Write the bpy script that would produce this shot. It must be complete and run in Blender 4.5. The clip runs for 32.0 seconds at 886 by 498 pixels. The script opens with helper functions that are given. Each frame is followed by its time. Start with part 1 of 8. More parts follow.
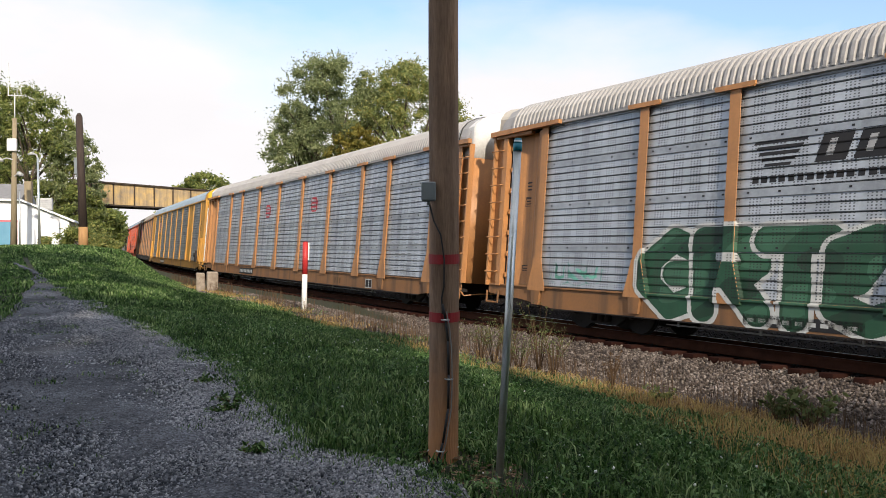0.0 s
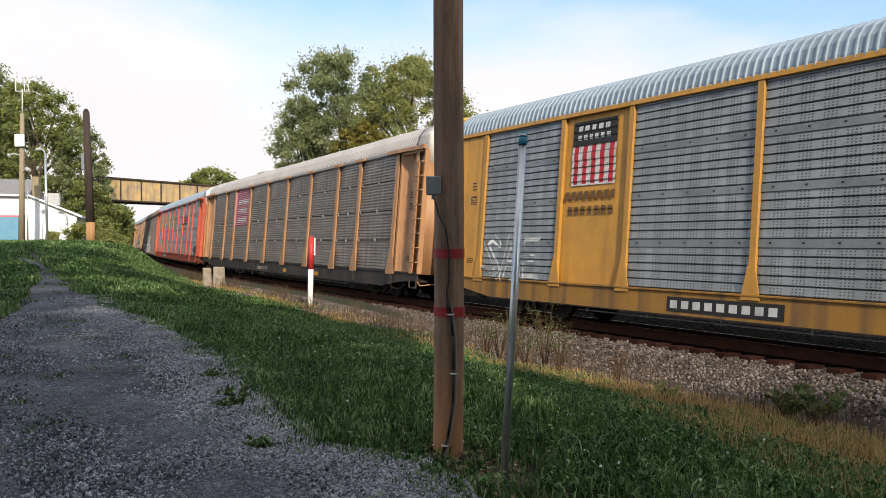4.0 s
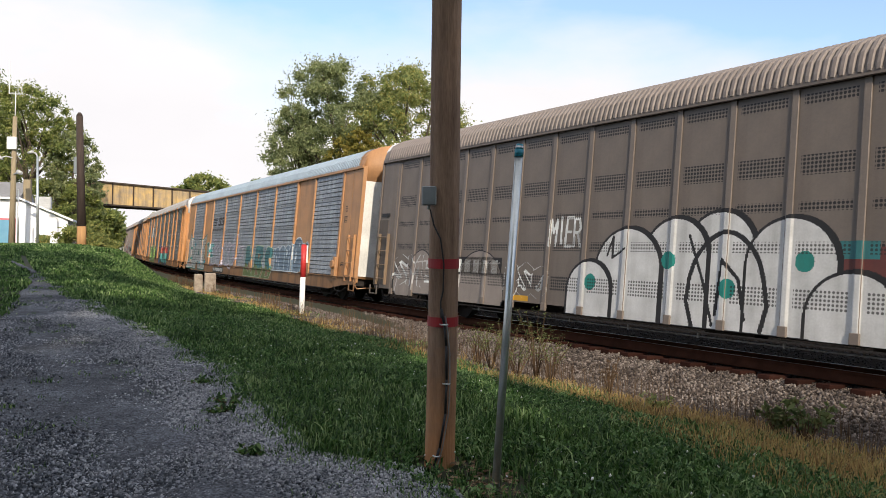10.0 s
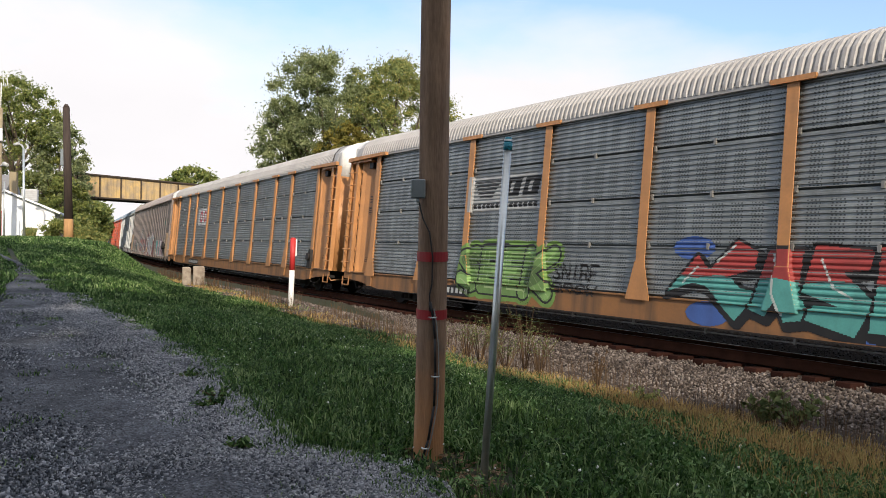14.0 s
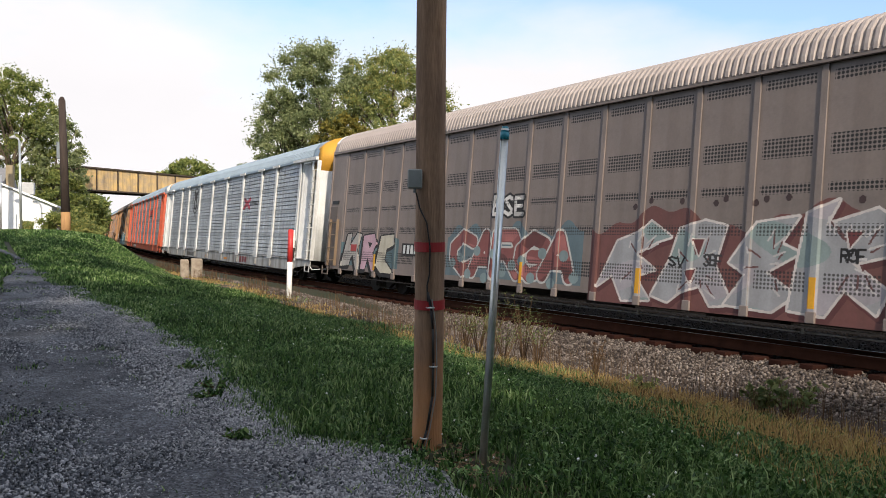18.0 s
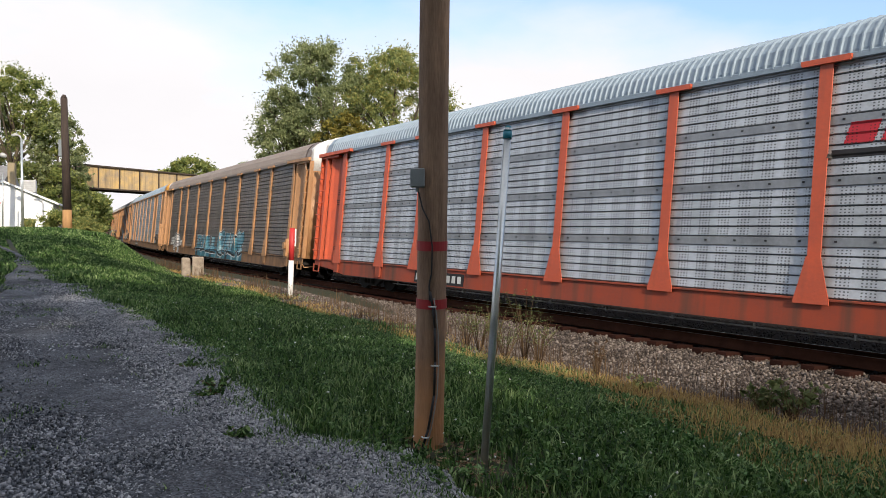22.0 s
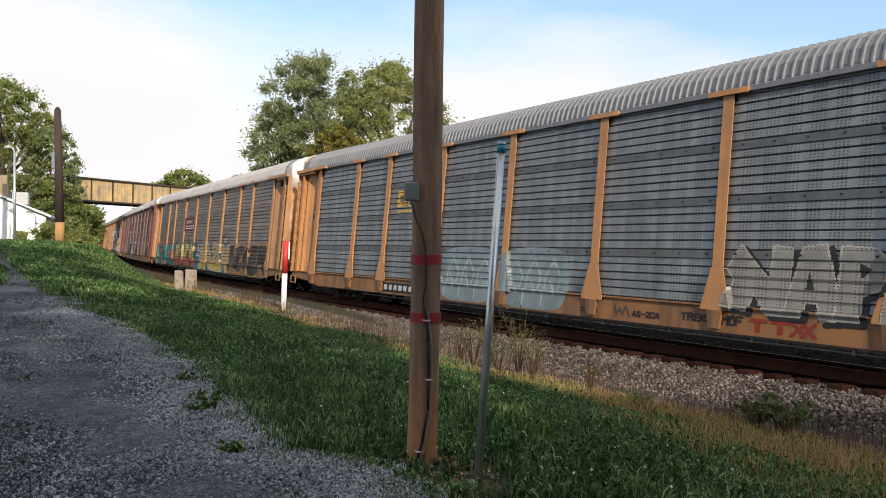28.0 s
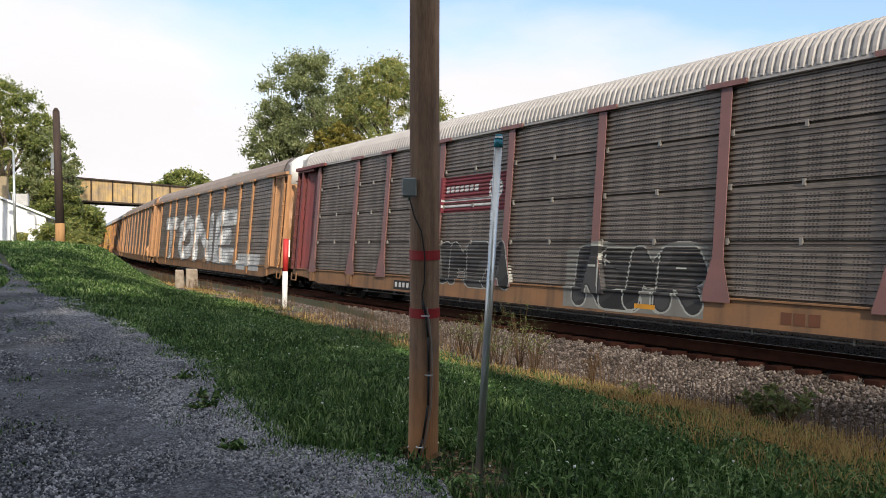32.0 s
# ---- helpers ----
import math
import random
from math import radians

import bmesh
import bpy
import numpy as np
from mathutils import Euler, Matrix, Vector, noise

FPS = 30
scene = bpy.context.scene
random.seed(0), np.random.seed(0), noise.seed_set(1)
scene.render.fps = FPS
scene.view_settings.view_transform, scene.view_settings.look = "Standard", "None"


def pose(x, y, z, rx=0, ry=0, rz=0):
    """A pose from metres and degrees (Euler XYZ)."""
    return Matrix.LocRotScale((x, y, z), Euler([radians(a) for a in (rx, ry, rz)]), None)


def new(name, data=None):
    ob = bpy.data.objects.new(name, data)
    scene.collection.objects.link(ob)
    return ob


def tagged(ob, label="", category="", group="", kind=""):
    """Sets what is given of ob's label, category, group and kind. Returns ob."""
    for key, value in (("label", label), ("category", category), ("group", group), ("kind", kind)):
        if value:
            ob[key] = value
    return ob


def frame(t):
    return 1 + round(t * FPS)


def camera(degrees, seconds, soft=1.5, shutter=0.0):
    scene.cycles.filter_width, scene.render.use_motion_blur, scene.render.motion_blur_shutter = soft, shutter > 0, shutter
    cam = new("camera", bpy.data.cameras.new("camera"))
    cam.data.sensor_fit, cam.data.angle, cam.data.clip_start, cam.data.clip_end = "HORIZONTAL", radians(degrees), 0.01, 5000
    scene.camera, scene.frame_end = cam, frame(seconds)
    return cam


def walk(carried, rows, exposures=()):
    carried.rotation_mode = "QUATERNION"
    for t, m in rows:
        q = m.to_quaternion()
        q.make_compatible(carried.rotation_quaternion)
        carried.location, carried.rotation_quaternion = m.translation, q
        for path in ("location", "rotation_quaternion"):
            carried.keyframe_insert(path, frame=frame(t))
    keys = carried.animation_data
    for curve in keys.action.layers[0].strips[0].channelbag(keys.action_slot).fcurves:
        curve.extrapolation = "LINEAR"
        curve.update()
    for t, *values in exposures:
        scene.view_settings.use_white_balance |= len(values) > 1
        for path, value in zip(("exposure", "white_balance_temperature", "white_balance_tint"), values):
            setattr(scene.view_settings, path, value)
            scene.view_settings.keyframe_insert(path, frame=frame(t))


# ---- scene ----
cam = camera(61.415, 32.0, soft=0.4)
# seconds, place in metres, tilt, lean and heading in degrees of the hand-held camera
PATH = (
    (0, 0.004, -0.003, 1.607, 89.69, 0.23, 0.29),
    (0.5, -0.013, 0.000, 1.605, 89.82, -0.35, 0.31),
    (1, -0.020, -0.002, 1.605, 89.48, -0.33, 0.45),
    (1.5, -0.018, -0.010, 1.607, 89.48, -0.43, 0.83),
    (2, -0.008, -0.002, 1.607, 89.36, -0.29, 0.40),
    (2.5, -0.006, 0.004, 1.604, 89.40, -0.47, 0.63),
    (3, 0.005, 0.010, 1.606, 89.33, -0.10, 0.71),
    (3.5, 0.015, 0.014, 1.599, 89.33, 0.23, 0.77),
    (5.5, 0.004, -0.006, 1.602, 89.61, -0.16, 0.42),
    (6, 0.003, 0.002, 1.600, 89.85, -0.15, -0.05),
    (6.5, -0.002, -0.002, 1.602, 89.89, -0.45, 0.22),
    (7, -0.005, -0.001, 1.600, 89.85, -0.60, 0.85),
    (7.5, -0.002, -0.005, 1.605, 89.92, -0.57, 0.48),
    (8, -0.001, -0.001, 1.602, 89.95, -0.54, 0.45),
    (8.5, 0.001, -0.006, 1.603, 89.86, -0.32, 0.11),
    (9, 0.000, 0.001, 1.601, 89.90, -0.24, -0.00),
    (9.5, -0.005, -0.004, 1.603, 89.92, -0.54, 0.26),
    (10, -0.007, -0.002, 1.603, 90.08, -0.67, 0.16),
    (10.5, -0.005, -0.007, 1.603, 90.09, -0.62, -0.07),
    (11, -0.004, -0.010, 1.601, 89.99, -0.62, -0.40),
    (11.5, -0.001, -0.003, 1.602, 89.97, -0.55, -0.38),
    (12, -0.001, -0.008, 1.603, 89.94, -0.52, -0.25),
    (12.5, -0.003, -0.011, 1.605, 90.14, -0.64, -0.25),
    (13, -0.005, -0.014, 1.603, 89.91, -0.63, -0.56),
    (13.5, -0.005, -0.016, 1.599, 89.87, -0.74, -0.42),
    (14, -0.002, -0.014, 1.600, 89.59, -0.77, -0.64),
    (14.5, -0.002, -0.011, 1.598, 89.75, -0.95, -0.98),
    (16.5, 0.001, -0.003, 1.597, 88.96, -0.57, -0.79),
    (17, 0.005, -0.004, 1.597, 88.94, -0.54, -0.64),
    (17.5, 0.004, 0.002, 1.595, 88.99, -0.49, -0.64),
    (18, 0.004, -0.003, 1.596, 88.88, -0.39, -0.79),
    (18.5, 0.004, -0.005, 1.594, 89.26, -0.53, -0.90),
    (19, 0.002, -0.006, 1.599, 89.48, -0.53, -1.12),
    (19.5, -0.006, -0.011, 1.599, 89.66, -0.80, -1.02),
    (20, -0.009, -0.016, 1.602, 89.66, -1.04, -1.30),
    (20.5, -0.015, -0.016, 1.598, 89.53, -1.03, -1.19),
    (21, -0.015, -0.007, 1.598, 89.23, -0.93, -1.01),
    (21.5, -0.009, -0.002, 1.596, 89.04, -0.64, -0.82),
    (22, -0.004, -0.003, 1.595, 88.82, -0.61, -0.70),
    (22.5, -0.000, -0.000, 1.595, 89.19, -0.68, -1.16),
    (23, 0.006, -0.003, 1.594, 89.11, -0.64, -1.15),
    (23.5, 0.006, -0.009, 1.594, 89.13, -0.46, -1.28),
    (24, 0.005, -0.012, 1.596, 89.24, -0.52, -1.30),
    (24.5, 0.003, -0.004, 1.595, 89.23, -0.53, -1.40),
    (25, 0.002, 0.001, 1.596, 89.18, -0.54, -1.24),
    (25.5, 0.001, 0.006, 1.598, 89.14, -0.55, -1.19),
    (27.5, -0.003, -0.004, 1.598, 89.66, -0.71, -1.18),
    (28, -0.006, -0.007, 1.597, 89.84, -0.71, -1.18),
    (28.5, -0.002, -0.008, 1.597, 89.64, -0.63, -1.32),
    (29, 0.003, -0.008, 1.595, 89.26, -0.37, -1.24),
    (29.5, 0.003, -0.000, 1.591, 89.05, -0.29, -0.86),
    (30, 0.006, 0.006, 1.593, 88.88, -0.27, -0.75),
    (30.5, 0.013, 0.014, 1.591, 88.81, -0.15, -0.97),
    (31, 0.018, 0.011, 1.590, 88.80, -0.01, -0.90),
    (31.5, 0.011, 0.007, 1.591, 89.21, -0.08, -1.17),
    (32, 0.011, -0.001, 1.593, 89.53, 0.03, -1.13),
)
walk(cam, [(t, pose(x, y, z, a, b, c)) for t, x, y, z, a, b, c in PATH])


# ---- plan: one long curve of track, ground heights ----
TH, KAPPA, FOOT, TILT, RAIL_Z = math.radians(34.78), 0.0020, 13.70, math.radians(5.0), -0.383
CURVE_END = 82.0
A0 = (-math.sin(TH), math.cos(TH))
N0 = (math.cos(TH), math.sin(TH))


def track_at(s):
    """Centre line at s metres beyond the point of it nearest to the origin: x, y, heading away, normal to the far side."""
    c = min(max(s, -60.0), CURVE_END)
    ph = KAPPA * c
    ax, ay = A0[0] * math.cos(ph) + N0[0] * math.sin(ph), A0[1] * math.cos(ph) + N0[1] * math.sin(ph)
    nx, ny = N0[0] * math.cos(ph) - A0[0] * math.sin(ph), N0[1] * math.cos(ph) - A0[1] * math.sin(ph)
    along, across = math.sin(ph) / KAPPA, FOOT + (1 - math.cos(ph)) / KAPPA
    x, y = N0[0] * across + A0[0] * along + ax * (s - c), N0[1] * across + A0[1] * along + ay * (s - c)
    return x, y, (ax, ay), (nx, ny)


def track_sq(x, y):
    """Inverse of track_at: distance along, and distance from the centre line towards the lane side."""
    ccx, ccy = N0[0] * (FOOT + 1 / KAPPA), N0[1] * (FOOT + 1 / KAPPA)
    dx, dy = x - ccx, y - ccy
    r = math.hypot(dx, dy)
    ph = math.atan2(dx * A0[0] + dy * A0[1], -(dx * N0[0] + dy * N0[1]))
    s = ph / KAPPA
    if -60 <= s <= CURVE_END:
        return s, r - 1 / KAPPA
    end = -60.0 if s < 0 else CURVE_END
    tx, ty, a, n = track_at(end)
    return end + (x - tx) * a[0] + (y - ty) * a[1], -((x - tx) * n[0] + (y - ty) * n[1])


def smooth(a, b, x):
    t = min(max((x - a) / (b - a), 0.0), 1.0)
    return t * t * (3 - 2 * t)


def ground_z(x, y):
    s, q = track_sq(x, y)
    if q < 0:
        return -0.98 + 0.8 * smooth(5.6, 11.0, -q)
    low = -0.95 + 0.38 * smooth(8, 26, s)
    t = min(max((q - 3.5) / 5.7, 0.0), 1.0)
    bank = low * (1 - 0.5 * t - 0.5 * t * t * (3 - 2 * t))
    return bank + 1.62 * smooth(4, 50, s) * smooth(6.0 - 2.8 * smooth(20, 50, s), 12.0 - 5.2 * smooth(20, 50, s), q) - 0.02 * min(max(-s - 10, 0), 20)

# ---- world, sun, exposure ----
SUN_FROM = Vector((0.278, -0.845, 0.46)).normalized()
world = bpy.data.worlds.new("sky")
scene.world = world
world.use_nodes = True
wn, wl = world.node_tree.nodes, world.node_tree.links
sky = wn.new("ShaderNodeTexSky")
sky.sky_type, sky.sun_disc = "NISHITA", False
sky.sun_elevation = math.asin(SUN_FROM.z)
sky.sun_rotation = math.atan2(SUN_FROM.x, SUN_FROM.y)
sky.air_density, sky.dust_density, sky.ozone_density = 1.0, 1.5, 2.0
wtc = wn.new("ShaderNodeTexCoord")
wmap = wn.new("ShaderNodeMapping")
wmap.inputs["Scale"].default_value = (1.0, 1.0, 2.4)
wmap.inputs["Location"].default_value = (0.35, 0.1, -0.12)
wnoise = wn.new("ShaderNodeTexNoise")
wnoise.inputs["Scale"].default_value = 1.7
wnoise.inputs["Detail"].default_value = 8.0
wnoise.inputs["Roughness"].default_value = 0.52
# the cloud bank thickens towards the horizon
wsep = wn.new("ShaderNodeSeparateXYZ")
wlow = wn.new("ShaderNodeMapRange")
wlow.inputs["From Min"].default_value, wlow.inputs["From Max"].default_value = 0.13, 0.31
wlow.inputs["To Min"].default_value, wlow.inputs["To Max"].default_value = 0.26, -0.12
whigh = wn.new("ShaderNodeMapRange")
whigh.inputs["From Min"].default_value, whigh.inputs["From Max"].default_value = 0.36, 0.62
whigh.inputs["To Min"].default_value, whigh.inputs["To Max"].default_value = 0.0, 0.24
wsum = wn.new("ShaderNodeMath")
wadd = wn.new("ShaderNodeMath")
wramp = wn.new("ShaderNodeValToRGB")
wramp.color_ramp.elements[0].position, wramp.color_ramp.elements[1].position = 0.42, 0.68
wramp.color_ramp.elements[0].color = (0.12, 0.12, 0.12, 1)
wtint = wn.new("ShaderNodeTexNoise")
wtint.inputs["Scale"].default_value, wtint.inputs["Detail"].default_value = 3.0, 5.0
wcloud = wn.new("ShaderNodeMixRGB")
wcloud.inputs["Color1"].default_value = (8.0, 7.8, 8.0, 1)
wcloud.inputs["Color2"].default_value = (9.6, 9.3, 9.4, 1)
wmix = wn.new("ShaderNodeMixRGB")
wback = wn["Background"]
wback.inputs["Strength"].default_value = 0.105
wl.new(wtc.outputs["Generated"], wmap.inputs["Vector"])
wl.new(wmap.outputs["Vector"], wnoise.inputs["Vector"])
wl.new(wmap.outputs["Vector"], wtint.inputs["Vector"])
wl.new(wtc.outputs["Generated"], wsep.inputs[0])
wl.new(wsep.outputs["Z"], wlow.inputs["Value"])
wl.new(wnoise.outputs["Fac"], wadd.inputs[0])
wl.new(wsep.outputs["Z"], whigh.inputs["Value"])
wl.new(wlow.outputs["Result"], wsum.inputs[0])
wl.new(whigh.outputs["Result"], wsum.inputs[1])
wl.new(wsum.outputs[0], wadd.inputs[1])
wl.new(wadd.outputs[0], wramp.inputs["Fac"])
wl.new(wtint.outputs["Fac"], wcloud.inputs["Fac"])
wl.new(wramp.outputs["Color"], wmix.inputs["Fac"])
wbright = wn.new("ShaderNodeMixRGB")
wbright.blend_type, wbright.inputs["Fac"].default_value = "MULTIPLY", 1.0
wbright.inputs["Color2"].default_value = (1.95, 2.06, 2.2, 1)
wl.new(sky.outputs["Color"], wbright.inputs["Color1"])
wl.new(wbright.outputs["Color"], wmix.inputs["Color1"])
wl.new(wcloud.outputs["Color"], wmix.inputs["Color2"])
wl.new(wmix.outputs["Color"], wback.inputs["Color"])

sun = new("sun", bpy.data.lights.new("sun", "SUN"))
sun.data.energy, sun.data.angle, sun.data.color = 4.6, radians(0.8), (1.0, 0.87, 0.71)
sun.rotation_euler = SUN_FROM.to_track_quat("Z", "Y").to_euler()
scene.view_settings.exposure = 0.12

# ---- tools ----
def part(name, bm, material, parent=None, label="", at=None):
    """One mesh object from a bmesh (or a ready mesh), under a thing or a part."""
    if isinstance(bm, bmesh.types.BMesh):
        me = bpy.data.meshes.new(name)
        bm.to_mesh(me)
        bm.free()
    else:
        me = bm
    for m in material if isinstance(material, (list, tuple)) else (material,):
        if m is not None and m.name not in me.materials:
            me.materials.append(m)
    ob = new(name, me)
    if parent is not None:
        ob.parent = parent
    if at is not None:
        ob.matrix_basis = at
    if label:
        ob["label"] = label
    return ob


def mesh_from(name, verts, faces, mats=(), index=None, shade=False):
    me = bpy.data.meshes.new(name)
    verts = np.asarray(verts, dtype=np.float32)
    faces = np.asarray(faces, dtype=np.int32)
    k = faces.shape[1]
    me.vertices.add(len(verts))
    me.vertices.foreach_set("co", verts.ravel())
    me.loops.add(faces.size)
    me.loops.foreach_set("vertex_index", faces.ravel())
    me.polygons.add(len(faces))
    me.polygons.foreach_set("loop_start", np.arange(0, faces.size, k, dtype=np.int32))
    me.polygons.foreach_set("loop_total", np.full(len(faces), k, dtype=np.int32))
    if index is not None:
        me.polygons.foreach_set("material_index", np.asarray(index, dtype=np.int32))
    for m in mats:
        me.materials.append(m)
    me.update(calc_edges=True)
    me.validate()
    if shade:
        me.shade_smooth()
    return me


def box(bm, x0, x1, y0, y1, z0, z1, bevel=0.0):
    vs = [bm.verts.new((x, y, z)) for x in (x0, x1) for y in (y0, y1) for z in (z0, z1)]
    fs = [bm.faces.new([vs[i] for i in q]) for q in ((0, 1, 3, 2), (4, 6, 7, 5), (0, 4, 5, 1), (2, 3, 7, 6), (0, 2, 6, 4), (1, 5, 7, 3))]
    if bevel:
        es = {e for f in fs for e in f.edges}
        bmesh.ops.bevel(bm, geom=list(es), offset=bevel, segments=1, affect="EDGES")
    return vs


def rod(bm, a, b, r, n=8, r2=None, caps=True):
    a, b = Vector(a), Vector(b)
    d = (b - a).normalized()
    u = d.orthogonal().normalized()
    v = d.cross(u)
    r2 = r if r2 is None else r2
    ra = [bm.verts.new(a + (u * math.cos(t) + v * math.sin(t)) * r) for t in (2 * math.pi * i / n for i in range(n))]
    rb = [bm.verts.new(b + (u * math.cos(t) + v * math.sin(t)) * r2) for t in (2 * math.pi * i / n for i in range(n))]
    for i in range(n):
        f = bm.faces.new((ra[i], ra[(i + 1) % n], rb[(i + 1) % n], rb[i]))
        f.smooth = n > 6
    if caps:
        bm.faces.new(ra[::-1])
        bm.faces.new(rb)


def pipe(bm, pts, r, n=6):
    for a, b in zip(pts, pts[1:]):
        rod(bm, a, b, r, n)


def prism(bm, poly, y0, y1):
    """A polygon in x, z, thickened from y0 to y1."""
    a = [bm.verts.new((x, y0, z)) for x, z in poly]
    b = [bm.verts.new((x, y1, z)) for x, z in poly]
    bm.faces.new(a)
    bm.faces.new(b[::-1])
    for i in range(len(poly)):
        j = (i + 1) % len(poly)
        bm.faces.new((a[j], a[i], b[i], b[j]))


def thing(name, label, category, group="", at=None):
    ob = tagged(new(name), label, category, group)
    if at is not None:
        ob.matrix_basis = at
    return ob


def fix_normals(bm):
    bmesh.ops.recalc_face_normals(bm, faces=bm.faces)
    return bm

# ---- materials ----
def mat(name, base, rough=0.7, metal=0.0, second=None, scale=3.0, amount=0.5, bump=0.0, bump_scale=60.0, streak=0.0, streak_col=(0.06, 0.04, 0.03), seed=0.0, rnd=0.0, stretch=(1, 1, 1), spec=0.4, coords="Object"):
    """Base colour varied at two scales towards a second colour, vertical streaks of dirt, and fine relief."""
    m = bpy.data.materials.new(name)
    m.use_nodes = True
    n, l = m.node_tree.nodes, m.node_tree.links
    b = n["Principled BSDF"]
    tc = n.new("ShaderNodeTexCoord")
    mp = n.new("ShaderNodeMapping")
    mp.inputs["Location"].default_value = (seed * 7.3, seed * 3.1, seed * 5.7)
    mp.inputs["Scale"].default_value = stretch
    l.new(tc.outputs[coords], mp.inputs["Vector"])
    big = n.new("ShaderNodeTexNoise")
    big.inputs["Scale"].default_value, big.inputs["Detail"].default_value = scale, 6.0
    fine = n.new("ShaderNodeTexNoise")
    fine.inputs["Scale"].default_value, fine.inputs["Detail"].default_value = scale * 11, 3.0
    for t in (big, fine):
        l.new(mp.outputs["Vector"], t.inputs["Vector"])
    add = n.new("ShaderNodeMath")
    add.operation = "ADD"
    half = n.new("ShaderNodeMath")
    half.operation, half.inputs[1].default_value = "MULTIPLY", 0.45
    l.new(fine.outputs["Fac"], half.inputs[0])
    l.new(big.outputs["Fac"], add.inputs[0])
    l.new(half.outputs[0], add.inputs[1])
    rng = n.new("ShaderNodeMapRange")
    rng.inputs["From Min"].default_value, rng.inputs["From Max"].default_value = 0.50, 0.95
    rng.inputs["To Min"].default_value, rng.inputs["To Max"].default_value = 0.0, amount
    l.new(add.outputs[0], rng.inputs["Value"])
    mix = n.new("ShaderNodeMixRGB")
    mix.inputs["Color1"].default_value = (*base, 1)
    mix.inputs["Color2"].default_value = (*(second or [c * 0.55 for c in base]), 1)
    l.new(rng.outputs["Result"], mix.inputs["Fac"])
    col = mix.outputs["Color"]
    if streak:
        smp = n.new("ShaderNodeMapping")
        smp.inputs["Location"].default_value = (seed * 11.3, seed, 0)
        smp.inputs["Scale"].default_value = (3.2, 3.2, 0.22)
        l.new(tc.outputs[coords], smp.inputs["Vector"])
        st = n.new("ShaderNodeTexNoise")
        st.inputs["Scale"].default_value, st.inputs["Detail"].default_value = 1.0, 5.0
        l.new(smp.outputs["Vector"], st.inputs["Vector"])
        sr = n.new("ShaderNodeMapRange")
        sr.inputs["From Min"].default_value, sr.inputs["From Max"].default_value = 0.47, 0.72
        sr.inputs["To Max"].default_value = streak
        l.new(st.outputs["Fac"], sr.inputs["Value"])
        smix = n.new("ShaderNodeMixRGB")
        smix.inputs["Color2"].default_value = (*streak_col, 1)
        l.new(sr.outputs["Result"], smix.inputs["Fac"])
        l.new(col, smix.inputs["Color1"])
        col = smix.outputs["Color"]
    if rnd:
        oi = n.new("ShaderNodeObjectInfo")
        rr = n.new("ShaderNodeMapRange")
        rr.inputs["To Min"].default_value, rr.inputs["To Max"].default_value = 1 - rnd, 1 + rnd
        l.new(oi.outputs["Random"], rr.inputs["Value"])
        hs = n.new("ShaderNodeHueSaturation")
        l.new(rr.outputs["Result"], hs.inputs["Value"])
        l.new(col, hs.inputs["Color"])
        col = hs.outputs["Color"]
    l.new(col, b.inputs["Base Color"])
    b.inputs["Roughness"].default_value = rough
    b.inputs["Metallic"].default_value = metal
    b.inputs["Specular IOR Level"].default_value = spec
    if bump:
        bt = n.new("ShaderNodeTexNoise")
        bt.inputs["Scale"].default_value, bt.inputs["Detail"].default_value = bump_scale, 4.0
        l.new(mp.outputs["Vector"], bt.inputs["Vector"])
        bp = n.new("ShaderNodeBump")
        bp.inputs["Strength"].default_value, bp.inputs["Distance"].default_value = bump, 0.02
        l.new(bt.outputs["Fac"], bp.inputs["Height"])
        l.new(bp.outputs["Normal"], b.inputs["Normal"])
    return m


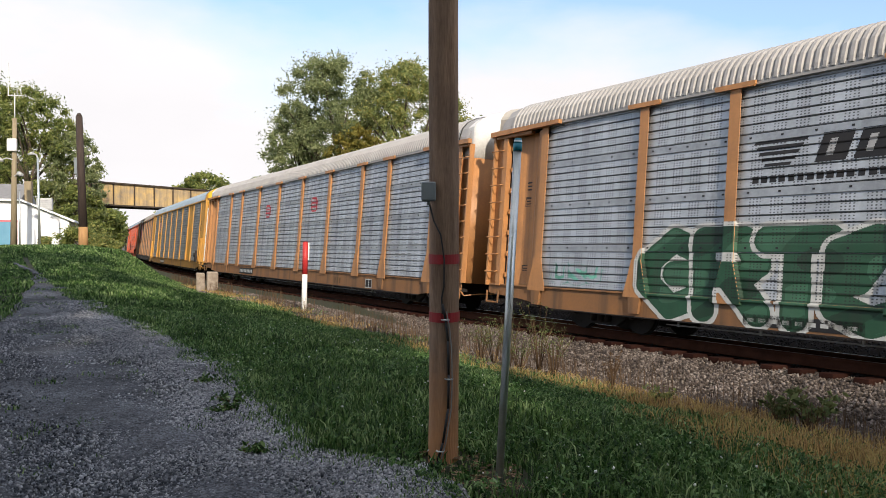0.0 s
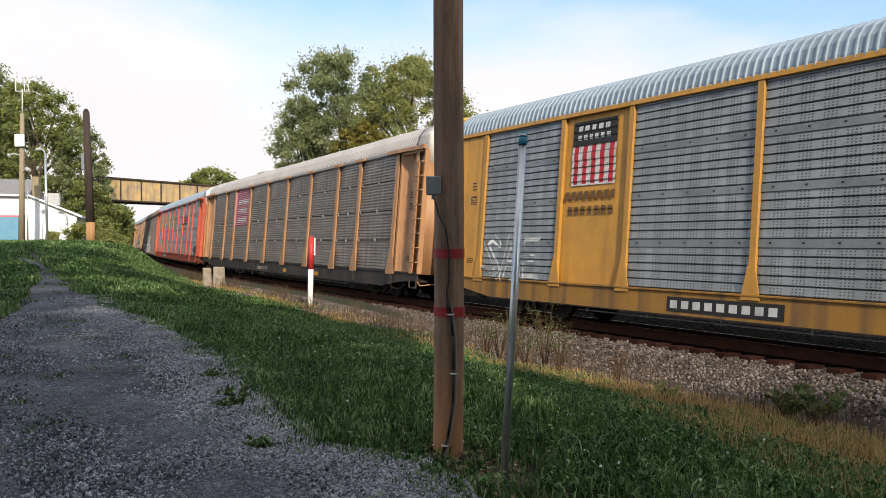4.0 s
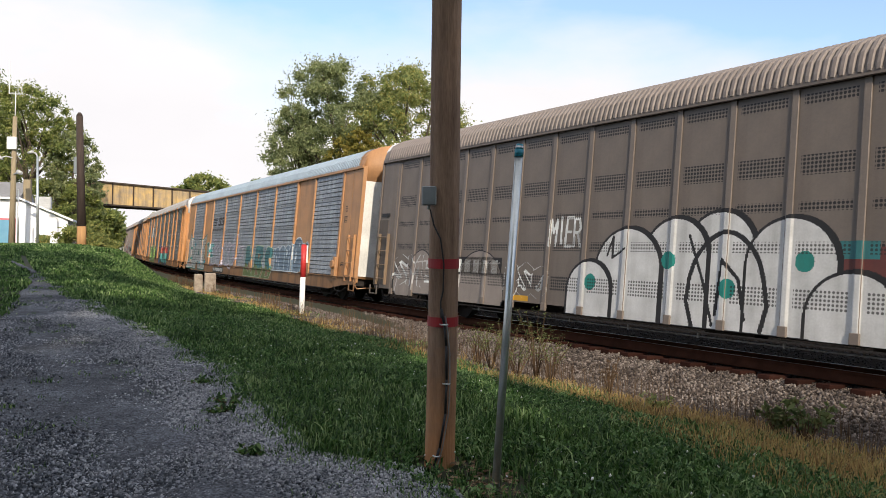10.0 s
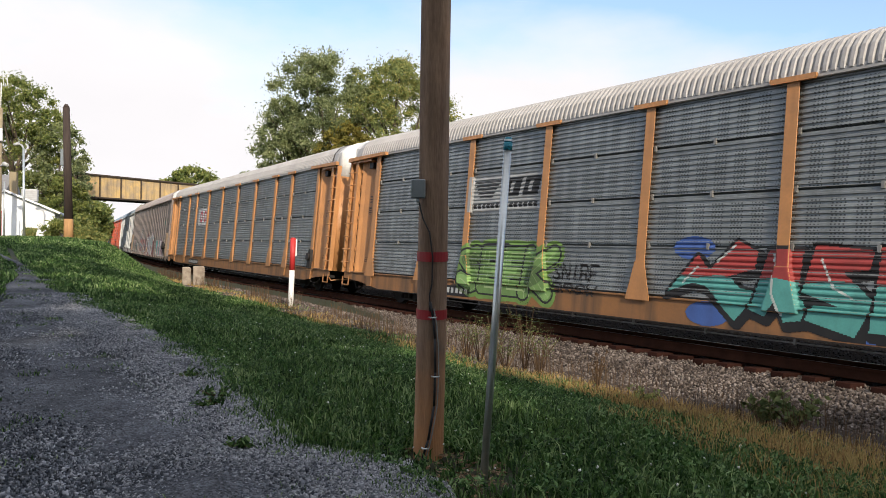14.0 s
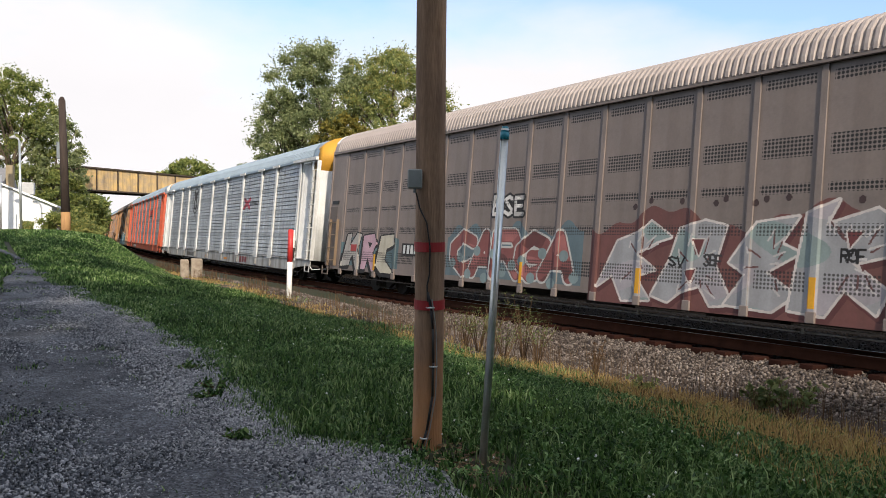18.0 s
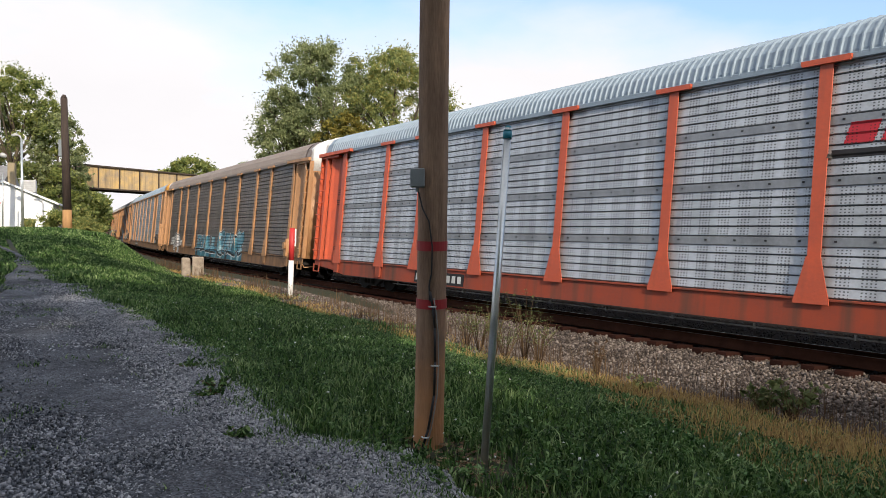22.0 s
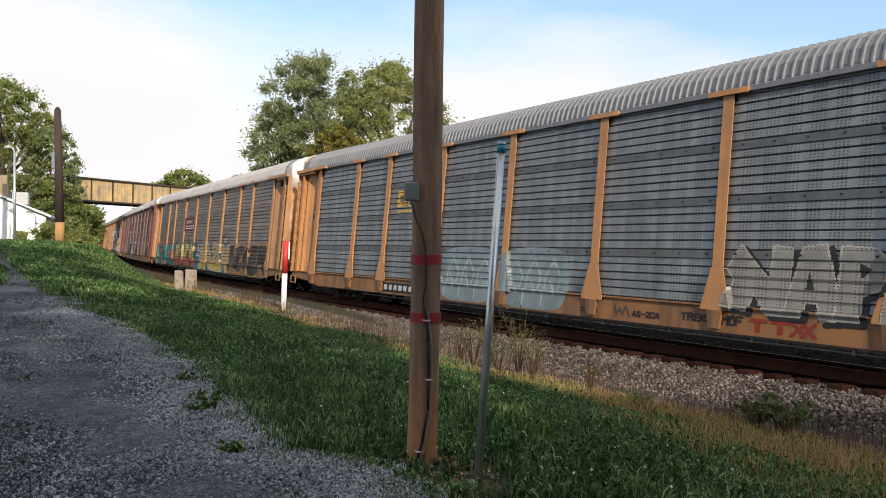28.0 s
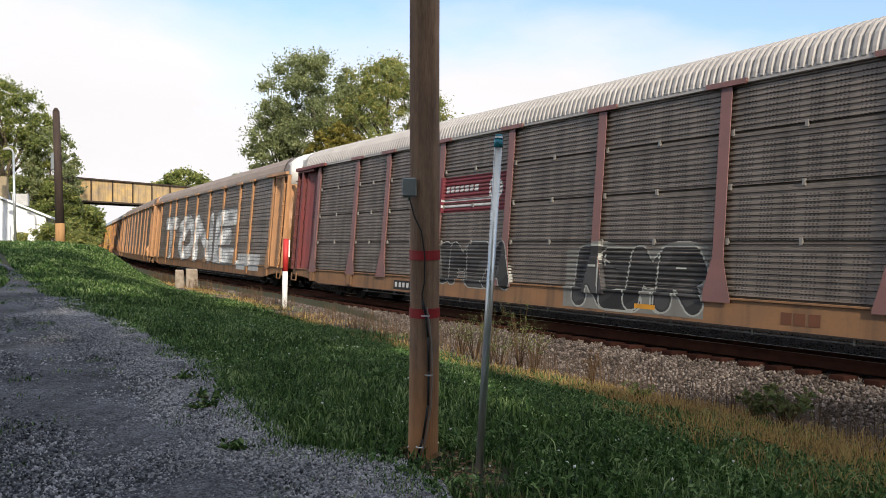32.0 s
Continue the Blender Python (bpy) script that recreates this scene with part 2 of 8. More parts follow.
def island_mat(name, colours, rough=0.8, translucent=0.0, scale=0.4, coords="Object"):
    """Colour picked per separate piece of the mesh, with slow patches over the whole."""
    m = bpy.data.materials.new(name)
    m.use_nodes = True
    n, l = m.node_tree.nodes, m.node_tree.links
    b = n["Principled BSDF"]
    geo = n.new("ShaderNodeNewGeometry")
    ramp = n.new("ShaderNodeValToRGB")
    el = ramp.color_ramp.elements
    while len(el) < len(colours):
        el.new(0.5)
    for i, c in enumerate(colours):
        el[i].position, el[i].color = i / (len(colours) - 1), (*c, 1)
    tc = n.new("ShaderNodeTexCoord")
    nz = n.new("ShaderNodeTexNoise")
    nz.inputs["Scale"].default_value, nz.inputs["Detail"].default_value = scale, 3.0
    l.new(tc.outputs[coords], nz.inputs["Vector"])
    ad = n.new("ShaderNodeMath")
    ad.operation = "MULTIPLY_ADD"
    ad.inputs[1].default_value = 0.78
    l.new(geo.outputs["Random Per Island"], ad.inputs[0])
    sub = n.new("ShaderNodeMapRange")
    sub.inputs["From Min"].default_value, sub.inputs["From Max"].default_value = 0.35, 0.65
    sub.inputs["To Max"].default_value = 0.25
    l.new(nz.outputs["Fac"], sub.inputs["Value"])
    l.new(sub.outputs["Result"], ad.inputs[2])
    l.new(ad.outputs[0], ramp.inputs["Fac"])
    l.new(ramp.outputs["Color"], b.inputs["Base Color"])
    b.inputs["Roughness"].default_value = rough
    b.inputs["Specular IOR Level"].default_value = 0.25
    if translucent:
        tr = n.new("ShaderNodeBsdfTranslucent")
        mx = n.new("ShaderNodeMixShader")
        mx.inputs["Fac"].default_value = translucent
        l.new(ramp.outputs["Color"], tr.inputs["Color"])
        l.new(b.outputs["BSDF"], mx.inputs[1])
        l.new(tr.outputs["BSDF"], mx.inputs[2])
        l.new(mx.outputs["Shader"], n["Material Output"].inputs["Surface"])
    return m


M_WOOD = mat("pole wood", (0.31, 0.205, 0.135), 0.85, second=(0.11, 0.066, 0.042), scale=2.2, amount=0.9, bump=0.6, bump_scale=14, stretch=(6, 6, 0.6), streak=0.3, streak_col=(0.07, 0.05, 0.035))
M_WOOD_DARK = mat("creosoted pole wood", (0.055, 0.038, 0.03), 0.85, second=(0.025, 0.018, 0.015), scale=2.0, amount=0.8, stretch=(5, 5, 0.5))
M_WOOD_RAW = mat("bare pole wood", (0.42, 0.24, 0.10), 0.8, second=(0.22, 0.12, 0.05), scale=2.0, amount=0.7, stretch=(5, 5, 0.6))
M_WOOD_PALE = mat("weathered pale pole wood", (0.30, 0.25, 0.16), 0.85, second=(0.18, 0.14, 0.09), scale=2.0, amount=0.7, stretch=(5, 5, 0.6))
M_GALV = mat("galvanised steel", (0.62, 0.66, 0.66), 0.3, 0.75, second=(0.42, 0.46, 0.46), scale=9, amount=0.7)
M_TEAL = mat("teal paint", (0.02, 0.22, 0.30), 0.4)
M_RED_TAPE = mat("red tape", (0.30, 0.018, 0.022), 0.45, second=(0.18, 0.012, 0.015), scale=8)
M_RED = mat("red marker paint", (0.50, 0.035, 0.035), 0.5, second=(0.36, 0.03, 0.03), scale=6)
M_WHITE = mat("white paint", (0.78, 0.78, 0.76), 0.55, second=(0.6, 0.6, 0.57), scale=3)
M_BOX = mat("grey box enamel", (0.22, 0.25, 0.26), 0.45, 0.2, second=(0.14, 0.16, 0.17), scale=9)
M_CABLE = mat("black cable", (0.012, 0.012, 0.014), 0.5)
M_CONCRETE = mat("weathered concrete stub", (0.36, 0.31, 0.25), 0.9, second=(0.16, 0.12, 0.09), scale=5, amount=0.9, bump=0.5, bump_scale=40)
M_RAIL_SIDE = mat("rusty rail", (0.10, 0.042, 0.026), 1.0, second=(0.055, 0.024, 0.016), scale=4, amount=0.8, spec=0.05)
M_CLIP = mat("dull clip steel", (0.26, 0.26, 0.25), 0.6, 0.3, second=(0.16, 0.15, 0.14), scale=9)
M_RAIL_TOP = mat("polished rail head", (0.30, 0.31, 0.33), 0.3, 0.95, second=(0.12, 0.11, 0.11), scale=5)
M_TIE = mat("creosoted tie", (0.036, 0.015, 0.011), 1.0, second=(0.016, 0.008, 0.007), scale=5, amount=0.8, bump=0.5, bump_scale=25, rnd=0.25, spec=0.05)
M_STEEL_DARK = mat("black running gear", (0.016, 0.015, 0.015), 0.7, 0.2, second=(0.032, 0.024, 0.02), scale=4)
M_BLACK = mat("black paint", (0.015, 0.015, 0.017), 0.6)

# ---- ground, lane, ballast, track ----
def np_noise(x, y, f, seed=0.0):
    return noise.noise(Vector((x * f + seed * 17.1, y * f - seed * 9.7, seed * 3.3)))


M_SOIL = mat("soil under grass", (0.020, 0.030, 0.010), 0.95, second=(0.035, 0.030, 0.016), scale=0.6, amount=0.9, bump=0.6, bump_scale=12)
M_GRAVEL = mat("limestone gravel", (0.135, 0.145, 0.165), 0.95, second=(0.016, 0.018, 0.022), scale=0.75, amount=1.0, bump=1.0, bump_scale=60)


def add_grit(m, scale, dark, light):
    """Stones of many greys over a gravel colour."""
    n, l = m.node_tree.nodes, m.node_tree.links
    b = n["Principled BSDF"]
    src = b.inputs["Base Color"].links[0].from_socket
    tc = n.new("ShaderNodeTexCoord")
    vor = n.new("ShaderNodeTexVoronoi")
    vor.inputs["Scale"].default_value = scale
    l.new(tc.outputs["Object"], vor.inputs["Vector"])
    bw = n.new("ShaderNodeSeparateColor")
    l.new(vor.outputs["Color"], bw.inputs[0])
    rr = n.new("ShaderNodeMapRange")
    rr.inputs["To Min"].default_value, rr.inputs["To Max"].default_value = dark, light
    l.new(bw.outputs[0], rr.inputs["Value"])
    mx = n.new("ShaderNodeMixRGB")
    mx.blend_type, mx.inputs["Fac"].default_value = "MULTIPLY", 1.0
    l.new(src, mx.inputs["Color1"])
    l.new(rr.outputs["Result"], mx.inputs["Color2"])
    l.new(mx.outputs["Color"], b.inputs["Base Color"])
    bump = b.inputs["Normal"].links[0].from_node
    l.new(vor.outputs["Distance"], bump.inputs["Height"])


add_grit(M_GRAVEL, 60.0, 0.35, 1.75)
M_BALLAST = mat("ballast bed", (0.055, 0.044, 0.037), 1.0, spec=0.05, second=(0.07, 0.06, 0.055), scale=6, amount=0.9, bump=1.0, bump_scale=22)


# oily ballast, blackened further to paint in the shade under the train
M_SHADED_BED = mat("oily ballast with painted shade", (0.008, 0.006, 0.005), 1.0, spec=0.03, second=(0.014, 0.010, 0.008), scale=6, amount=0.9, bump=1.0, bump_scale=22)


def axis(n, near, far):
    t = np.linspace(-1, 1, n)
    b = math.asinh(far / near)
    return near * np.sinh(b * t)


def build_ground():
    xs, ys = axis(231, 2.6, 3500.0), axis(231, 2.6, 3500.0) + 8.0
    verts = [(x, y, ground_z(x, y) + (0.03 * np_noise(x, y, 0.9) if abs(x) + abs(y) < 90 else 0.0) - 0.01) for y in ys for x in xs]
    n = len(xs)
    faces = [(j * n + i, j * n + i + 1, (j + 1) * n + i + 1, (j + 1) * n + i) for j in range(n - 1) for i in range(n - 1)]
    return tagged(new("ground", mesh_from("ground", verts, faces, (M_SOIL,), shade=True)), "dark soil under rough mown grass", "ground", kind="structure")


def sq_point(s, q, dz=0.0):
    x, y, a, n = track_at(s)
    x, y = x - n[0] * q, y - n[1] * q
    return x, y, ground_z(x, y) + dz


def lane_edges(s):
    w = 0.30 * np_noise(s, 0, 0.35, 1) + 0.22 * np_noise(s, 0, 1.3, 2) + 0.16 * np_noise(s, 0, 3.1, 7)
    r = 0.6 * w + float(np.interp(s, (-14, 3.7, 4.4, 5.2, 6.6, 8.3, 10.6, 14, 19.3, 25.3, 31), (11.3, 11.15, 11.05, 11.45, 11.22, 10.95, 10.68, 10.8, 11.0, 11.45, 12.2)))
    lft = float(np.interp(s, (-14, 10, 14, 17.5, 22.5, 26, 31), (13.9, 13.5, 13.1, 12.65, 11.95, 11.75, 12.3))) + 0.3 * np_noise(s, 5, 0.3, 3) + 0.15 * np_noise(s, 5, 1.5, 4)
    return r, max(lft, r + 0.15)


def build_lane():
    verts, faces, cols = [], [], 15
    ss = np.concatenate([np.arange(-14, 20, 0.22), np.arange(20, 31, 0.5)])
    for s in ss:
        r, lft = lane_edges(s)
        for c in range(cols):
            q = r + (lft - r) * c / (cols - 1)
            dz = 0.04 if 0 < c < cols - 1 else -0.03
            dz += 0.02 * np_noise(s, q, 1.2, 6) - 0.02 * math.exp(-((q - 11.5) / 0.3) ** 2) - 0.02 * math.exp(-((q - 13.0) / 0.3) ** 2)
            verts.append(sq_point(s, q, dz))
    for j in range(len(ss) - 1):
        for c in range(cols - 1):
            faces.append((j * cols + c, (j + 1) * cols + c, (j + 1) * cols + c + 1, j * cols + c + 1))
    return tagged(new("road", mesh_from("road", verts, faces, (M_GRAVEL,), shade=True)), "grey gravel lane with dark damp patches", "gravel lane", kind="structure")


def rail_frame(s, lat, z):
    """A point of the canted track: lat towards the lane side, z over the rail tops."""
    x, y, a, n = track_at(s)
    d = -lat * math.cos(TILT) + z * math.sin(TILT)
    return x + n[0] * d, y + n[1] * d, RAIL_Z - 0.755 * math.sin(TILT) + z * math.cos(TILT) + lat * math.sin(TILT)


BED = ((3.7, -0.86), (3.1, -0.70), (2.5, -0.52), (1.95, -0.40), (1.6, -0.325), (1.28, -0.315), (0.9, -0.255), (0.5, -0.23), (0.0, -0.225), (-0.6, -0.23), (-1.4, -0.25), (-1.8, -0.22), (-3.2, -0.05), (-4.8, 0.06), (-6.6, 0.30))


def build_bed():
    ss = np.concatenate([np.arange(-60, -2, 2.0), np.arange(-2, 40, 0.3), np.arange(40, 200, 1.5), np.arange(200, 900, 40)])
    verts, faces, k = [], [], len(BED) + 2
    for s in ss:
        for q, dz in ((5.3, -0.05), (4.6, 0.02), (3.9, 0.035)):
            verts.append(sq_point(s, q + 0.35 * np_noise(s, q, 0.5, 8) + 0.2 * np_noise(s, q, 1.9, 5), dz))
        for q, z in BED[1:]:
            x, y, zz = rail_frame(s, q + 0.12 * np_noise(s, q, 0.8, 8), z + 0.04 * np_noise(s, q, 1.7, 9))
            verts.append((x, y, zz))
    for j in range(len(ss) - 1):
        for c in range(k - 1):
            faces.append((j * k + c, j * k + c + 1, (j + 1) * k + c + 1, (j + 1) * k + c))
    # the second material paints under-train shade from the near tie ends outward to the far side
    return tagged(new("ballast_bed", mesh_from("ballast_bed", verts, faces, (M_BALLAST, M_SHADED_BED), [1 if c % (k - 1) >= 7 else 0 for c in range(len(faces))], shade=True)), "sloping bed of crushed grey and brown ballast", "ballast", kind="structure")


def stones(name, places, size, material, label, category):
    """Joined octahedral stones: places of (x, y, z)."""
    rng = np.random.default_rng(5)
    base = np.array([(1, 0, 0), (-1, 0, 0), (0, 1, 0), (0, -1, 0), (0, 0, 1), (0, 0, -1)], dtype=float)
    tri = np.array([(0, 2, 4), (2, 1, 4), (1, 3, 4), (3, 0, 4), (2, 0, 5), (1, 2, 5), (3, 1, 5), (0, 3, 5)])
    p = np.asarray(places)
    n = len(p)
    v = base[None] * rng.uniform(0.55, 1.25, (n, 6, 1)) * rng.uniform(0.6, 1.3, (n, 1, 3)) * (size * rng.uniform(0.6, 1.35, (n, 1, 1)))
    q = rng.normal(size=(n, 4))
    q /= np.linalg.norm(q, axis=1, keepdims=True)
    w, a, b, c = q.T
    rot = np.stack([1 - 2 * (b * b + c * c), 2 * (a * b - w * c), 2 * (a * c + w * b), 2 * (a * b + w * c), 1 - 2 * (a * a + c * c), 2 * (b * c - w * a), 2 * (a * c - w * b), 2 * (b * c + w * a), 1 - 2 * (a * a + b * b)], 1).reshape(n, 3, 3)
    v = np.einsum("nij,nkj->nki", rot, v) + p[:, None, :]
    f = (tri[None] + 6 * np.arange(n)[:, None, None]).reshape(-1, 3)
    return tagged(new(name, mesh_from(name, v.reshape(-1, 3), f, (material,))), label, category, kind="stuff")


def build_ballast_stones():
    rng = random.Random(3)
    places, inner = [], []
    zq = [b[0] for b in BED][::-1]
    zz = [b[1] for b in BED][::-1]
    for i in range(98000):
        s = 1.0 + 42.0 * rng.random() ** 1.6
        q = (0.9 + 2.85 * rng.random()) if i % 5 else rng.uniform(-5.6, 0.9)
        if abs(q) < 1.46 and (s / TIE_STEP) % 1 < 0.5:
            continue
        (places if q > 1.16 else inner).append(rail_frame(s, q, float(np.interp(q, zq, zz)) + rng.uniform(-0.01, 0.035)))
    for i in range(60000):
        s, q = -1.0 + 42.0 * rng.random() ** 1.4, 3.0 + 2.4 * rng.random() ** 1.2
        if q > 5.1 + 0.8 * np_noise(s, 3.0, 0.5, 15):
            continue
        places.append(sq_point(s, q, 0.03 + rng.uniform(-0.01, 0.02)))
    for i in range(26000):
        s, q = rng.uniform(9.0, 34.0), rng.uniform(3.0, 5.2)
        if q < 5.0 + 0.5 * np_noise(s, 3.0, 0.5, 15):
            places.append(sq_point(s, q, 0.045 + rng.uniform(-0.01, 0.02)))
    m = island_mat("ballast stone", ((0.030, 0.024, 0.021), (0.075, 0.060, 0.052), (0.145, 0.120, 0.105), (0.30, 0.262, 0.235)), 0.9, scale=1.5)
    stones("ballast_stones", places, 0.030, m, "crushed grey and tan ballast stones", "ballast")
    # inner stones: oily, and near black with the train's shade in their colour
    m = island_mat("oily stone with painted shade", ((0.004, 0.004, 0.004), (0.008, 0.007, 0.007), (0.018, 0.016, 0.015)), 0.8, scale=1.5)
    stones("shaded_oily_stones", inner, 0.036, m, "oily ballast stones under the train, darkened with its shade", "ballast")


TIE_STEP = 0.541


def build_track():
    track = thing("railway_track", "single curved canted track with rusty rails on dark wooden ties", "railway track")
    prof = ((-0.08, -0.21), (0.08, -0.21), (0.08, -0.19), (0.014, -0.165), (0.014, -0.05), (0.038, -0.035), (0.038, -0.004), (0.03, 0.0), (-0.03, 0.0), (-0.038, -0.004), (-0.038, -0.035), (-0.014, -0.05), (-0.014, -0.165), (-0.08, -0.19))
    ss = np.concatenate([np.arange(-60, 90, 2.0), np.arange(90, 900, 30)])
    for side in (0.755, -0.755):
        verts = [rail_frame(s, side + a, z) for s in ss for a, z in prof]
        k = len(prof)
        faces, index = [], []
        for j in range(len(ss) - 1):
            for c in range(k):
                faces.append((j * k + c, (j + 1) * k + c, (j + 1) * k + (c + 1) % k, j * k + (c + 1) % k))
                index.append(1 if 6 <= c <= 8 else 0)
        part("rail", mesh_from("rail", verts, faces, (M_RAIL_SIDE, M_RAIL_TOP), index), (), track, "rusty steel rail with a bright worn head")
    bm = bmesh.new()
    box(bm, -0.125, 0.125, -1.62, 1.42, -0.42, -0.215, 0.012)
    tie = bpy.data.meshes.new("tie")
    bm.to_mesh(tie)
    bm.free()
    tie.materials.append(M_TIE)
    rng = random.Random(8)
    for i in range(-8, 232):
        s = i * TIE_STEP + rng.uniform(-0.04, 0.04)
        part("tie", tie, (), track, at=car_pose(s, 0.0) @ pose(0, rng.uniform(-0.05, 0.05), 0, 0, 0, rng.uniform(-1.5, 1.5)))
    bm = bmesh.new()
    for s in np.arange(232 * TIE_STEP, 420, TIE_STEP * 1.5):
        m = car_pose(s, 0.0)
        vs = box(bm, -0.11, 0.11, -1.3, 1.3, -0.3, -0.185)
        bmesh.ops.transform(bm, matrix=m, verts=vs)
    tagged(part("far_ties", bm, M_TIE, track, "dark wooden ties far along the curve"), kind="stuff")


def car_pose(s, z):
    """A frame on the canted track at s: x along the run of the train, y to the far side, z up from the rail tops."""
    x, y, a, n = track_at(s)
    m = Matrix(((-a[0], n[0], 0, x), (-a[1], n[1], 0, y), (0, 0, 1, RAIL_Z - 0.755 * math.sin(TILT)), (0, 0, 0, 1)))
    return m @ Matrix.Rotation(-TILT, 4, "X") @ Matrix.Translation((0, 0, z))


build_ground()
build_lane()
build_bed()
build_track()
build_ballast_stones()


def lane_bare(s, q):
    """Where the wheels have worn the gravel away to dark packed soil."""
    return np_noise(s, q, 0.42, 21) + 0.6 * np_noise(s, q, 1.1, 22) + 0.35 * math.exp(-((q - 12.35) / 0.45) ** 2) - 0.45 * math.exp(-((q - 11.2) / 0.5) ** 2)


def build_lane_stones():
    rng = random.Random(31)
    places, chips = [], []
    for i in range(120000):
        s = 3.2 + 15.0 * rng.random() ** 1.7 if i < 104000 else -9.0 + 13.0 * rng.random()
        r, lft = lane_edges(s)
        q = r - 0.12 + (lft + 0.2 - r) * rng.random()
        if rng.random() < min(0.93, 0.25 + 1.5 * lane_bare(s, q)):
            continue
        (places if i % 3 else chips).append(sq_point(s, q, 0.034))
    m = island_mat("lane stone", ((0.022, 0.026, 0.034), (0.062, 0.070, 0.083), (0.17, 0.18, 0.20), (0.46, 0.47, 0.49)), 0.9, scale=0.9)
    stones("lane_stones", places, 0.0125, m, "loose grey limestone gravel on the lane", "gravel")
    stones("lane_chips", chips, 0.0165, m, "larger grey limestone chips on the lane", "gravel")
    # paler loose stones thrown to the grass side of the lane
    places = []
    for i in range(52000):
        s = 2.5 + 13.0 * rng.random() ** 1.6
        r, lft = lane_edges(s)
        q = r - 0.15 + abs(rng.gauss(0, 0.55))
        if rng.random() < 0.9 * lane_bare(s, q):
            continue
        places.append(sq_point(s, q, 0.034))
    m = island_mat("pale lane stone", ((0.075, 0.08, 0.088), (0.17, 0.178, 0.19), (0.29, 0.30, 0.315), (0.52, 0.53, 0.54)), 0.9, scale=0.9)
    stones("edge_stones", places, 0.0145, m, "pale limestone gravel along the lane edge", "gravel")


build_lane_stones()

# ---- the train ----
POSTS = (-13.13, -10.02, -7.84, -4.72, -1.575, 1.575, 4.72, 7.84, 10.02, 13.13)
CAR_PITCH, HALF, END, PLAIN_END, CLOSED_STEP = 31.32, 14.9, 15.14, 14.93, 1.2545
SCREEN_Z0, SCREEN_Z1, SHEET = 0.91, 4.88, 1.02
ROOF_ARC = ((-1.54, 4.93), (-1.535, 5.04), (-1.47, 5.29), (-1.30, 5.51), (-1.0, 5.68), (-0.55, 5.81), (0, 5.86), (0.55, 5.81), (1.0, 5.68), (1.30, 5.51), (1.47, 5.29), (1.535, 5.04), (1.54, 4.93))
MESHES = {}
STRIP, LOUVRE = 0.86, 0.172
# stands in for the shade in louvre grooves and in gaps between sheets
M_GAP_SHADE = mat("sheet gaps and groove shade", (0.018, 0.02, 0.024), 0.8)


def shared(key, make):
    if key not in MESHES:
        bm = make()
        me = bpy.data.meshes.new(key[0])
        bm.to_mesh(me)
        bm.free()
        me.materials.append(M_BLACK)
        if key[0] == "screen":
            me.materials.append(M_GAP_SHADE)
        MESHES[key] = me
    return MESHES[key]


def fit_out(name, key, make, material, parent, at=None, label="", gap=None):
    """A part on a shared mesh, with its own paint on the object's slot."""
    ob = part(name, shared(key, make), (), parent, label, at)
    ob.material_slots[0].link = "OBJECT"
    ob.material_slots[0].material = material
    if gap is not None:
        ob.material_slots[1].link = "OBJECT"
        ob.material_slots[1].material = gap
    return ob


def rib_depth(z, kind):
    """How far the screen stands out at height z: kind 0 louvred sheets under plain strips, 1 close corrugation in stacked sheets, 2 flat."""
    if kind >= 2:
        return 0.0
    f = (z - SCREEN_Z0) % SHEET
    if kind == 1:
        if f < 0.03:
            return -0.035
        g = (z / 0.105) % 1.0
        return 0.028 if g < 0.5 else 0.0
    if f > STRIP:
        return 0.034
    k = f % LOUVRE
    # a rounded step: undercut at its foot, then swelling out again
    return -0.006 if k < 0.024 else 0.026 - 0.016 * (k - 0.024) / (LOUVRE - 0.024)


def make_screen(width, kind):
    """A side sheet: ribbed (0, 1), plain (2), or plain and reaching down over the sill (3)."""
    def make():
        bm = bmesh.new()
        bottom = 0.62 if kind == 3 else SCREEN_Z0
        prof = [(bottom, rib_depth(bottom + 1e-4, kind))]
        if kind < 2:
            z, last, step = bottom, prof[0][1], 0.012
            while z < SCREEN_Z1 - 1e-6:
                z = min(z + step, SCREEN_Z1)
                d = rib_depth(z, kind)
                if abs(d - last) > 0.006:
                    prof += [(z - step * 0.9, last), (z, d)]
                    last = d
                elif abs(d - last) > 1e-6:
                    prof.append((z, d))
                    last = d
        prof.append((SCREEN_Z1, prof[-1][1]))
        row0 = [bm.verts.new((0, -1.46 - d, z)) for z, d in prof]
        row1 = [bm.verts.new((width, -1.46 - d, z)) for z, d in prof]
        for i in range(len(prof) - 1):
            fc = bm.faces.new((row0[i], row1[i], row1[i + 1], row0[i + 1]))
            # recessed faces take the darker slot, which paints the groove's shade
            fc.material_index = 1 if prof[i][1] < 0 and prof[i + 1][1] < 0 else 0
        b0 = [bm.verts.new((x, -1.42, z)) for x, z in ((0, bottom), (width, bottom), (width, SCREEN_Z1), (0, SCREEN_Z1))]
        bm.faces.new(b0[::-1])
        bm.faces.new((row0[0], b0[0], b0[1], row1[0]))
        bm.faces.new((row0[-1], row1[-1], b0[2], b0[3]))
        bm.faces.new([b0[0]] + row0 + [b0[3]])
        bm.faces.new(([b0[1]] + row1 + [b0[2]])[::-1])
        return bm
    return make


def make_clip():
    bm = bmesh.new()
    box(bm, -0.025, 0.025, -1.515, -1.45, -0.05, 0.07)
    return bm


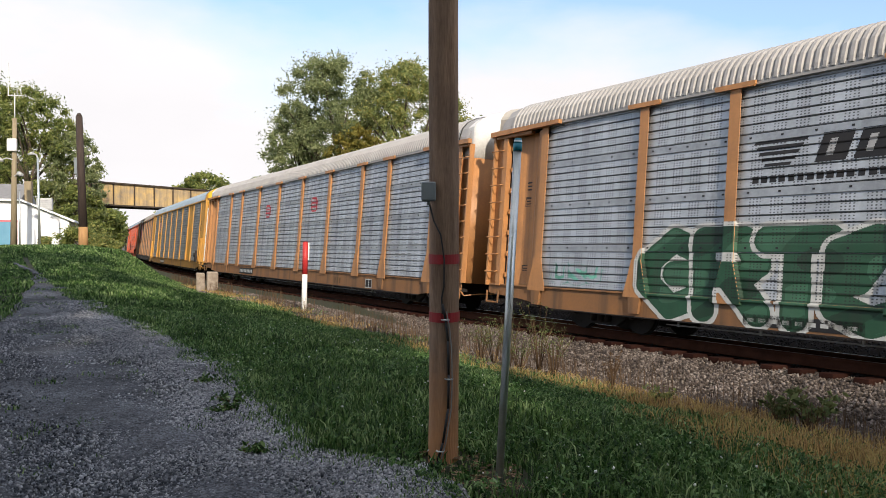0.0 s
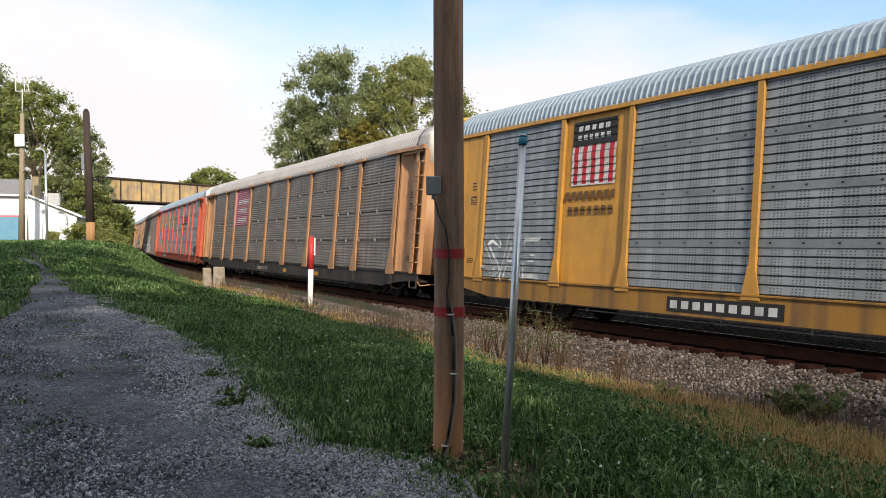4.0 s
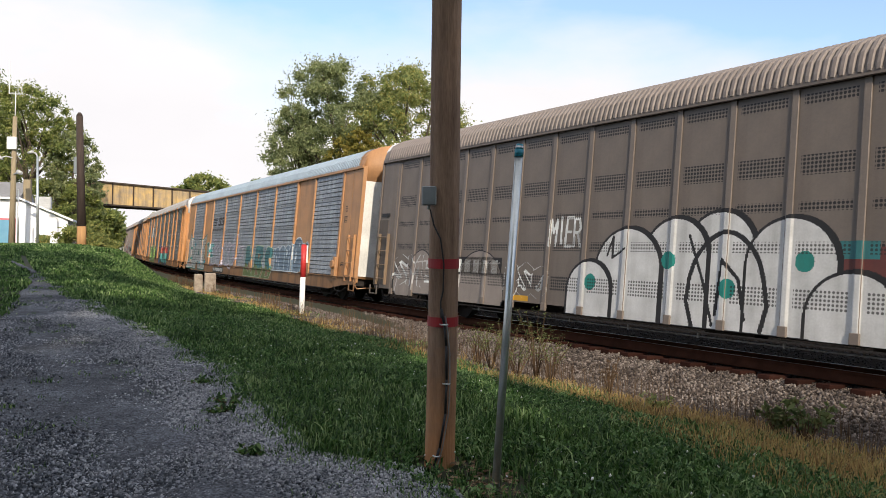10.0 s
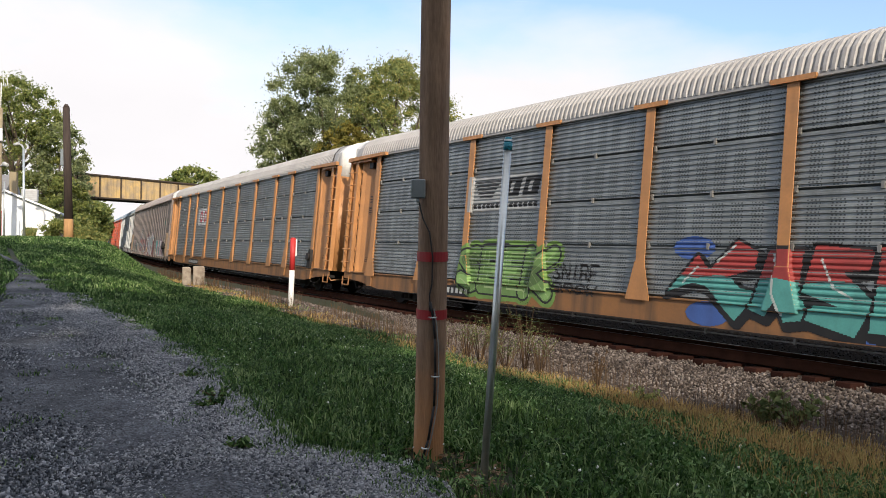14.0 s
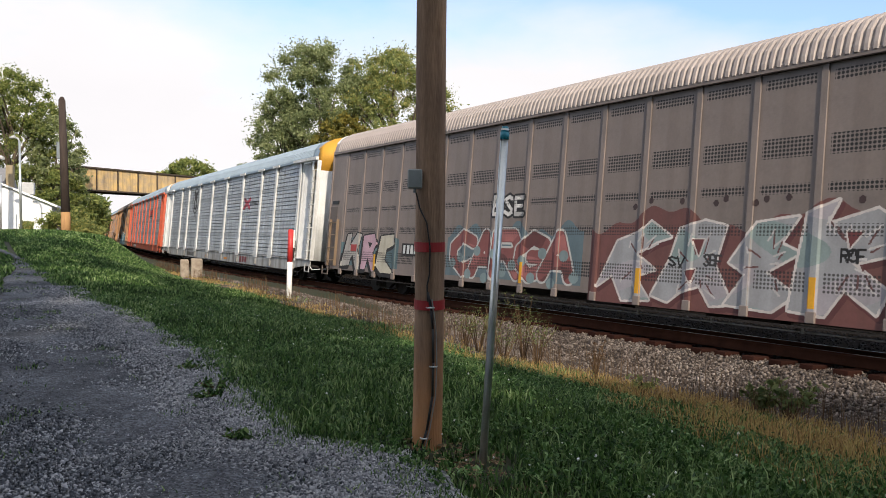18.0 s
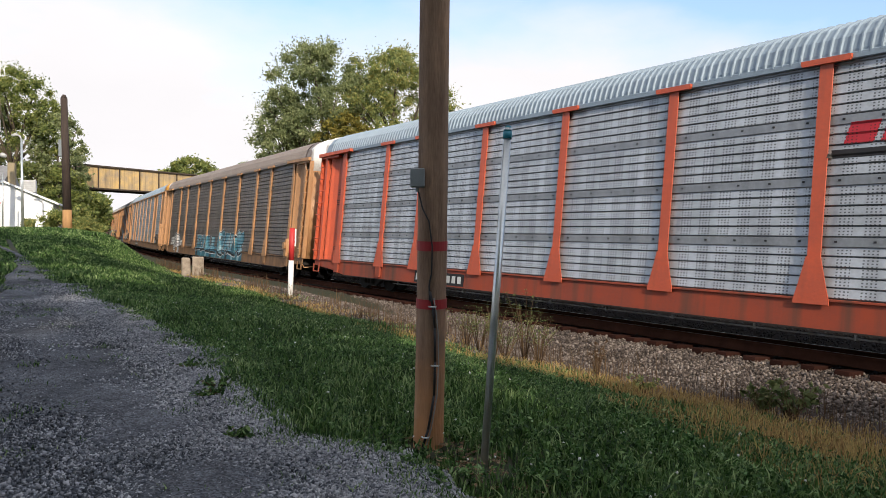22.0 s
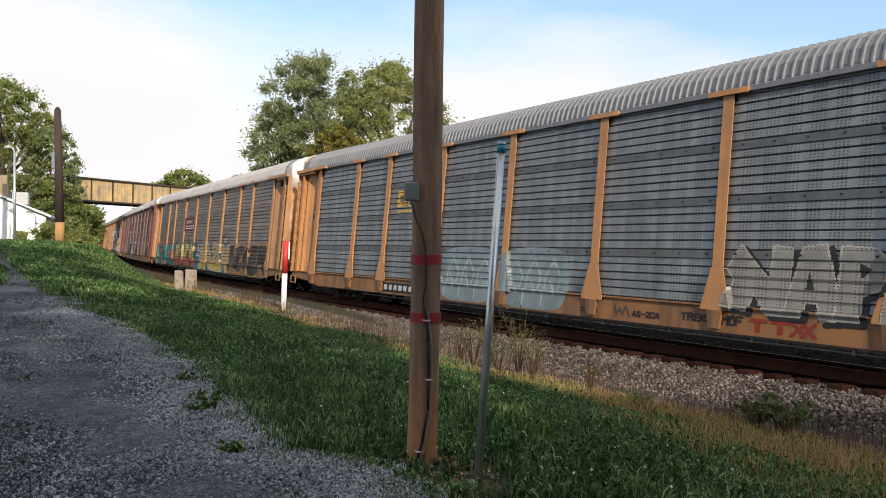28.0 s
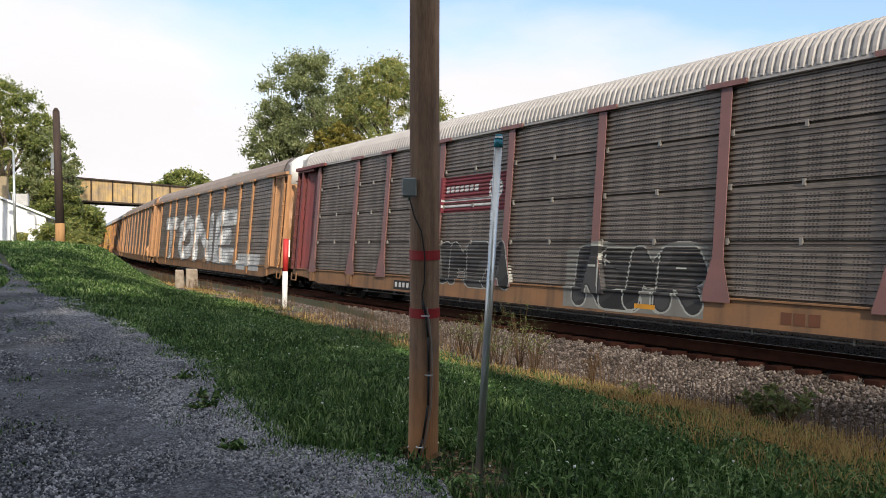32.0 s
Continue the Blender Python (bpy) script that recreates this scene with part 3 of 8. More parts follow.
def make_bolts(width):
    def make():
        bm = bmesh.new()
        for k in range(4):
            z = SCREEN_Z0 + SHEET * k + 0.945
            for j in range(5):
                x = width * (j + 0.5) / 5
                box(bm, x - 0.022, x + 0.022, -1.505, -1.48, z - 0.016, z + 0.016)
        return bm
    return make


def make_post_cap():
    bm = bmesh.new()
    prism(bm, ((-0.40, 4.85), (0.40, 4.85), (0.43, 4.89), (0.43, 4.95), (-0.43, 4.95), (-0.43, 4.89)), -1.63, -1.57)
    return fix_normals(bm)


def make_post_foot():
    bm = bmesh.new()
    prism(bm, ((-0.31, 0.80), (0.31, 0.80), (0.31, 0.86), (0.24, 1.12), (0.125, 1.60), (-0.125, 1.60), (-0.24, 1.12), (-0.31, 0.86)), -1.592, -1.575)
    return fix_normals(bm)


def make_sill_bracket():
    bm = bmesh.new()
    prism(bm, ((-0.12, 0.46), (0.12, 0.46), (0.16, 0.80), (-0.16, 0.80)), -1.60, -1.532)
    return fix_normals(bm)


def make_placard():
    """Stencilled notices on an end panel: two ruled boxes and lines of small marks."""
    bm = bmesh.new()
    for x, z, w, h in ((0.0, 3.05, 0.26, 0.24), (0.0, 1.35, 0.24, 0.14)):
        t = 0.016
        for a, b, c, d in ((x - w / 2, x + w / 2, z - h / 2, z - h / 2 + t), (x - w / 2, x + w / 2, z + h / 2 - t, z + h / 2), (x - w / 2, x - w / 2 + t, z - h / 2 + t, z + h / 2 - t), (x + w / 2 - t, x + w / 2, z - h / 2 + t, z + h / 2 - t)):
            box(bm, a, b, 0.0, 0.006, c, d)
        for k in range(int(h / 0.08)):
            box(bm, x - w * 0.36, x + w * (0.34 - 0.1 * (k % 2)), 0.0, 0.006, z - h / 2 + 0.05 + 0.07 * k, z - h / 2 + 0.075 + 0.07 * k)
    for k in range(3):
        box(bm, -0.08, 0.09, 0.0, 0.006, 3.34 + 0.09 * k, 3.375 + 0.09 * k)
    return bm


def make_post(kind):
    def make():
        bm = bmesh.new()
        if kind == "thin":
            box(bm, -0.062, 0.062, -1.492, -1.42, 0.50, 4.88, 0.006)
            box(bm, -0.085, 0.085, -1.51, -1.44, 0.46, 0.66, 0.012)
        elif kind == "slim":
            box(bm, -0.07, 0.07, -1.545, -1.42, 0.88, 4.88, 0.008)
            prism(bm, ((-0.2, 0.80), (0.2, 0.80), (0.07, 1.45), (-0.07, 1.45)), -1.56, -1.54)
        else:
            box(bm, -0.12, 0.12, -1.575, -1.555, 0.88, 4.90, 0.006)
            box(bm, -0.03, 0.03, -1.56, -1.44, 0.88, 4.90)
            box(bm, -0.12, 0.12, -1.452, -1.44, 0.88, 4.90)
        return bm
    return make


def make_roof(half, ribs):
    """Corrugated roof: narrow seams between flat pans (0) or rounder ribs (1)."""
    def make():
        bm = bmesh.new()
        rows, pitch = [], 0.17 if ribs == 0 else 0.15
        shape = ((0.0, 0.0), (0.62, 0.0), (0.72, 0.032), (0.90, 0.032)) if ribs == 0 else ((0.0, 0.0), (0.22, 0.0), (0.38, 0.045), (0.80, 0.045))
        n = int(2 * half / pitch)
        pitch = 2 * half / n
        for i in range(n):
            for f, lift in shape:
                x = -half + (i + f) * pitch
                row = []
                for y, z in ROOF_ARC:
                    r = math.hypot(y, z - 4.3)
                    k = 1 + lift / r
                    row.append(bm.verts.new((x, y * k, 4.3 + (z - 4.3) * k)))
                rows.append(row)
        for a, b in zip(rows, rows[1:]):
            for i in range(len(a) - 1):
                bm.faces.new((a[i], a[i + 1], b[i + 1], b[i]))
        return fix_normals(bm)
    return make


def make_roof_hood():
    """Plain sheet over the last hand's width of the roof, falling towards the end."""
    bm = bmesh.new()
    rows = []
    for x, drop in ((14.45, -0.03), (14.80, 0.0), (14.93, 0.10)):
        rows.append([bm.verts.new((x, y, z - drop)) for y, z in ROOF_ARC])
    for a, b in zip(rows, rows[1:]):
        for i in range(len(a) - 1):
            bm.faces.new((a[i], a[i + 1], b[i + 1], b[i]))
    return fix_normals(bm)


def make_roof_edge():
    bm = bmesh.new()
    box(bm, -HALF + 0.02, HALF - 0.02, -1.565, -1.50, 4.87, 4.985, 0.01)
    return bm


def make_sill():
    bm = bmesh.new()
    prism(bm, ((-15.05, 0.66), (-13.7, 0.56), (-12.6, 0.40), (12.6, 0.40), (13.7, 0.56), (15.05, 0.66), (15.05, 0.88), (-15.05, 0.88)), -1.50, -1.53)
    return fix_normals(bm)


def make_sill_cap():
    bm = bmesh.new()
    box(bm, -15.0, 15.0, -1.57, -1.44, 0.86, 0.905, 0.008)
    return bm


def make_sill_flange():
    bm = bmesh.new()
    box(bm, -12.6, 12.6, -1.55, -1.40, 0.375, 0.40)
    return bm


def make_underframe():
    bm = bmesh.new()
    box(bm, -14.8, 14.8, -1.44, 1.44, 0.82, 0.90)
    box(bm, -14.9, 14.9, -0.35, 0.35, 0.48, 0.82)
    for x in np.arange(-13.3, 13.4, 1.9):
        box(bm, x - 0.06, x + 0.06, -1.45, 1.45, 0.6, 0.83)
    box(bm, -2.0, -0.9, -0.9, -0.45, 0.34, 0.7)
    box(bm, 1.2, 2.8, -0.75, -0.4, 0.36, 0.70)
    for y in (-0.55, 0.3, 0.6):
        rod(bm, (-12.0, y, 0.44), (12.0, y, 0.44), 0.03, 6)
    for x in np.arange(-7.0, 7.1, 1.0):
        box(bm, x - 0.05, x + 0.05, 0.35, 1.40, 0.38, 0.6)
    for s in (-1, 1):
        box(bm, s * 14.7 - 0.12, s * 14.7 + 0.12, -1.5, 1.5, 0.60, 0.88)
    return bm


def make_brake_pipe():
    bm = bmesh.new()
    rod(bm, (-9.3, -1.38, 0.30), (9.3, -1.38, 0.30), 0.016, 6)
    for x in np.arange(-9.0, 9.1, 1.8):
        box(bm, x - 0.02, x + 0.02, -1.40, -1.36, 0.27, 0.40)
    return bm


def make_decks():
    bm = bmesh.new()
    for z in (2.35, 3.7):
        box(bm, -14.6, 14.6, -1.26, 1.38, z, z + 0.06)
    box(bm, -14.4, 14.4, -0.04, 0.04, 0.9, 5.6)
    return bm


def end_outline(y):
    ys = [p[0] for p in ROOF_ARC]
    zs = [p[1] for p in ROOF_ARC]
    return float(np.interp(y, ys, zs))


def make_end(z0, z1, tip, bulge=0.26):
    """A bowed end between two heights; z1 None follows the roof."""
    def make():
        bm = bmesh.new()
        ys = [-1.47, -1.40, -1.25, -1.0, -0.6, -0.2, 0.2, 0.6, 1.0, 1.25, 1.40, 1.47]
        def bow(y):
            return tip - 0.06 + bulge * min(1.0, (1.47 - abs(y)) / 0.9) ** 0.7
        lo = [bm.verts.new((bow(y), y, z0)) for y in ys]
        hi = [bm.verts.new((bow(y), y, (end_outline(y) + 0.03) if z1 is None else z1)) for y in ys]
        for i in range(len(ys) - 1):
            f = bm.faces.new((lo[i], lo[i + 1], hi[i + 1], hi[i]))
            f.smooth = True
        lo2 = [bm.verts.new((14.55, y, z0)) for y in ys]
        hi2 = [bm.verts.new((14.55, y, (end_outline(y) - 0.02) if z1 is None else z1)) for y in ys]
        for i in range(len(ys) - 1):
            bm.faces.new((hi[i], hi[i + 1], hi2[i + 1], hi2[i]))
            bm.faces.new((lo[i + 1], lo[i], lo2[i], lo2[i + 1]))
        bm.faces.new((lo[0], hi[0], hi2[0], lo2[0]))
        bm.faces.new((lo[-1], lo2[-1], hi2[-1], hi[-1]))
        return bm
    return make


def make_door_leaf(tip, y0, y1):
    """A tall leaf of the end doors, standing a little proud, with bolts along its edges."""
    def make():
        bm = bmesh.new()
        def bow(y):
            return tip - 0.05 + 0.26 * min(1.0, (1.47 - abs(y)) / 0.9) ** 0.7
        n = 5
        ys = [y0 + (y1 - y0) * k / n for k in range(n + 1)]
        for a, b in zip(ys, ys[1:]):
            vs = [bm.verts.new((bow(y) + o, y, z)) for o in (0.0, 0.03) for y, z in ((a, 0.95), (b, 0.95), (b, 4.42), (a, 4.42))]
            for q in ((4, 5, 6, 7), (0, 1, 5, 4), (3, 7, 6, 2), (0, 4, 7, 3), (1, 2, 6, 5)):
                bm.faces.new([vs[i] for i in q])
        for y in (y0 + 0.05, y1 - 0.05):
            for z in np.arange(1.15, 4.4, 0.42):
                rod(bm, (bow(y) + 0.02, y, z), (bow(y) + 0.055, y, z), 0.018, 6)
        return fix_normals(bm)
    return make


def make_end_panel(flat):
    """Solid side sheet between the last post and the end: 0 a fluted recess, 1 flat with a seam, 2 flat and reaching lower."""
    def make():
        bm = bmesh.new()
        if flat == 1:
            box(bm, 13.20, 14.02, -1.50, -1.42, 0.90, 4.87, 0.01)
            box(bm, 14.035, PLAIN_END - 0.05, -1.50, -1.42, 0.90, 4.87, 0.01)
        elif flat == 2:
            box(bm, 13.87, PLAIN_END - 0.03, -1.50, -1.42, 0.62, 4.87, 0.01)
        else:
            plan = ((13.25, -1.47), (13.30, -1.52), (13.40, -1.52), (13.44, -1.47), (13.58, -1.38), (13.80, -1.33), (14.05, -1.33), (14.26, -1.40), (14.36, -1.48), (14.43, -1.48), (14.43, -1.28), (13.25, -1.28))
            lo, hi = [bm.verts.new((x, y, 0.91)) for x, y in plan], [bm.verts.new((x, y, 4.80)) for x, y in plan]
            for i in range(len(plan)):
                j = (i + 1) % len(plan)
                bm.faces.new((lo[i], lo[j], hi[j], hi[i]))
            bm.faces.new(lo[::-1])
            bm.faces.new(hi)
        return fix_normals(bm)
    return make


def make_gap_strip():
    """The dark slot between the fluted panel and the ladder bay, with hinge lugs."""
    bm = bmesh.new()
    box(bm, 14.43, 14.56, -1.44, -1.36, 0.91, 4.80)
    return bm


def make_lug():
    bm = bmesh.new()
    box(bm, 14.42, 14.49, -1.50, -1.40, -0.06, 0.06, 0.008)
    return bm


def make_vent():
    bm = bmesh.new()
    box(bm, 13.66, 13.92, -1.50, -1.33, 4.50, 4.72, 0.01)
    return bm


def make_end_channel():
    bm = bmesh.new()
    box(bm, PLAIN_END - 0.06, PLAIN_END + 0.02, -1.54, -1.38, 0.72, 4.95, 0.012)
    return bm


def make_eave_beam():
    bm = bmesh.new()
    prism(bm, ((12.55, 4.85), (15.17, 4.80), (15.17, 4.93), (12.55, 4.95)), -1.70, -1.58)
    prism(bm, ((13.6, 4.74), (15.0, 4.74), (15.0, 4.80), (13.6, 4.82)), -1.62, -1.50)
    return fix_normals(bm)


def make_door_recess():
    bm = bmesh.new()
    box(bm, 14.28, 14.86, -1.515, -1.49, 0.74, 2.92)
    return bm


def make_slot():
    bm = bmesh.new()
    box(bm, 14.22, 14.72, -1.53, -1.49, 3.02, 3.14)
    return bm


def make_door_slot():
    bm = bmesh.new()
    box(bm, 15.27, 15.345, -0.45, 0.15, -0.05, 0.05, 0.01)
    return bm


def make_ladder_bay():
    """Full-height ladder on its own panel at the corner of the car."""
    bm = bmesh.new()
    box(bm, 14.62, 15.08, -1.47, -1.44, 0.87, 4.80)
    box(bm, 14.54, 14.72, -1.60, -1.575, 0.86, 4.80, 0.006)
    box(bm, 14.54, 14.57, -1.575, -1.44, 0.86, 4.80)
    box(bm, 15.07, 15.14, -1.60, -1.44, 0.86, 4.80, 0.006)
    return bm


def make_rung():
    bm = bmesh.new()
    pipe(bm, [(14.66, -1.60, 0.02), (14.68, -1.67, 0.0), (15.10, -1.67, 0.0), (15.11, -1.60, 0.02)], 0.016)
    return bm


def make_ladder(top):
    def make():
        bm = bmesh.new()
        for x in (14.14, 14.70):
            box(bm, x - 0.025, x + 0.025, -1.60, -1.50, 0.75, top)
        z = 0.95
        while z < top:
            rod(bm, (14.14, -1.61, z), (14.70, -1.61, z), 0.016, 6)
            z += 0.46
        return bm
    return make


def make_wheelset():
    bm = bmesh.new()
    for s in (-1, 1):
        rod(bm, (0, s * 0.685, 0), (0, s * 0.715, 0), 0.445, 24)
        rod(bm, (0, s * 0.715, 0), (0, s * 0.82, 0), 0.42, 24)
        rod(bm, (0, s * 0.82, 0), (0, s * 0.86, 0), 0.16, 12)
        for k in range(4):
            a = k * math.pi / 2
            rod(bm, (0.27 * math.cos(a), s * 0.82, 0.27 * math.sin(a)), (0.27 * math.cos(a), s * 0.828, 0.27 * math.sin(a)), 0.05, 8)
    rod(bm, (0, -1.0, 0), (0, 1.0, 0), 0.085, 10)
    return bm


def make_side_frame():
    bm = bmesh.new()
    prism(bm, ((-1.15, 0.36), (-0.75, 0.34), (-0.45, 0.14), (0.45, 0.14), (0.75, 0.34), (1.15, 0.36), (1.15, 0.52), (0.8, 0.56), (0.4, 0.68), (-0.4, 0.68), (-0.8, 0.56), (-1.15, 0.52)), -1.08, -0.96)
    for x in (-0.22, 0.0, 0.22):
        rod(bm, (x, -1.12, 0.2), (x, -1.12, 0.52), 0.075, 8)
    for x in (-0.88, 0.88):
        rod(bm, (x, -1.16, 0.43), (x, -1.06, 0.43), 0.12, 10)
    return fix_normals(bm)


def make_bolster():
    bm = bmesh.new()
    box(bm, -0.22, 0.22, -1.0, 1.0, 0.3, 0.62, 0.02)
    return bm


def make_coupler():
    bm = bmesh.new()
    box(bm, 14.7, 15.45, -0.1, 0.1, 0.62, 0.85, 0.02)
    box(bm, 15.40, 15.66, -0.17, 0.17, 0.56, 0.90, 0.03)
    return bm


def make_cut_lever():
    bm = bmesh.new()
    pipe(bm, [(15.0, -1.5, 0.62), (15.1, -1.45, 0.50), (15.2, -1.2, 0.55), (15.25, -0.3, 0.62)], 0.018)
    return bm


def make_step():
    bm = bmesh.new()
    pipe(bm, [(14.60, -1.57, 0.72), (14.60, -1.57, 0.42), (15.06, -1.57, 0.42), (15.06, -1.57, 0.72)], 0.026)
    return bm


def make_air_hose():
    bm = bmesh.new()
    pipe(bm, [(15.0, -0.45, 0.6), (15.2, -0.45, 0.32), (15.5, -0.4, 0.3), (15.66, -0.4, 0.4)], 0.03)
    return bm


def make_grab_pipe():
    bm = bmesh.new()
    pipe(bm, [(13.0, -1.52, 0.52), (13.3, -1.54, 0.36), (13.8, -1.54, 0.33), (14.2, -1.52, 0.5)], 0.018)
    return bm


def make_hand_brake():
    bm = bmesh.new()
    prism(bm, ((13.02, 0.88), (13.34, 0.88), (13.36, 1.2), (13.28, 1.62), (13.12, 1.62), (13.02, 1.2)), -1.68, -1.56)
    rod(bm, (13.18, -1.68, 1.32), (13.18, -1.76, 1.32), 0.15, 14)
    return fix_normals(bm)


TURN = Matrix.Rotation(math.pi, 4, "Z")


def paint(name, c, seed, rough=0.6, dirt=0.35, second=None):
    return mat(name, c, rough, second=second or [v * 0.6 + 0.02 for v in c], scale=1.6, amount=0.75, streak=dirt, streak_col=(0.07, 0.05, 0.035), seed=seed, bump=0.12, bump_scale=30)


def screen_paint(name, c, seed, second, dots, plain):
    """Sheet metal with rows of small punched holes."""
    m = mat(name, c, 0.5, 0.35, second=second, scale=1.3, amount=0.85, streak=0.35, streak_col=[v * 0.45 for v in second], seed=seed, spec=0.4)
    n, l = m.node_tree.nodes, m.node_tree.links
    b = n["Principled BSDF"]
    src = b.inputs["Base Color"].links[0].from_socket
    tc = n.new("ShaderNodeTexCoord")
    sep = n.new("ShaderNodeSeparateXYZ")
    l.new(tc.outputs["Object"], sep.inputs[0])
    def band(out, step, width):
        mo = n.new("ShaderNodeMath")
        mo.operation, mo.inputs[1].default_value = "PINGPONG", step / 2
        l.new(sep.outputs[out], mo.inputs[0])
        lt = n.new("ShaderNodeMath")
        lt.operation, lt.inputs[1].default_value = "LESS_THAN", width
        l.new(mo.outputs[0], lt.inputs[0])
        return lt.outputs[0]
    mul = n.new("ShaderNodeMath")
    mul.operation = "MULTIPLY"
    l.new(band("X", 0.07, 0.016), mul.inputs[0])
    l.new(band("Z", 0.052, 0.012), mul.inputs[1])
    sc = n.new("ShaderNodeMath")
    sc.operation, sc.inputs[1].default_value = "MULTIPLY", dots
    clus = n.new("ShaderNodeMath")
    clus.operation = "MULTIPLY"
    l.new(mul.outputs[0], clus.inputs[0])
    l.new(band("X", 0.43, 0.135), clus.inputs[1])
    l.new(clus.outputs[0], sc.inputs[0])
    mx = n.new("ShaderNodeMixRGB")
    mx.inputs["Color2"].default_value = (0.02, 0.02, 0.02, 1)
    l.new(sc.outputs[0], mx.inputs["Fac"])
    l.new(src, mx.inputs["Color1"])
    # each sheet has a plain strip along its top, with no holes
    def step(kind, a, v, w=None):
        o = n.new("ShaderNodeMath")
        o.operation = kind
        l.new(a, o.inputs[0])
        o.inputs[1].default_value = v
        return o.outputs[0]
    strip = step("GREATER_THAN", step("MODULO", step("SUBTRACT", sep.outputs["Z"], SCREEN_Z0), SHEET), STRIP - 0.02)
    l.new(step("LESS_THAN", strip, 0.5), n_dots(n, l, sc))
    pm = n.new("ShaderNodeMixRGB")
    pm.blend_type = "MULTIPLY"
    pm.inputs["Color2"].default_value = (plain, plain, plain, 1)
    l.new(strip, pm.inputs["Fac"])
    l.new(mx.outputs["Color"], pm.inputs["Color1"])
    l.new(pm.outputs["Color"], b.inputs["Base Color"])
    return m


def n_dots(n, l, scaled):
    """Put one more factor on the holes' strength; returns its free input."""
    target = scaled.outputs[0].links[0].to_socket
    gate = n.new("ShaderNodeMath")
    gate.operation = "MULTIPLY"
    l.new(scaled.outputs[0], gate.inputs[0])
    l.new(gate.outputs[0], target)
    return gate.inputs[1]


def banded_paint(name, c, seed):
    """Painted sheet with bands of round punched holes."""
    m = paint(name, c, seed, 0.5, 0.28)
    n, l = m.node_tree.nodes, m.node_tree.links
    b = n["Principled BSDF"]
    src = b.inputs["Base Color"].links[0].from_socket
    tc = n.new("ShaderNodeTexCoord")
    sep = n.new("ShaderNodeSeparateXYZ")
    l.new(tc.outputs["Object"], sep.inputs[0])

    def op(kind, a, b2, c2=None):
        o = n.new("ShaderNodeMath")
        o.operation = kind
        for k, v in enumerate((a, b2, c2)):
            if v is None:
                continue
            if isinstance(v, (int, float)):
                o.inputs[k].default_value = v
            else:
                l.new(v, o.inputs[k])
        return o.outputs[0]

    bands = None
    for z0, z1 in ((0.98, 1.34), (1.94, 2.15), (2.68, 2.86), (3.32, 3.68), (4.56, 4.76)):
        inside = op("COMPARE", sep.outputs["Z"], (z0 + z1) / 2, (z1 - z0) / 2)
        bands = inside if bands is None else op("MAXIMUM", bands, inside)
    dx = op("PINGPONG", sep.outputs["X"], 0.036)
    dz = op("PINGPONG", sep.outputs["Z"], 0.036)
    rr = op("ADD", op("MULTIPLY", dx, dx), op("MULTIPLY", dz, dz))
    hole = op("MULTIPLY", op("LESS_THAN", rr, 0.00075), bands)
    edge = op("MULTIPLY", hole, op("COMPARE", sep.outputs["X"], CLOSED_STEP / 2, 0.47))
    mx = n.new("ShaderNodeMixRGB")
    mx.inputs["Color2"].default_value = (0.012, 0.011, 0.01, 1)
    l.new(edge, mx.inputs["Fac"])
    l.new(src, mx.inputs["Color1"])
    l.new(mx.outputs["Color"], b.inputs["Base Color"])
    return m


ORANGE, TAN, RED_ORANGE = (0.50, 0.235, 0.085), (0.45, 0.235, 0.105), (0.58, 0.10, 0.04)
YELLOW, WHITE_C, MAROON = (0.58, 0.29, 0.04), (0.66, 0.68, 0.68), (0.16, 0.035, 0.035)
GALV, GALV_DARK, RUSTY, TAUPE = (0.50, 0.54, 0.58), (0.31, 0.335, 0.34), (0.245, 0.21, 0.18), (0.155, 0.128, 0.108)
ROOF_W, ROOF_B, ROOF_T, ROOF_G = (0.38, 0.37, 0.36), (0.24, 0.31, 0.38), (0.21, 0.18, 0.163), (0.18, 0.19, 0.205)
TAUPE_PALE, ROOF_P = (0.20, 0.165, 0.15), (0.36, 0.315, 0.295)
DARK_SILL = (0.032, 0.025, 0.022)
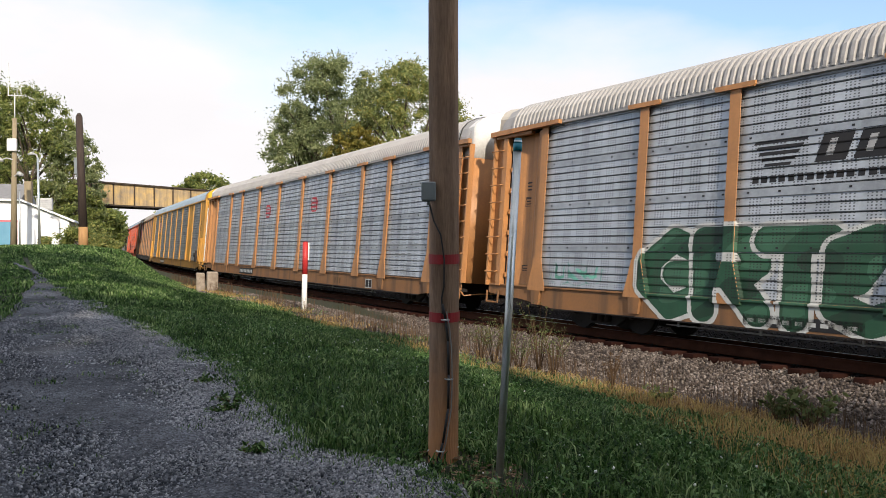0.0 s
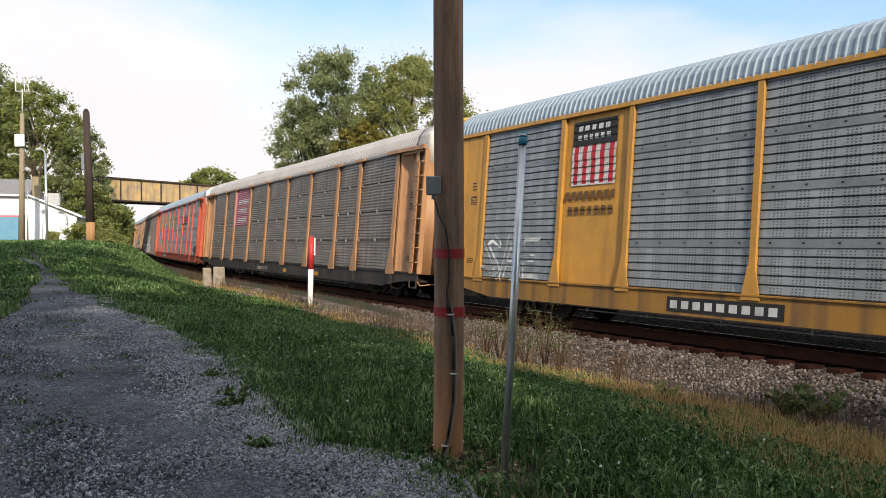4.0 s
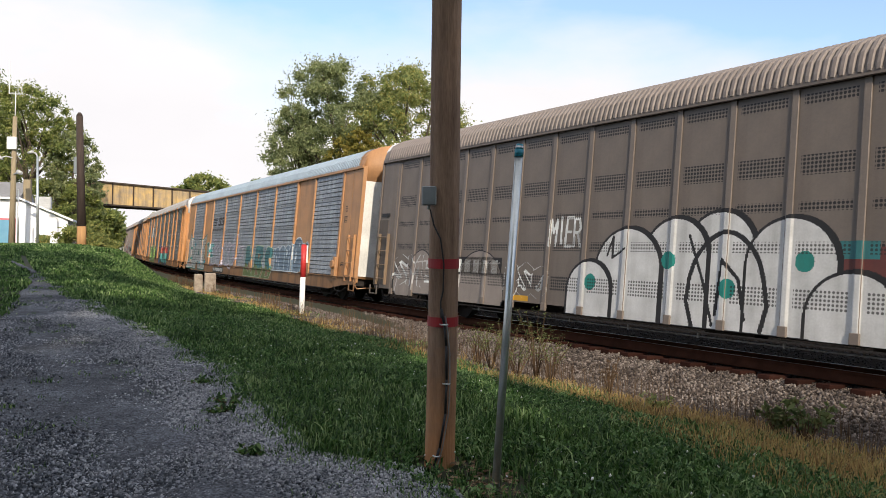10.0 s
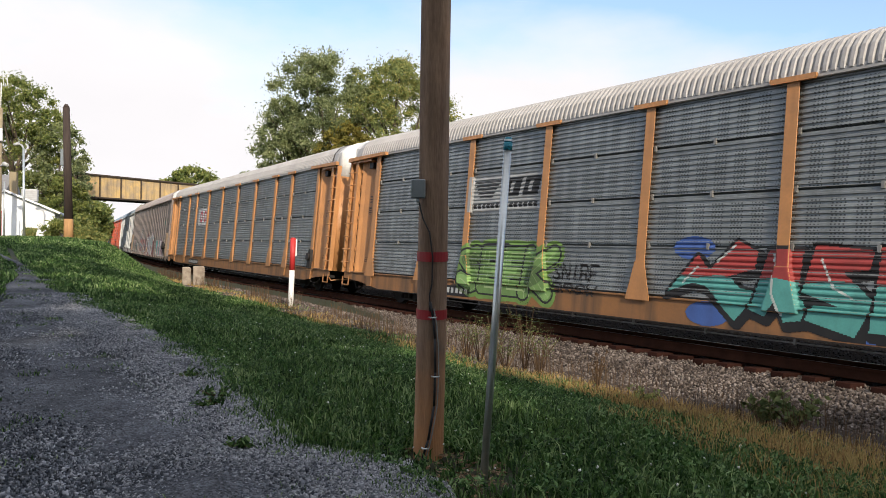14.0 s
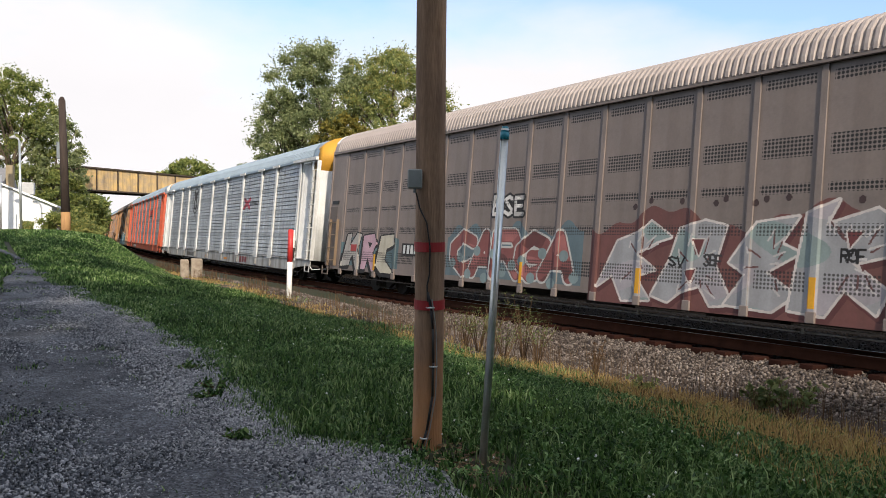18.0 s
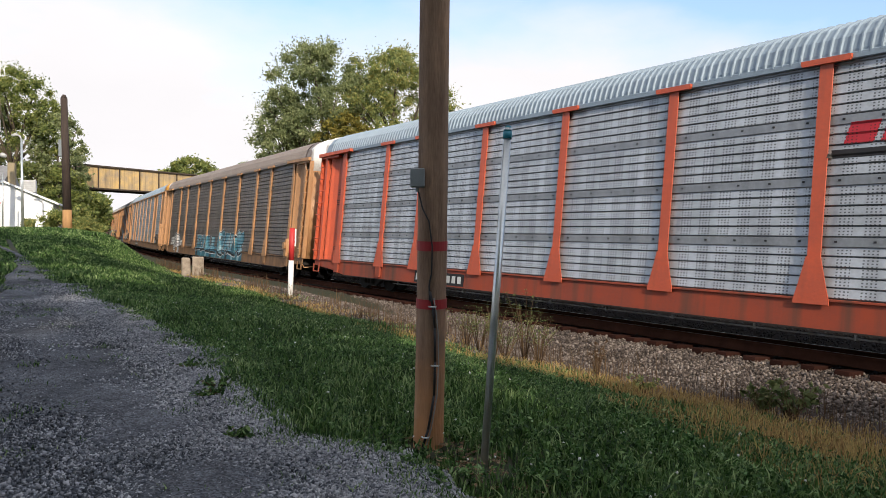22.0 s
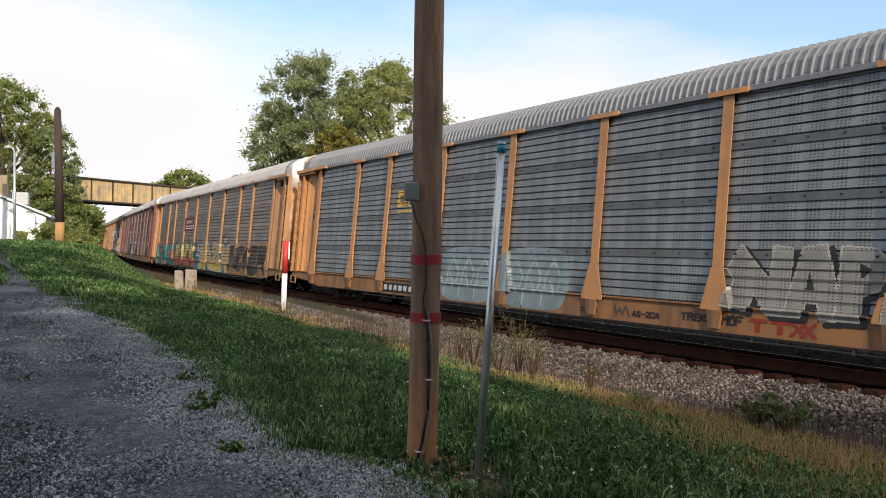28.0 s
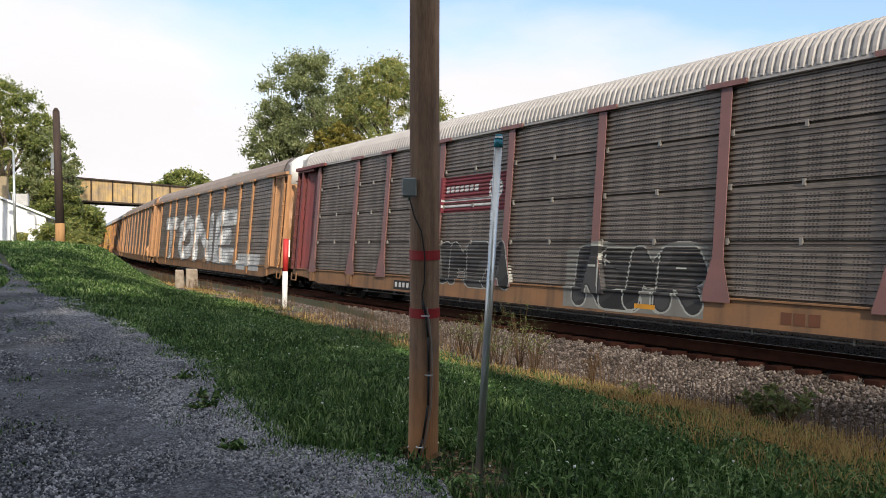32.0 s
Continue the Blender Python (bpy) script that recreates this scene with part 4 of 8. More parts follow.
# frame, screen, rib kind, roof, sill, end cap, solid bays, words for the label
CARS = (
    (ORANGE, GALV, 0, ROOF_W, ORANGE, (0.55, 0.50, 0.42), (), "orange-framed autorack car with galvanised screens and green graffiti"),
    (ORANGE, GALV, 0, ROOF_W, ORANGE, (0.80, 0.80, 0.78), (), "orange-framed autorack car with pale screens and small red signs"),
    (YELLOW, GALV_DARK, 0, ROOF_B, YELLOW, (0.72, 0.42, 0.03), (1, 7), "yellow-framed autorack car with solid yellow bays"),
    (TAN, (0.34, 0.305, 0.27), 1, ROOF_W, DARK_SILL, (0.66, 0.64, 0.6), (), "weathered brown autorack car with a faded red sign"),
    (RED_ORANGE, GALV, 0, ROOF_B, RED_ORANGE, (0.80, 0.80, 0.78), (), "bright orange-framed autorack car with galvanised screens"),
    (TAUPE, TAUPE, 2, ROOF_T, TAUPE, (0.78, 0.78, 0.76), (), "taupe enclosed autorack car with white bubble graffiti"),
    (TAN, (0.36, 0.395, 0.43), 0, ROOF_B, TAN, TAN, (1, 7), "tan autorack car with solid bays and pale graffiti"),
    (ORANGE, GALV_DARK, 1, ROOF_W, ORANGE, (0.80, 0.80, 0.78), (), "orange-framed autorack car with red and cyan graffiti"),
    (ORANGE, GALV_DARK, 1, ROOF_W, ORANGE, (0.80, 0.80, 0.78), (), "orange-framed autorack car with a white sign"),
    (TAUPE_PALE, TAUPE_PALE, 2, ROOF_P, TAUPE_PALE, (0.75, 0.74, 0.72), (), "taupe enclosed autorack car with red and white graffiti"),
    (WHITE_C, GALV, 0, ROOF_B, WHITE_C, (0.62, 0.32, 0.03), (), "white-framed autorack car with galvanised screens"),
    (RED_ORANGE, GALV, 0, ROOF_B, RED_ORANGE, (0.80, 0.78, 0.75), (), "bright orange-framed autorack car with pale screens"),
    (TAN, (0.175, 0.155, 0.14), 0, ROOF_T, TAN, (0.80, 0.80, 0.78), (), "weathered brown autorack car with cyan graffiti"),
    (TAN, GALV, 0, ROOF_B, TAN, YELLOW, (1, 7), "tan-orange autorack car with solid bays"),
    (ORANGE, (0.25, 0.27, 0.275), 0, ROOF_G, ORANGE, (0.55, 0.42, 0.25), (), "orange-framed autorack car with grey screens and white graffiti"),
    (TAN, RUSTY, 0, ROOF_W, TAN, (0.80, 0.80, 0.78), (), "weathered brown autorack car covered in colourful graffiti"),
    (MAROON, RUSTY, 1, ROOF_W, TAN, (0.80, 0.80, 0.78), (), "maroon-framed autorack car with brown screens"),
    (TAN, RUSTY, 0, ROOF_T, TAN, (0.80, 0.80, 0.78), (), "weathered autorack car with tall white graffiti"),
    (TAN, RUSTY, 0, ROOF_T, TAN, TAN, (), "tan-framed autorack car with brown screens"),
    (ORANGE, RUSTY, 0, ROOF_W, ORANGE, (0.8, 0.8, 0.78), (), "orange-framed autorack car with weathered screens"),
    (YELLOW, GALV_DARK, 0, ROOF_B, YELLOW, YELLOW, (1, 7), "yellow autorack car with grey screens"),
    (ORANGE, GALV_DARK, 0, ROOF_W, ORANGE, (0.8, 0.8, 0.78), (), "orange-framed autorack car with grey screens"),
    (TAN, RUSTY, 0, ROOF_T, TAN, TAN, (), "tan-framed autorack car with brown screens"),
    (ORANGE, GALV_DARK, 0, ROOF_W, ORANGE, (0.8, 0.8, 0.78), (), "orange-framed autorack car with grey screens"),
)


def build_car(i, spec):
    frame_c, screen_c, kind, roof_c, sill_c, cap_c, solid, label = spec
    car = thing("autorack_car", label, "railroad car", "cars of the freight train")
    closed = kind == 2
    mf = paint("rack paint", frame_c, i, 0.5)
    ms = banded_paint("enclosed side paint", screen_c, i) if closed else screen_paint("screen metal", screen_c, i, [v * 0.55 for v in screen_c], 0.75, {0: 0.85, 1: 0.8, 4: 0.6, 11: 0.6, 12: 0.9, 14: 0.6, 15: 1.3}.get(i, 0.8))
    mr = mat("roof metal", roof_c, 0.6, 0.12, second=[v * 0.7 for v in roof_c], scale=1.1, amount=0.6, seed=i)
    # screen colour darkened to paint the shade down in its grooves
    mg = mat("groove with painted shade", [v * (0.5 if screen_c[0] > screen_c[2] else 0.2) for v in screen_c], 0.8, seed=i)
    mi = paint("sill paint", [v * 0.56 for v in sill_c], i + 0.5, 0.65, 0.8)
    mc = paint("end cap paint", cap_c, i + 0.7, 0.6, 0.12)
    md = paint("end door paint", (0.66, 0.66, 0.63), i + 0.3, 0.5, 0.2) if solid else mf
    fit_out("underframe", ("underframe",), make_underframe, M_STEEL_DARK, car)
    fit_out("deck", ("deck",), make_decks, M_STEEL_DARK, car)
    mp = paint("post paint", [v * 1.12 for v in frame_c], i + 0.2, 0.5, 0.2) if closed else mf
    if i == 16:
        mp = paint("post paint", (0.20, 0.10, 0.095), i + 0.2, 0.5, 0.3)
    ml = paint("ladder paint", (0.20, 0.14, 0.09), i + 0.4, 0.5, 0.2) if closed else mf
    style = "thin" if closed else "slim" if solid else "flared"
    posts = tuple(CLOSED_STEP * k for k in range(-11, 12)) if closed else POSTS
    tip = END if style == "flared" else PLAIN_END
    half = 14.5 if style == "flared" else 14.6
    ribs = 1 if roof_c in (ROOF_W, ROOF_T, ROOF_P) else 0
    fit_out("roof", ("roof", half, ribs), make_roof(half, ribs), mr, car, label="corrugated metal roof")
    for turn in (Matrix(), TURN):
        fit_out("roof_hood", ("roof_hood",), make_roof_hood, mf if solid else mr, car, turn)
        fit_out("roof_edge", ("roof_edge",), make_roof_edge, mf if solid or closed else mr, car, turn)
        if not closed:
            fit_out("sill", ("sill",), make_sill, mi, car, turn)
            fit_out("sill_cap", ("sill_cap",), make_sill_cap, mi, car, turn)
        fit_out("sill_flange", ("sill_flange",), make_sill_flange, M_STEEL_DARK, car, turn)
        fit_out("brake_pipe", ("brake_pipe",), make_brake_pipe, M_CLIP, car, turn)
        for x in posts:
            post = fit_out("post", ("post", style), make_post(style), mp, car, turn @ pose(x, 0, 0))
            if style == "flared" and turn is not TURN:
                if abs(x) < 13:
                    fit_out("cap_plate", ("cap_plate",), make_post_cap, mp, post)
                fit_out("gusset", ("gusset",), make_post_foot, mp, post)
                if abs(x) > 9 or i in (10, 14):
                    fit_out("sill_bracket", ("sill_bracket",), make_sill_bracket, mi, post)
        for k, (a, b) in enumerate(zip(posts, posts[1:])):
            full = k in solid
            w = round(b - a, 3)
            kk = 3 if closed else 2 if full else kind
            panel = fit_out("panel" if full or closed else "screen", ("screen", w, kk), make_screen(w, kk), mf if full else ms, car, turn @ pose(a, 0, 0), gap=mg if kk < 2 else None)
            if kind == 0 and not full and turn is not TURN:
                tagged(fit_out("bolts", ("bolts", w), make_bolts(w), M_BLACK, panel, label="small dark bolts"), kind="stuff")
            if kind == 1 and turn is not TURN:
                for row in (1, 2, 3):
                    for cx in (0.13, w / 2, w - 0.13):
                        fit_out("clip", ("clip",), make_clip, M_CLIP, panel, pose(cx, 0, SCREEN_Z0 + SHEET * row))
        for flip in (1, -1):
            flat = 2 if closed else 1 if solid else 0
            fit_out("end_panel", ("end_panel", flip, flat), lambda f=flip, q=flat: mirrored(make_end_panel(q)(), f), mf, car, turn)
            fit_out("step", ("step", flip), lambda f=flip: mirrored(make_step(), f), mi, car, turn)
            if flat == 0:
                fit_out("eave_beam", ("eave_beam", flip), lambda f=flip: mirrored(make_eave_beam(), f), mf, car, turn)
                ladder = fit_out("ladder", ("ladder_bay", flip), lambda f=flip: mirrored(make_ladder_bay(), f), mf, car, turn)
                if turn is not TURN:
                    for k in range(8):
                        fit_out("rung", ("rung", flip), lambda f=flip: mirrored(make_rung(), f), mf, ladder, pose(0, 0, 1.22 + 0.455 * k))
                    gap = fit_out("gap_strip", ("gap_strip", flip), lambda f=flip: mirrored(make_gap_strip(), f), M_BLACK, car, label="dark slot beside the ladder")
                    for k in range(7):
                        fit_out("lug", ("lug", flip), lambda f=flip: mirrored(make_lug(), f), mf, gap, pose(0, 0, 1.15 + 0.55 * k))
                    if i in (7, 8, 13, 15):
                        fit_out("vent", ("vent", flip), lambda f=flip: mirrored(make_vent(), f), M_BLACK, car, label="square black vent")
            else:
                fit_out("end_channel", ("end_channel", flip), lambda f=flip: mirrored(make_end_channel(), f), mf, car, turn)
                fit_out("ladder", ("ladder", flip), lambda f=flip: mirrored(make_ladder(2.45)(), f), ml, car, turn)
            if closed:
                fit_out("door_recess", ("door_recess", flip), lambda f=flip: mirrored(make_door_recess(), f), mi, car, turn)
                fit_out("slot", ("slot", flip), lambda f=flip: mirrored(make_slot(), f), M_BLACK, car, turn, "black vent slot")
            if not closed and turn is not TURN:
                tagged(fit_out("notice", ("notice",), make_placard, M_BLACK, car, pose(13.86 * flip if flat == 0 else 13.6 * flip, -1.335 if flat == 0 else -1.505, 0), "small black stencilled notices"), kind="stuff")
        if i % 2 == 0 or solid:
            fit_out("hand_brake", ("hand_brake",), make_hand_brake, M_STEEL_DARK if i % 3 else mf, car, turn)
        fit_out("end_door", ("end_door", tip), make_end(0.86, 4.42, tip), mf, car, turn)
        fit_out("end_cap", ("end_cap", tip), make_end(4.42, None, tip), mc, car, turn)
        if solid:
            for y0, y1 in ((-1.42, -0.85), (-0.80, 0.0), (0.02, 0.80), (0.85, 1.42)):
                fit_out("door_leaf", ("door_leaf", y0), make_door_leaf(tip, y0, y1), md, car, turn, "pale grey steel door leaf")
        else:
            for z in (2.1, 3.75):
                fit_out("door_slot", ("door_slot",), make_door_slot, M_BLACK, car, turn @ pose(0, -0.3, z))
        fit_out("coupler", ("coupler",), make_coupler, M_STEEL_DARK, car, turn)
        fit_out("cut_lever", ("cut_lever",), make_cut_lever, mf, car, turn)
        fit_out("air_hose", ("air_hose",), make_air_hose, M_STEEL_DARK, car, turn)
        fit_out("grab_pipe", ("grab_pipe",), make_grab_pipe, M_STEEL_DARK, car, turn)
        truck = fit_out("truck", ("bolster",), make_bolster, M_STEEL_DARK, car, turn @ pose(TRUCK_X, 0, 0))
        for t2 in (Matrix(), TURN):
            fit_out("side_frame", ("side_frame",), make_side_frame, M_STEEL_DARK, truck, t2)
        for x in (-0.88, 0.88):
            wheel = fit_out("wheelset", ("wheelset",), make_wheelset, M_STEEL_DARK, truck, pose(x, 0, 0.42))
            WHEELS.append((i, wheel, x, -1 if turn is TURN else 1))
    if closed:
        for k in range(8):
            bm = bmesh.new()
            box(bm, 13.73, 13.87, -1.545, -1.536, 0.66 + 0.2 * k, 0.86 + 0.2 * k)
            part("marker_band", bm, M_WHITE if k % 2 else M_RED, car)
        bm = bmesh.new()
        box(bm, 12.3, 13.5, -1.68, -1.47, 1.32, 1.48, 0.02)
        box(bm, 12.27, 12.55, -1.64, -1.47, 1.2, 1.75, 0.02)
        rod(bm, (13.3, -1.70, 1.45), (13.3, -1.5, 1.45), 0.22, 14)
        part("brake_gear", bm, M_STEEL_DARK, car, "black brake gear box with a round housing")
    if i < 20 and not (solid or closed and i == 9):
        words = bpy.data.curves.new("lettering", "FONT")
        words.body, words.size, words.extrude, words.align_x = "EXCESS HEIGHT CAR", 0.17, 0.002, "CENTER"
        words.materials.append(M_BLACK)
        t = new("lettering", words)
        t.parent = car
        t.matrix_basis = pose(tip + 0.21, 0, 5.0, 90, 0, 90)
        t["label"] = "black stencilled words"
    return car


def mirrored(bm, f):
    if f < 0:
        bmesh.ops.transform(bm, matrix=Matrix.Diagonal((-1, 1, 1, 1)), verts=bm.verts)
        bmesh.ops.reverse_faces(bm, faces=bm.faces)
    return bm


WHEELS, TRUCK_X = [], 11.36
TRAIN = [build_car(i, spec) for i, spec in enumerate(CARS)]


# ---- signs and graffiti on the cars ----
STROKES = {
    "A": "00 26 40|12 32", "B": "00 06 36 44 33 03|33 42 30 00", "C": "45 26 04 02 20 41", "D": "00 06 25 43 31 20 00", "E": "46 06 00 40|03 33", "F": "46 06 00|03 33", "H": "00 06|40 46|03 43", "1": "05 26 20|00 40", "9": "43 23 04 05 26 45 41 20", "G": "45 26 04 02 20 41 43 23",
    "I": "20 26", "J": "36 31 10 01", "K": "00 06|46 03 40", "L": "06 00 40", "M": "00 06 23 46 40", "N": "00 06 40 46", "O": "13 25 36 45 41 20 01 05 26", "P": "00 06 36 44 33 03", "Q": "20 01 05 26 45 41 20|21 50",
    "R": "00 06 36 44 33 03|23 40", "S": "45 26 05 14 32 41 20 01", "T": "06 46|26 20", "U": "06 01 20 41 46", "V": "06 20 46", "W": "06 10 23 30 46", "X": "00 46|06 40", "2": "05 26 45 44 00 40", "0": "20 01 05 26 45 41 20", "-": "03 43", "Y": "06 23 46|23 20", "Z": "06 46 00 40", "*": "13 35|15 33|23 25",
}
SPRAY = {}


def punch(m, kind):
    """The rows of small holes in the sheets show through paint sprayed over them."""
    n, l = m.node_tree.nodes, m.node_tree.links
    b = n["Principled BSDF"]
    src = b.inputs["Base Color"].links[0].from_socket
    tc = n.new("ShaderNodeTexCoord")
    sep = n.new("ShaderNodeSeparateXYZ")
    l.new(tc.outputs["Object"], sep.inputs[0])

    def op(name, a, v, w=None):
        o = n.new("ShaderNodeMath")
        o.operation = name
        for k, u in enumerate((a, v, w)):
            if isinstance(u, (int, float)):
                o.inputs[k].default_value = u
            elif u is not None:
                l.new(u, o.inputs[k])
        return o.outputs[0]

    x, z = sep.outputs["X"], sep.outputs["Z"]
    if kind == 0:
        holes = op("MULTIPLY", op("LESS_THAN", op("PINGPONG", x, 0.035), 0.014), op("LESS_THAN", op("PINGPONG", z, 0.026), 0.010))
        holes = op("MULTIPLY", holes, op("LESS_THAN", op("PINGPONG", x, 0.215), 0.135))
        holes = op("MULTIPLY", holes, op("GREATER_THAN", z, SCREEN_Z0 + 0.02))
        strip = op("GREATER_THAN", op("MODULO", op("SUBTRACT", z, SCREEN_Z0), SHEET), STRIP - 0.02)
        holes = op("MULTIPLY", holes, op("SUBTRACT", 1.0, strip))
    else:
        dx, dz = op("PINGPONG", x, 0.036), op("PINGPONG", z, 0.036)
        holes = op("LESS_THAN", op("ADD", op("MULTIPLY", dx, dx), op("MULTIPLY", dz, dz)), 0.0006)
        rows = op("MAXIMUM", op("COMPARE", z, 1.16, 0.18), op("COMPARE", z, 2.045, 0.105))
        holes = op("MULTIPLY", holes, op("MAXIMUM", rows, op("COMPARE", z, 2.77, 0.09)))
        holes = op("MULTIPLY", holes, op("GREATER_THAN", op("PINGPONG", x, CLOSED_STEP / 2), 0.15))
    mx = n.new("ShaderNodeMixRGB")
    mx.inputs["Color2"].default_value = (0.016, 0.015, 0.015, 1)
    l.new(op("MULTIPLY", holes, 0.8), mx.inputs["Fac"])
    l.new(src, mx.inputs["Color1"])
    l.new(mx.outputs["Color"], b.inputs["Base Color"])
    return m


def spray(c, kind=1):
    key = tuple(round(v, 3) for v in c) + (kind,)
    if key not in SPRAY:
        m = mat("spray paint", key[:3], 0.6, second=[v * 0.6 for v in key[:3]], scale=2.5, amount=0.6, streak=0.25, streak_col=(0.05, 0.04, 0.035), seed=len(SPRAY) * 1.7)
        SPRAY[key] = punch(m, kind) if kind in (0, 2) else m
    return SPRAY[key]


def side_depth(x, z, spec):
    """How far out the near side stands, for arrays x and z in the car's frame."""
    kind, solid = spec[2], spec[6]
    if kind == 2:
        px = np.abs((x + CLOSED_STEP / 2) % CLOSED_STEP - CLOSED_STEP / 2)
        return np.where(np.abs(x) > 13.87, 1.50, np.where(px < 0.065, 1.494, 1.46))
    f = (z - SCREEN_Z0) % SHEET
    rib = np.where(f > STRIP, 0.034, 0.026 - 0.016 * ((f % LOUVRE) - 0.024) / (LOUVRE - 0.024)) if kind == 0 else np.where((z / 0.105) % 1 < 0.5, 0.028, 0.0)
    d = 1.46 + np.maximum(rib, 0.006)
    for p in POSTS:
        w = np.where(z < 1.60, 0.125 + 0.20 * np.clip((1.60 - z) / 0.74, 0, 1), 0.122) if not solid else np.where(z < 1.45, 0.075 + 0.14 * np.clip((1.45 - z) / 0.65, 0, 1), 0.072)
        d = np.where((np.abs(x - p) < w) & (z > 0.79), np.where(z < 1.60, 1.594, 1.577) if not solid else np.where(z < 1.45, 1.562, 1.547), d)
    d = np.where(np.abs(x) > 13.25, 1.50 if solid else 1.35, d)
    return np.where((z < 0.91) & (d < 1.57), np.where(z > 0.855, 1.572, 1.533), d)


def segment_distance(x, z, pts):
    best = np.full(x.shape, 99.0)
    for (ax, az), (bx, bz) in zip(pts, pts[1:]):
        dx, dz = bx - ax, bz - az
        t = np.clip(((x - ax) * dx + (z - az) * dz) / (dx * dx + dz * dz + 1e-9), 0, 1)
        best = np.minimum(best, np.hypot(x - ax - t * dx, z - az - t * dz))
    return best


SPOTS = (-16.0, -12.25, -9.35, -7.35, -4.45, -1.48, 1.48, 4.45, 7.35, 9.35, 12.25, 16.0)
SPOT_X = (-17.15, *POSTS, 17.15)


class Wall:
    """A patch of the near side of one car on which colours are laid down in turn, in a painter's own measure along and up the side."""

    def __init__(self, car, x0, x1, z0, z1, cell=0.03):
        self.car, self.colours = car, []
        cell *= 0.72
        nx, nz = max(2, int((x1 - x0) / cell)), max(2, int((z1 - z0) / (cell * 0.75)))
        self.xs, self.zs = np.linspace(x0, x1, nx + 1), np.linspace(z0, z1, nz + 1)
        cx, cz = (self.xs[:-1] + self.xs[1:]) / 2, (self.zs[:-1] + self.zs[1:]) / 2
        self.x, self.z = np.meshgrid(cx, cz)
        self.index = np.full(self.x.shape, -1)

    def lay(self, mask, colour):
        if colour is None:
            return
        if colour not in self.colours:
            self.colours.append(colour)
        self.index[mask] = self.colours.index(colour)

    def rect(self, x0, x1, z0, z1, colour, slant=0.0):
        u = self.x - slant * (self.z - z0)
        self.lay((u >= x0) & (u <= x1) & (self.z >= z0) & (self.z <= z1), colour)

    def ellipse(self, cx, cz, rx, rz, colour):
        self.lay(((self.x - cx) / rx) ** 2 + ((self.z - cz) / rz) ** 2 < 1, colour)

    def word(self, text, x0, x1, z0, z1, thick, fill, line=None, halo=None, fill2=None, split=0.5, wobble=0.12, seed=1, gap=0.12, edge=None):
        rng = random.Random(seed)
        n = len(text)
        x0, x1 = x0 + 0.7 * thick, x1 - 0.7 * thick
        w = (x1 - x0) / n
        fields = []
        for k, ch in enumerate(text):
            lx0, lx1 = x0 + k * w + gap * w, x0 + (k + 1) * w - gap * w
            zz0, zz1 = z0 + thick + wobble * (z1 - z0) * rng.random(), z1 - thick - wobble * (z1 - z0) * rng.random()
            lean = rng.uniform(-0.12, 0.25) * (z1 - z0)
            d = np.full(self.x.shape, 99.0)
            for stroke in STROKES.get(ch, "00 46").split("|"):
                pts = []
                for c in stroke.split():
                    fx, fz = int(c[0]) / 4, int(c[1]) / 6
                    pts.append((lx0 + fx * (lx1 - lx0) + lean * (fz - 0.5) * 0.4, zz0 + fz * (zz1 - zz0)))
                d = np.minimum(d, segment_distance(self.x, self.z, pts))
            fields.append(d)
        if halo:
            for d in fields:
                self.lay(d < thick + (0.145 if line == BK else 0.115) + 0.02 * np.sin(self.x * 7 + seed) * np.cos(self.z * 6), halo)
        for d in fields:
            if line:
                self.lay(d < thick + (edge or (0.105 if line == BK and halo else 0.055)), line)
            if fill:
                self.lay(d < thick, fill)
                # a second pass of thinner paint in loose patches
                blot = np.sin(self.x * 3.1 + seed + 1.3 * np.sin(self.z * 4.0)) + np.sin(self.z * 5.3 - 2.0 * self.x + seed)
                self.lay((d < thick * 0.8) & (blot > 0.55), tuple(min(1.0, v * 1.45 + 0.015) for v in fill))
                self.lay((d < thick) & (blot < -1.1), tuple(v * 0.55 for v in fill))
                if fill2:
                    cut = z0 + split * (z1 - z0) + 0.08 * np.sin(self.x * 5)
                    self.lay((d < thick) & (self.z < cut), fill2)
            else:
                self.lay(d < thick * 0.35, None)

    def line(self, pts, width, colour):
        self.lay(segment_distance(self.x, self.z, pts) < width, colour)

    def poly(self, pts, colour, edge=0.0, edge_colour=None):
        """A filled outline, with an edge round it."""
        inside = np.zeros(self.x.shape, dtype=bool)
        for (ax, az), (bx, bz) in zip(pts, list(pts[1:]) + [pts[0]]):
            cross = (az > self.z) != (bz > self.z)
            inside ^= cross & (self.x < (bx - ax) * (self.z - az) / (bz - az + 1e-9) + ax)
        if edge:
            self.lay(segment_distance(self.x, self.z, list(pts) + [pts[0]]) < edge, edge_colour)
        self.lay(inside, colour)

    def lobe(self, x0, x1, z0, top, fill, edge, edge_colour, taper=0.0):
        """A bubble letter's lobe: round head, sides falling straight or drawing in."""
        r = (x1 - x0) / 2
        cx = (x0 + x1) / 2
        for grow, c in ((edge, edge_colour), (0.0, fill)):
            head = segment_distance(self.x, self.z, [(cx, top - r), (cx, top - r - 0.01)]) < r + grow
            fall = np.clip((top - r - self.z) / max(top - r - z0, 0.1), 0, 1)
            body = (self.z < top - r) & (self.z > z0 - grow) & (np.abs(self.x - cx + 0.5 * taper * fall) < (r - 0.5 * taper * fall) + grow)
            self.lay(head | body, c)

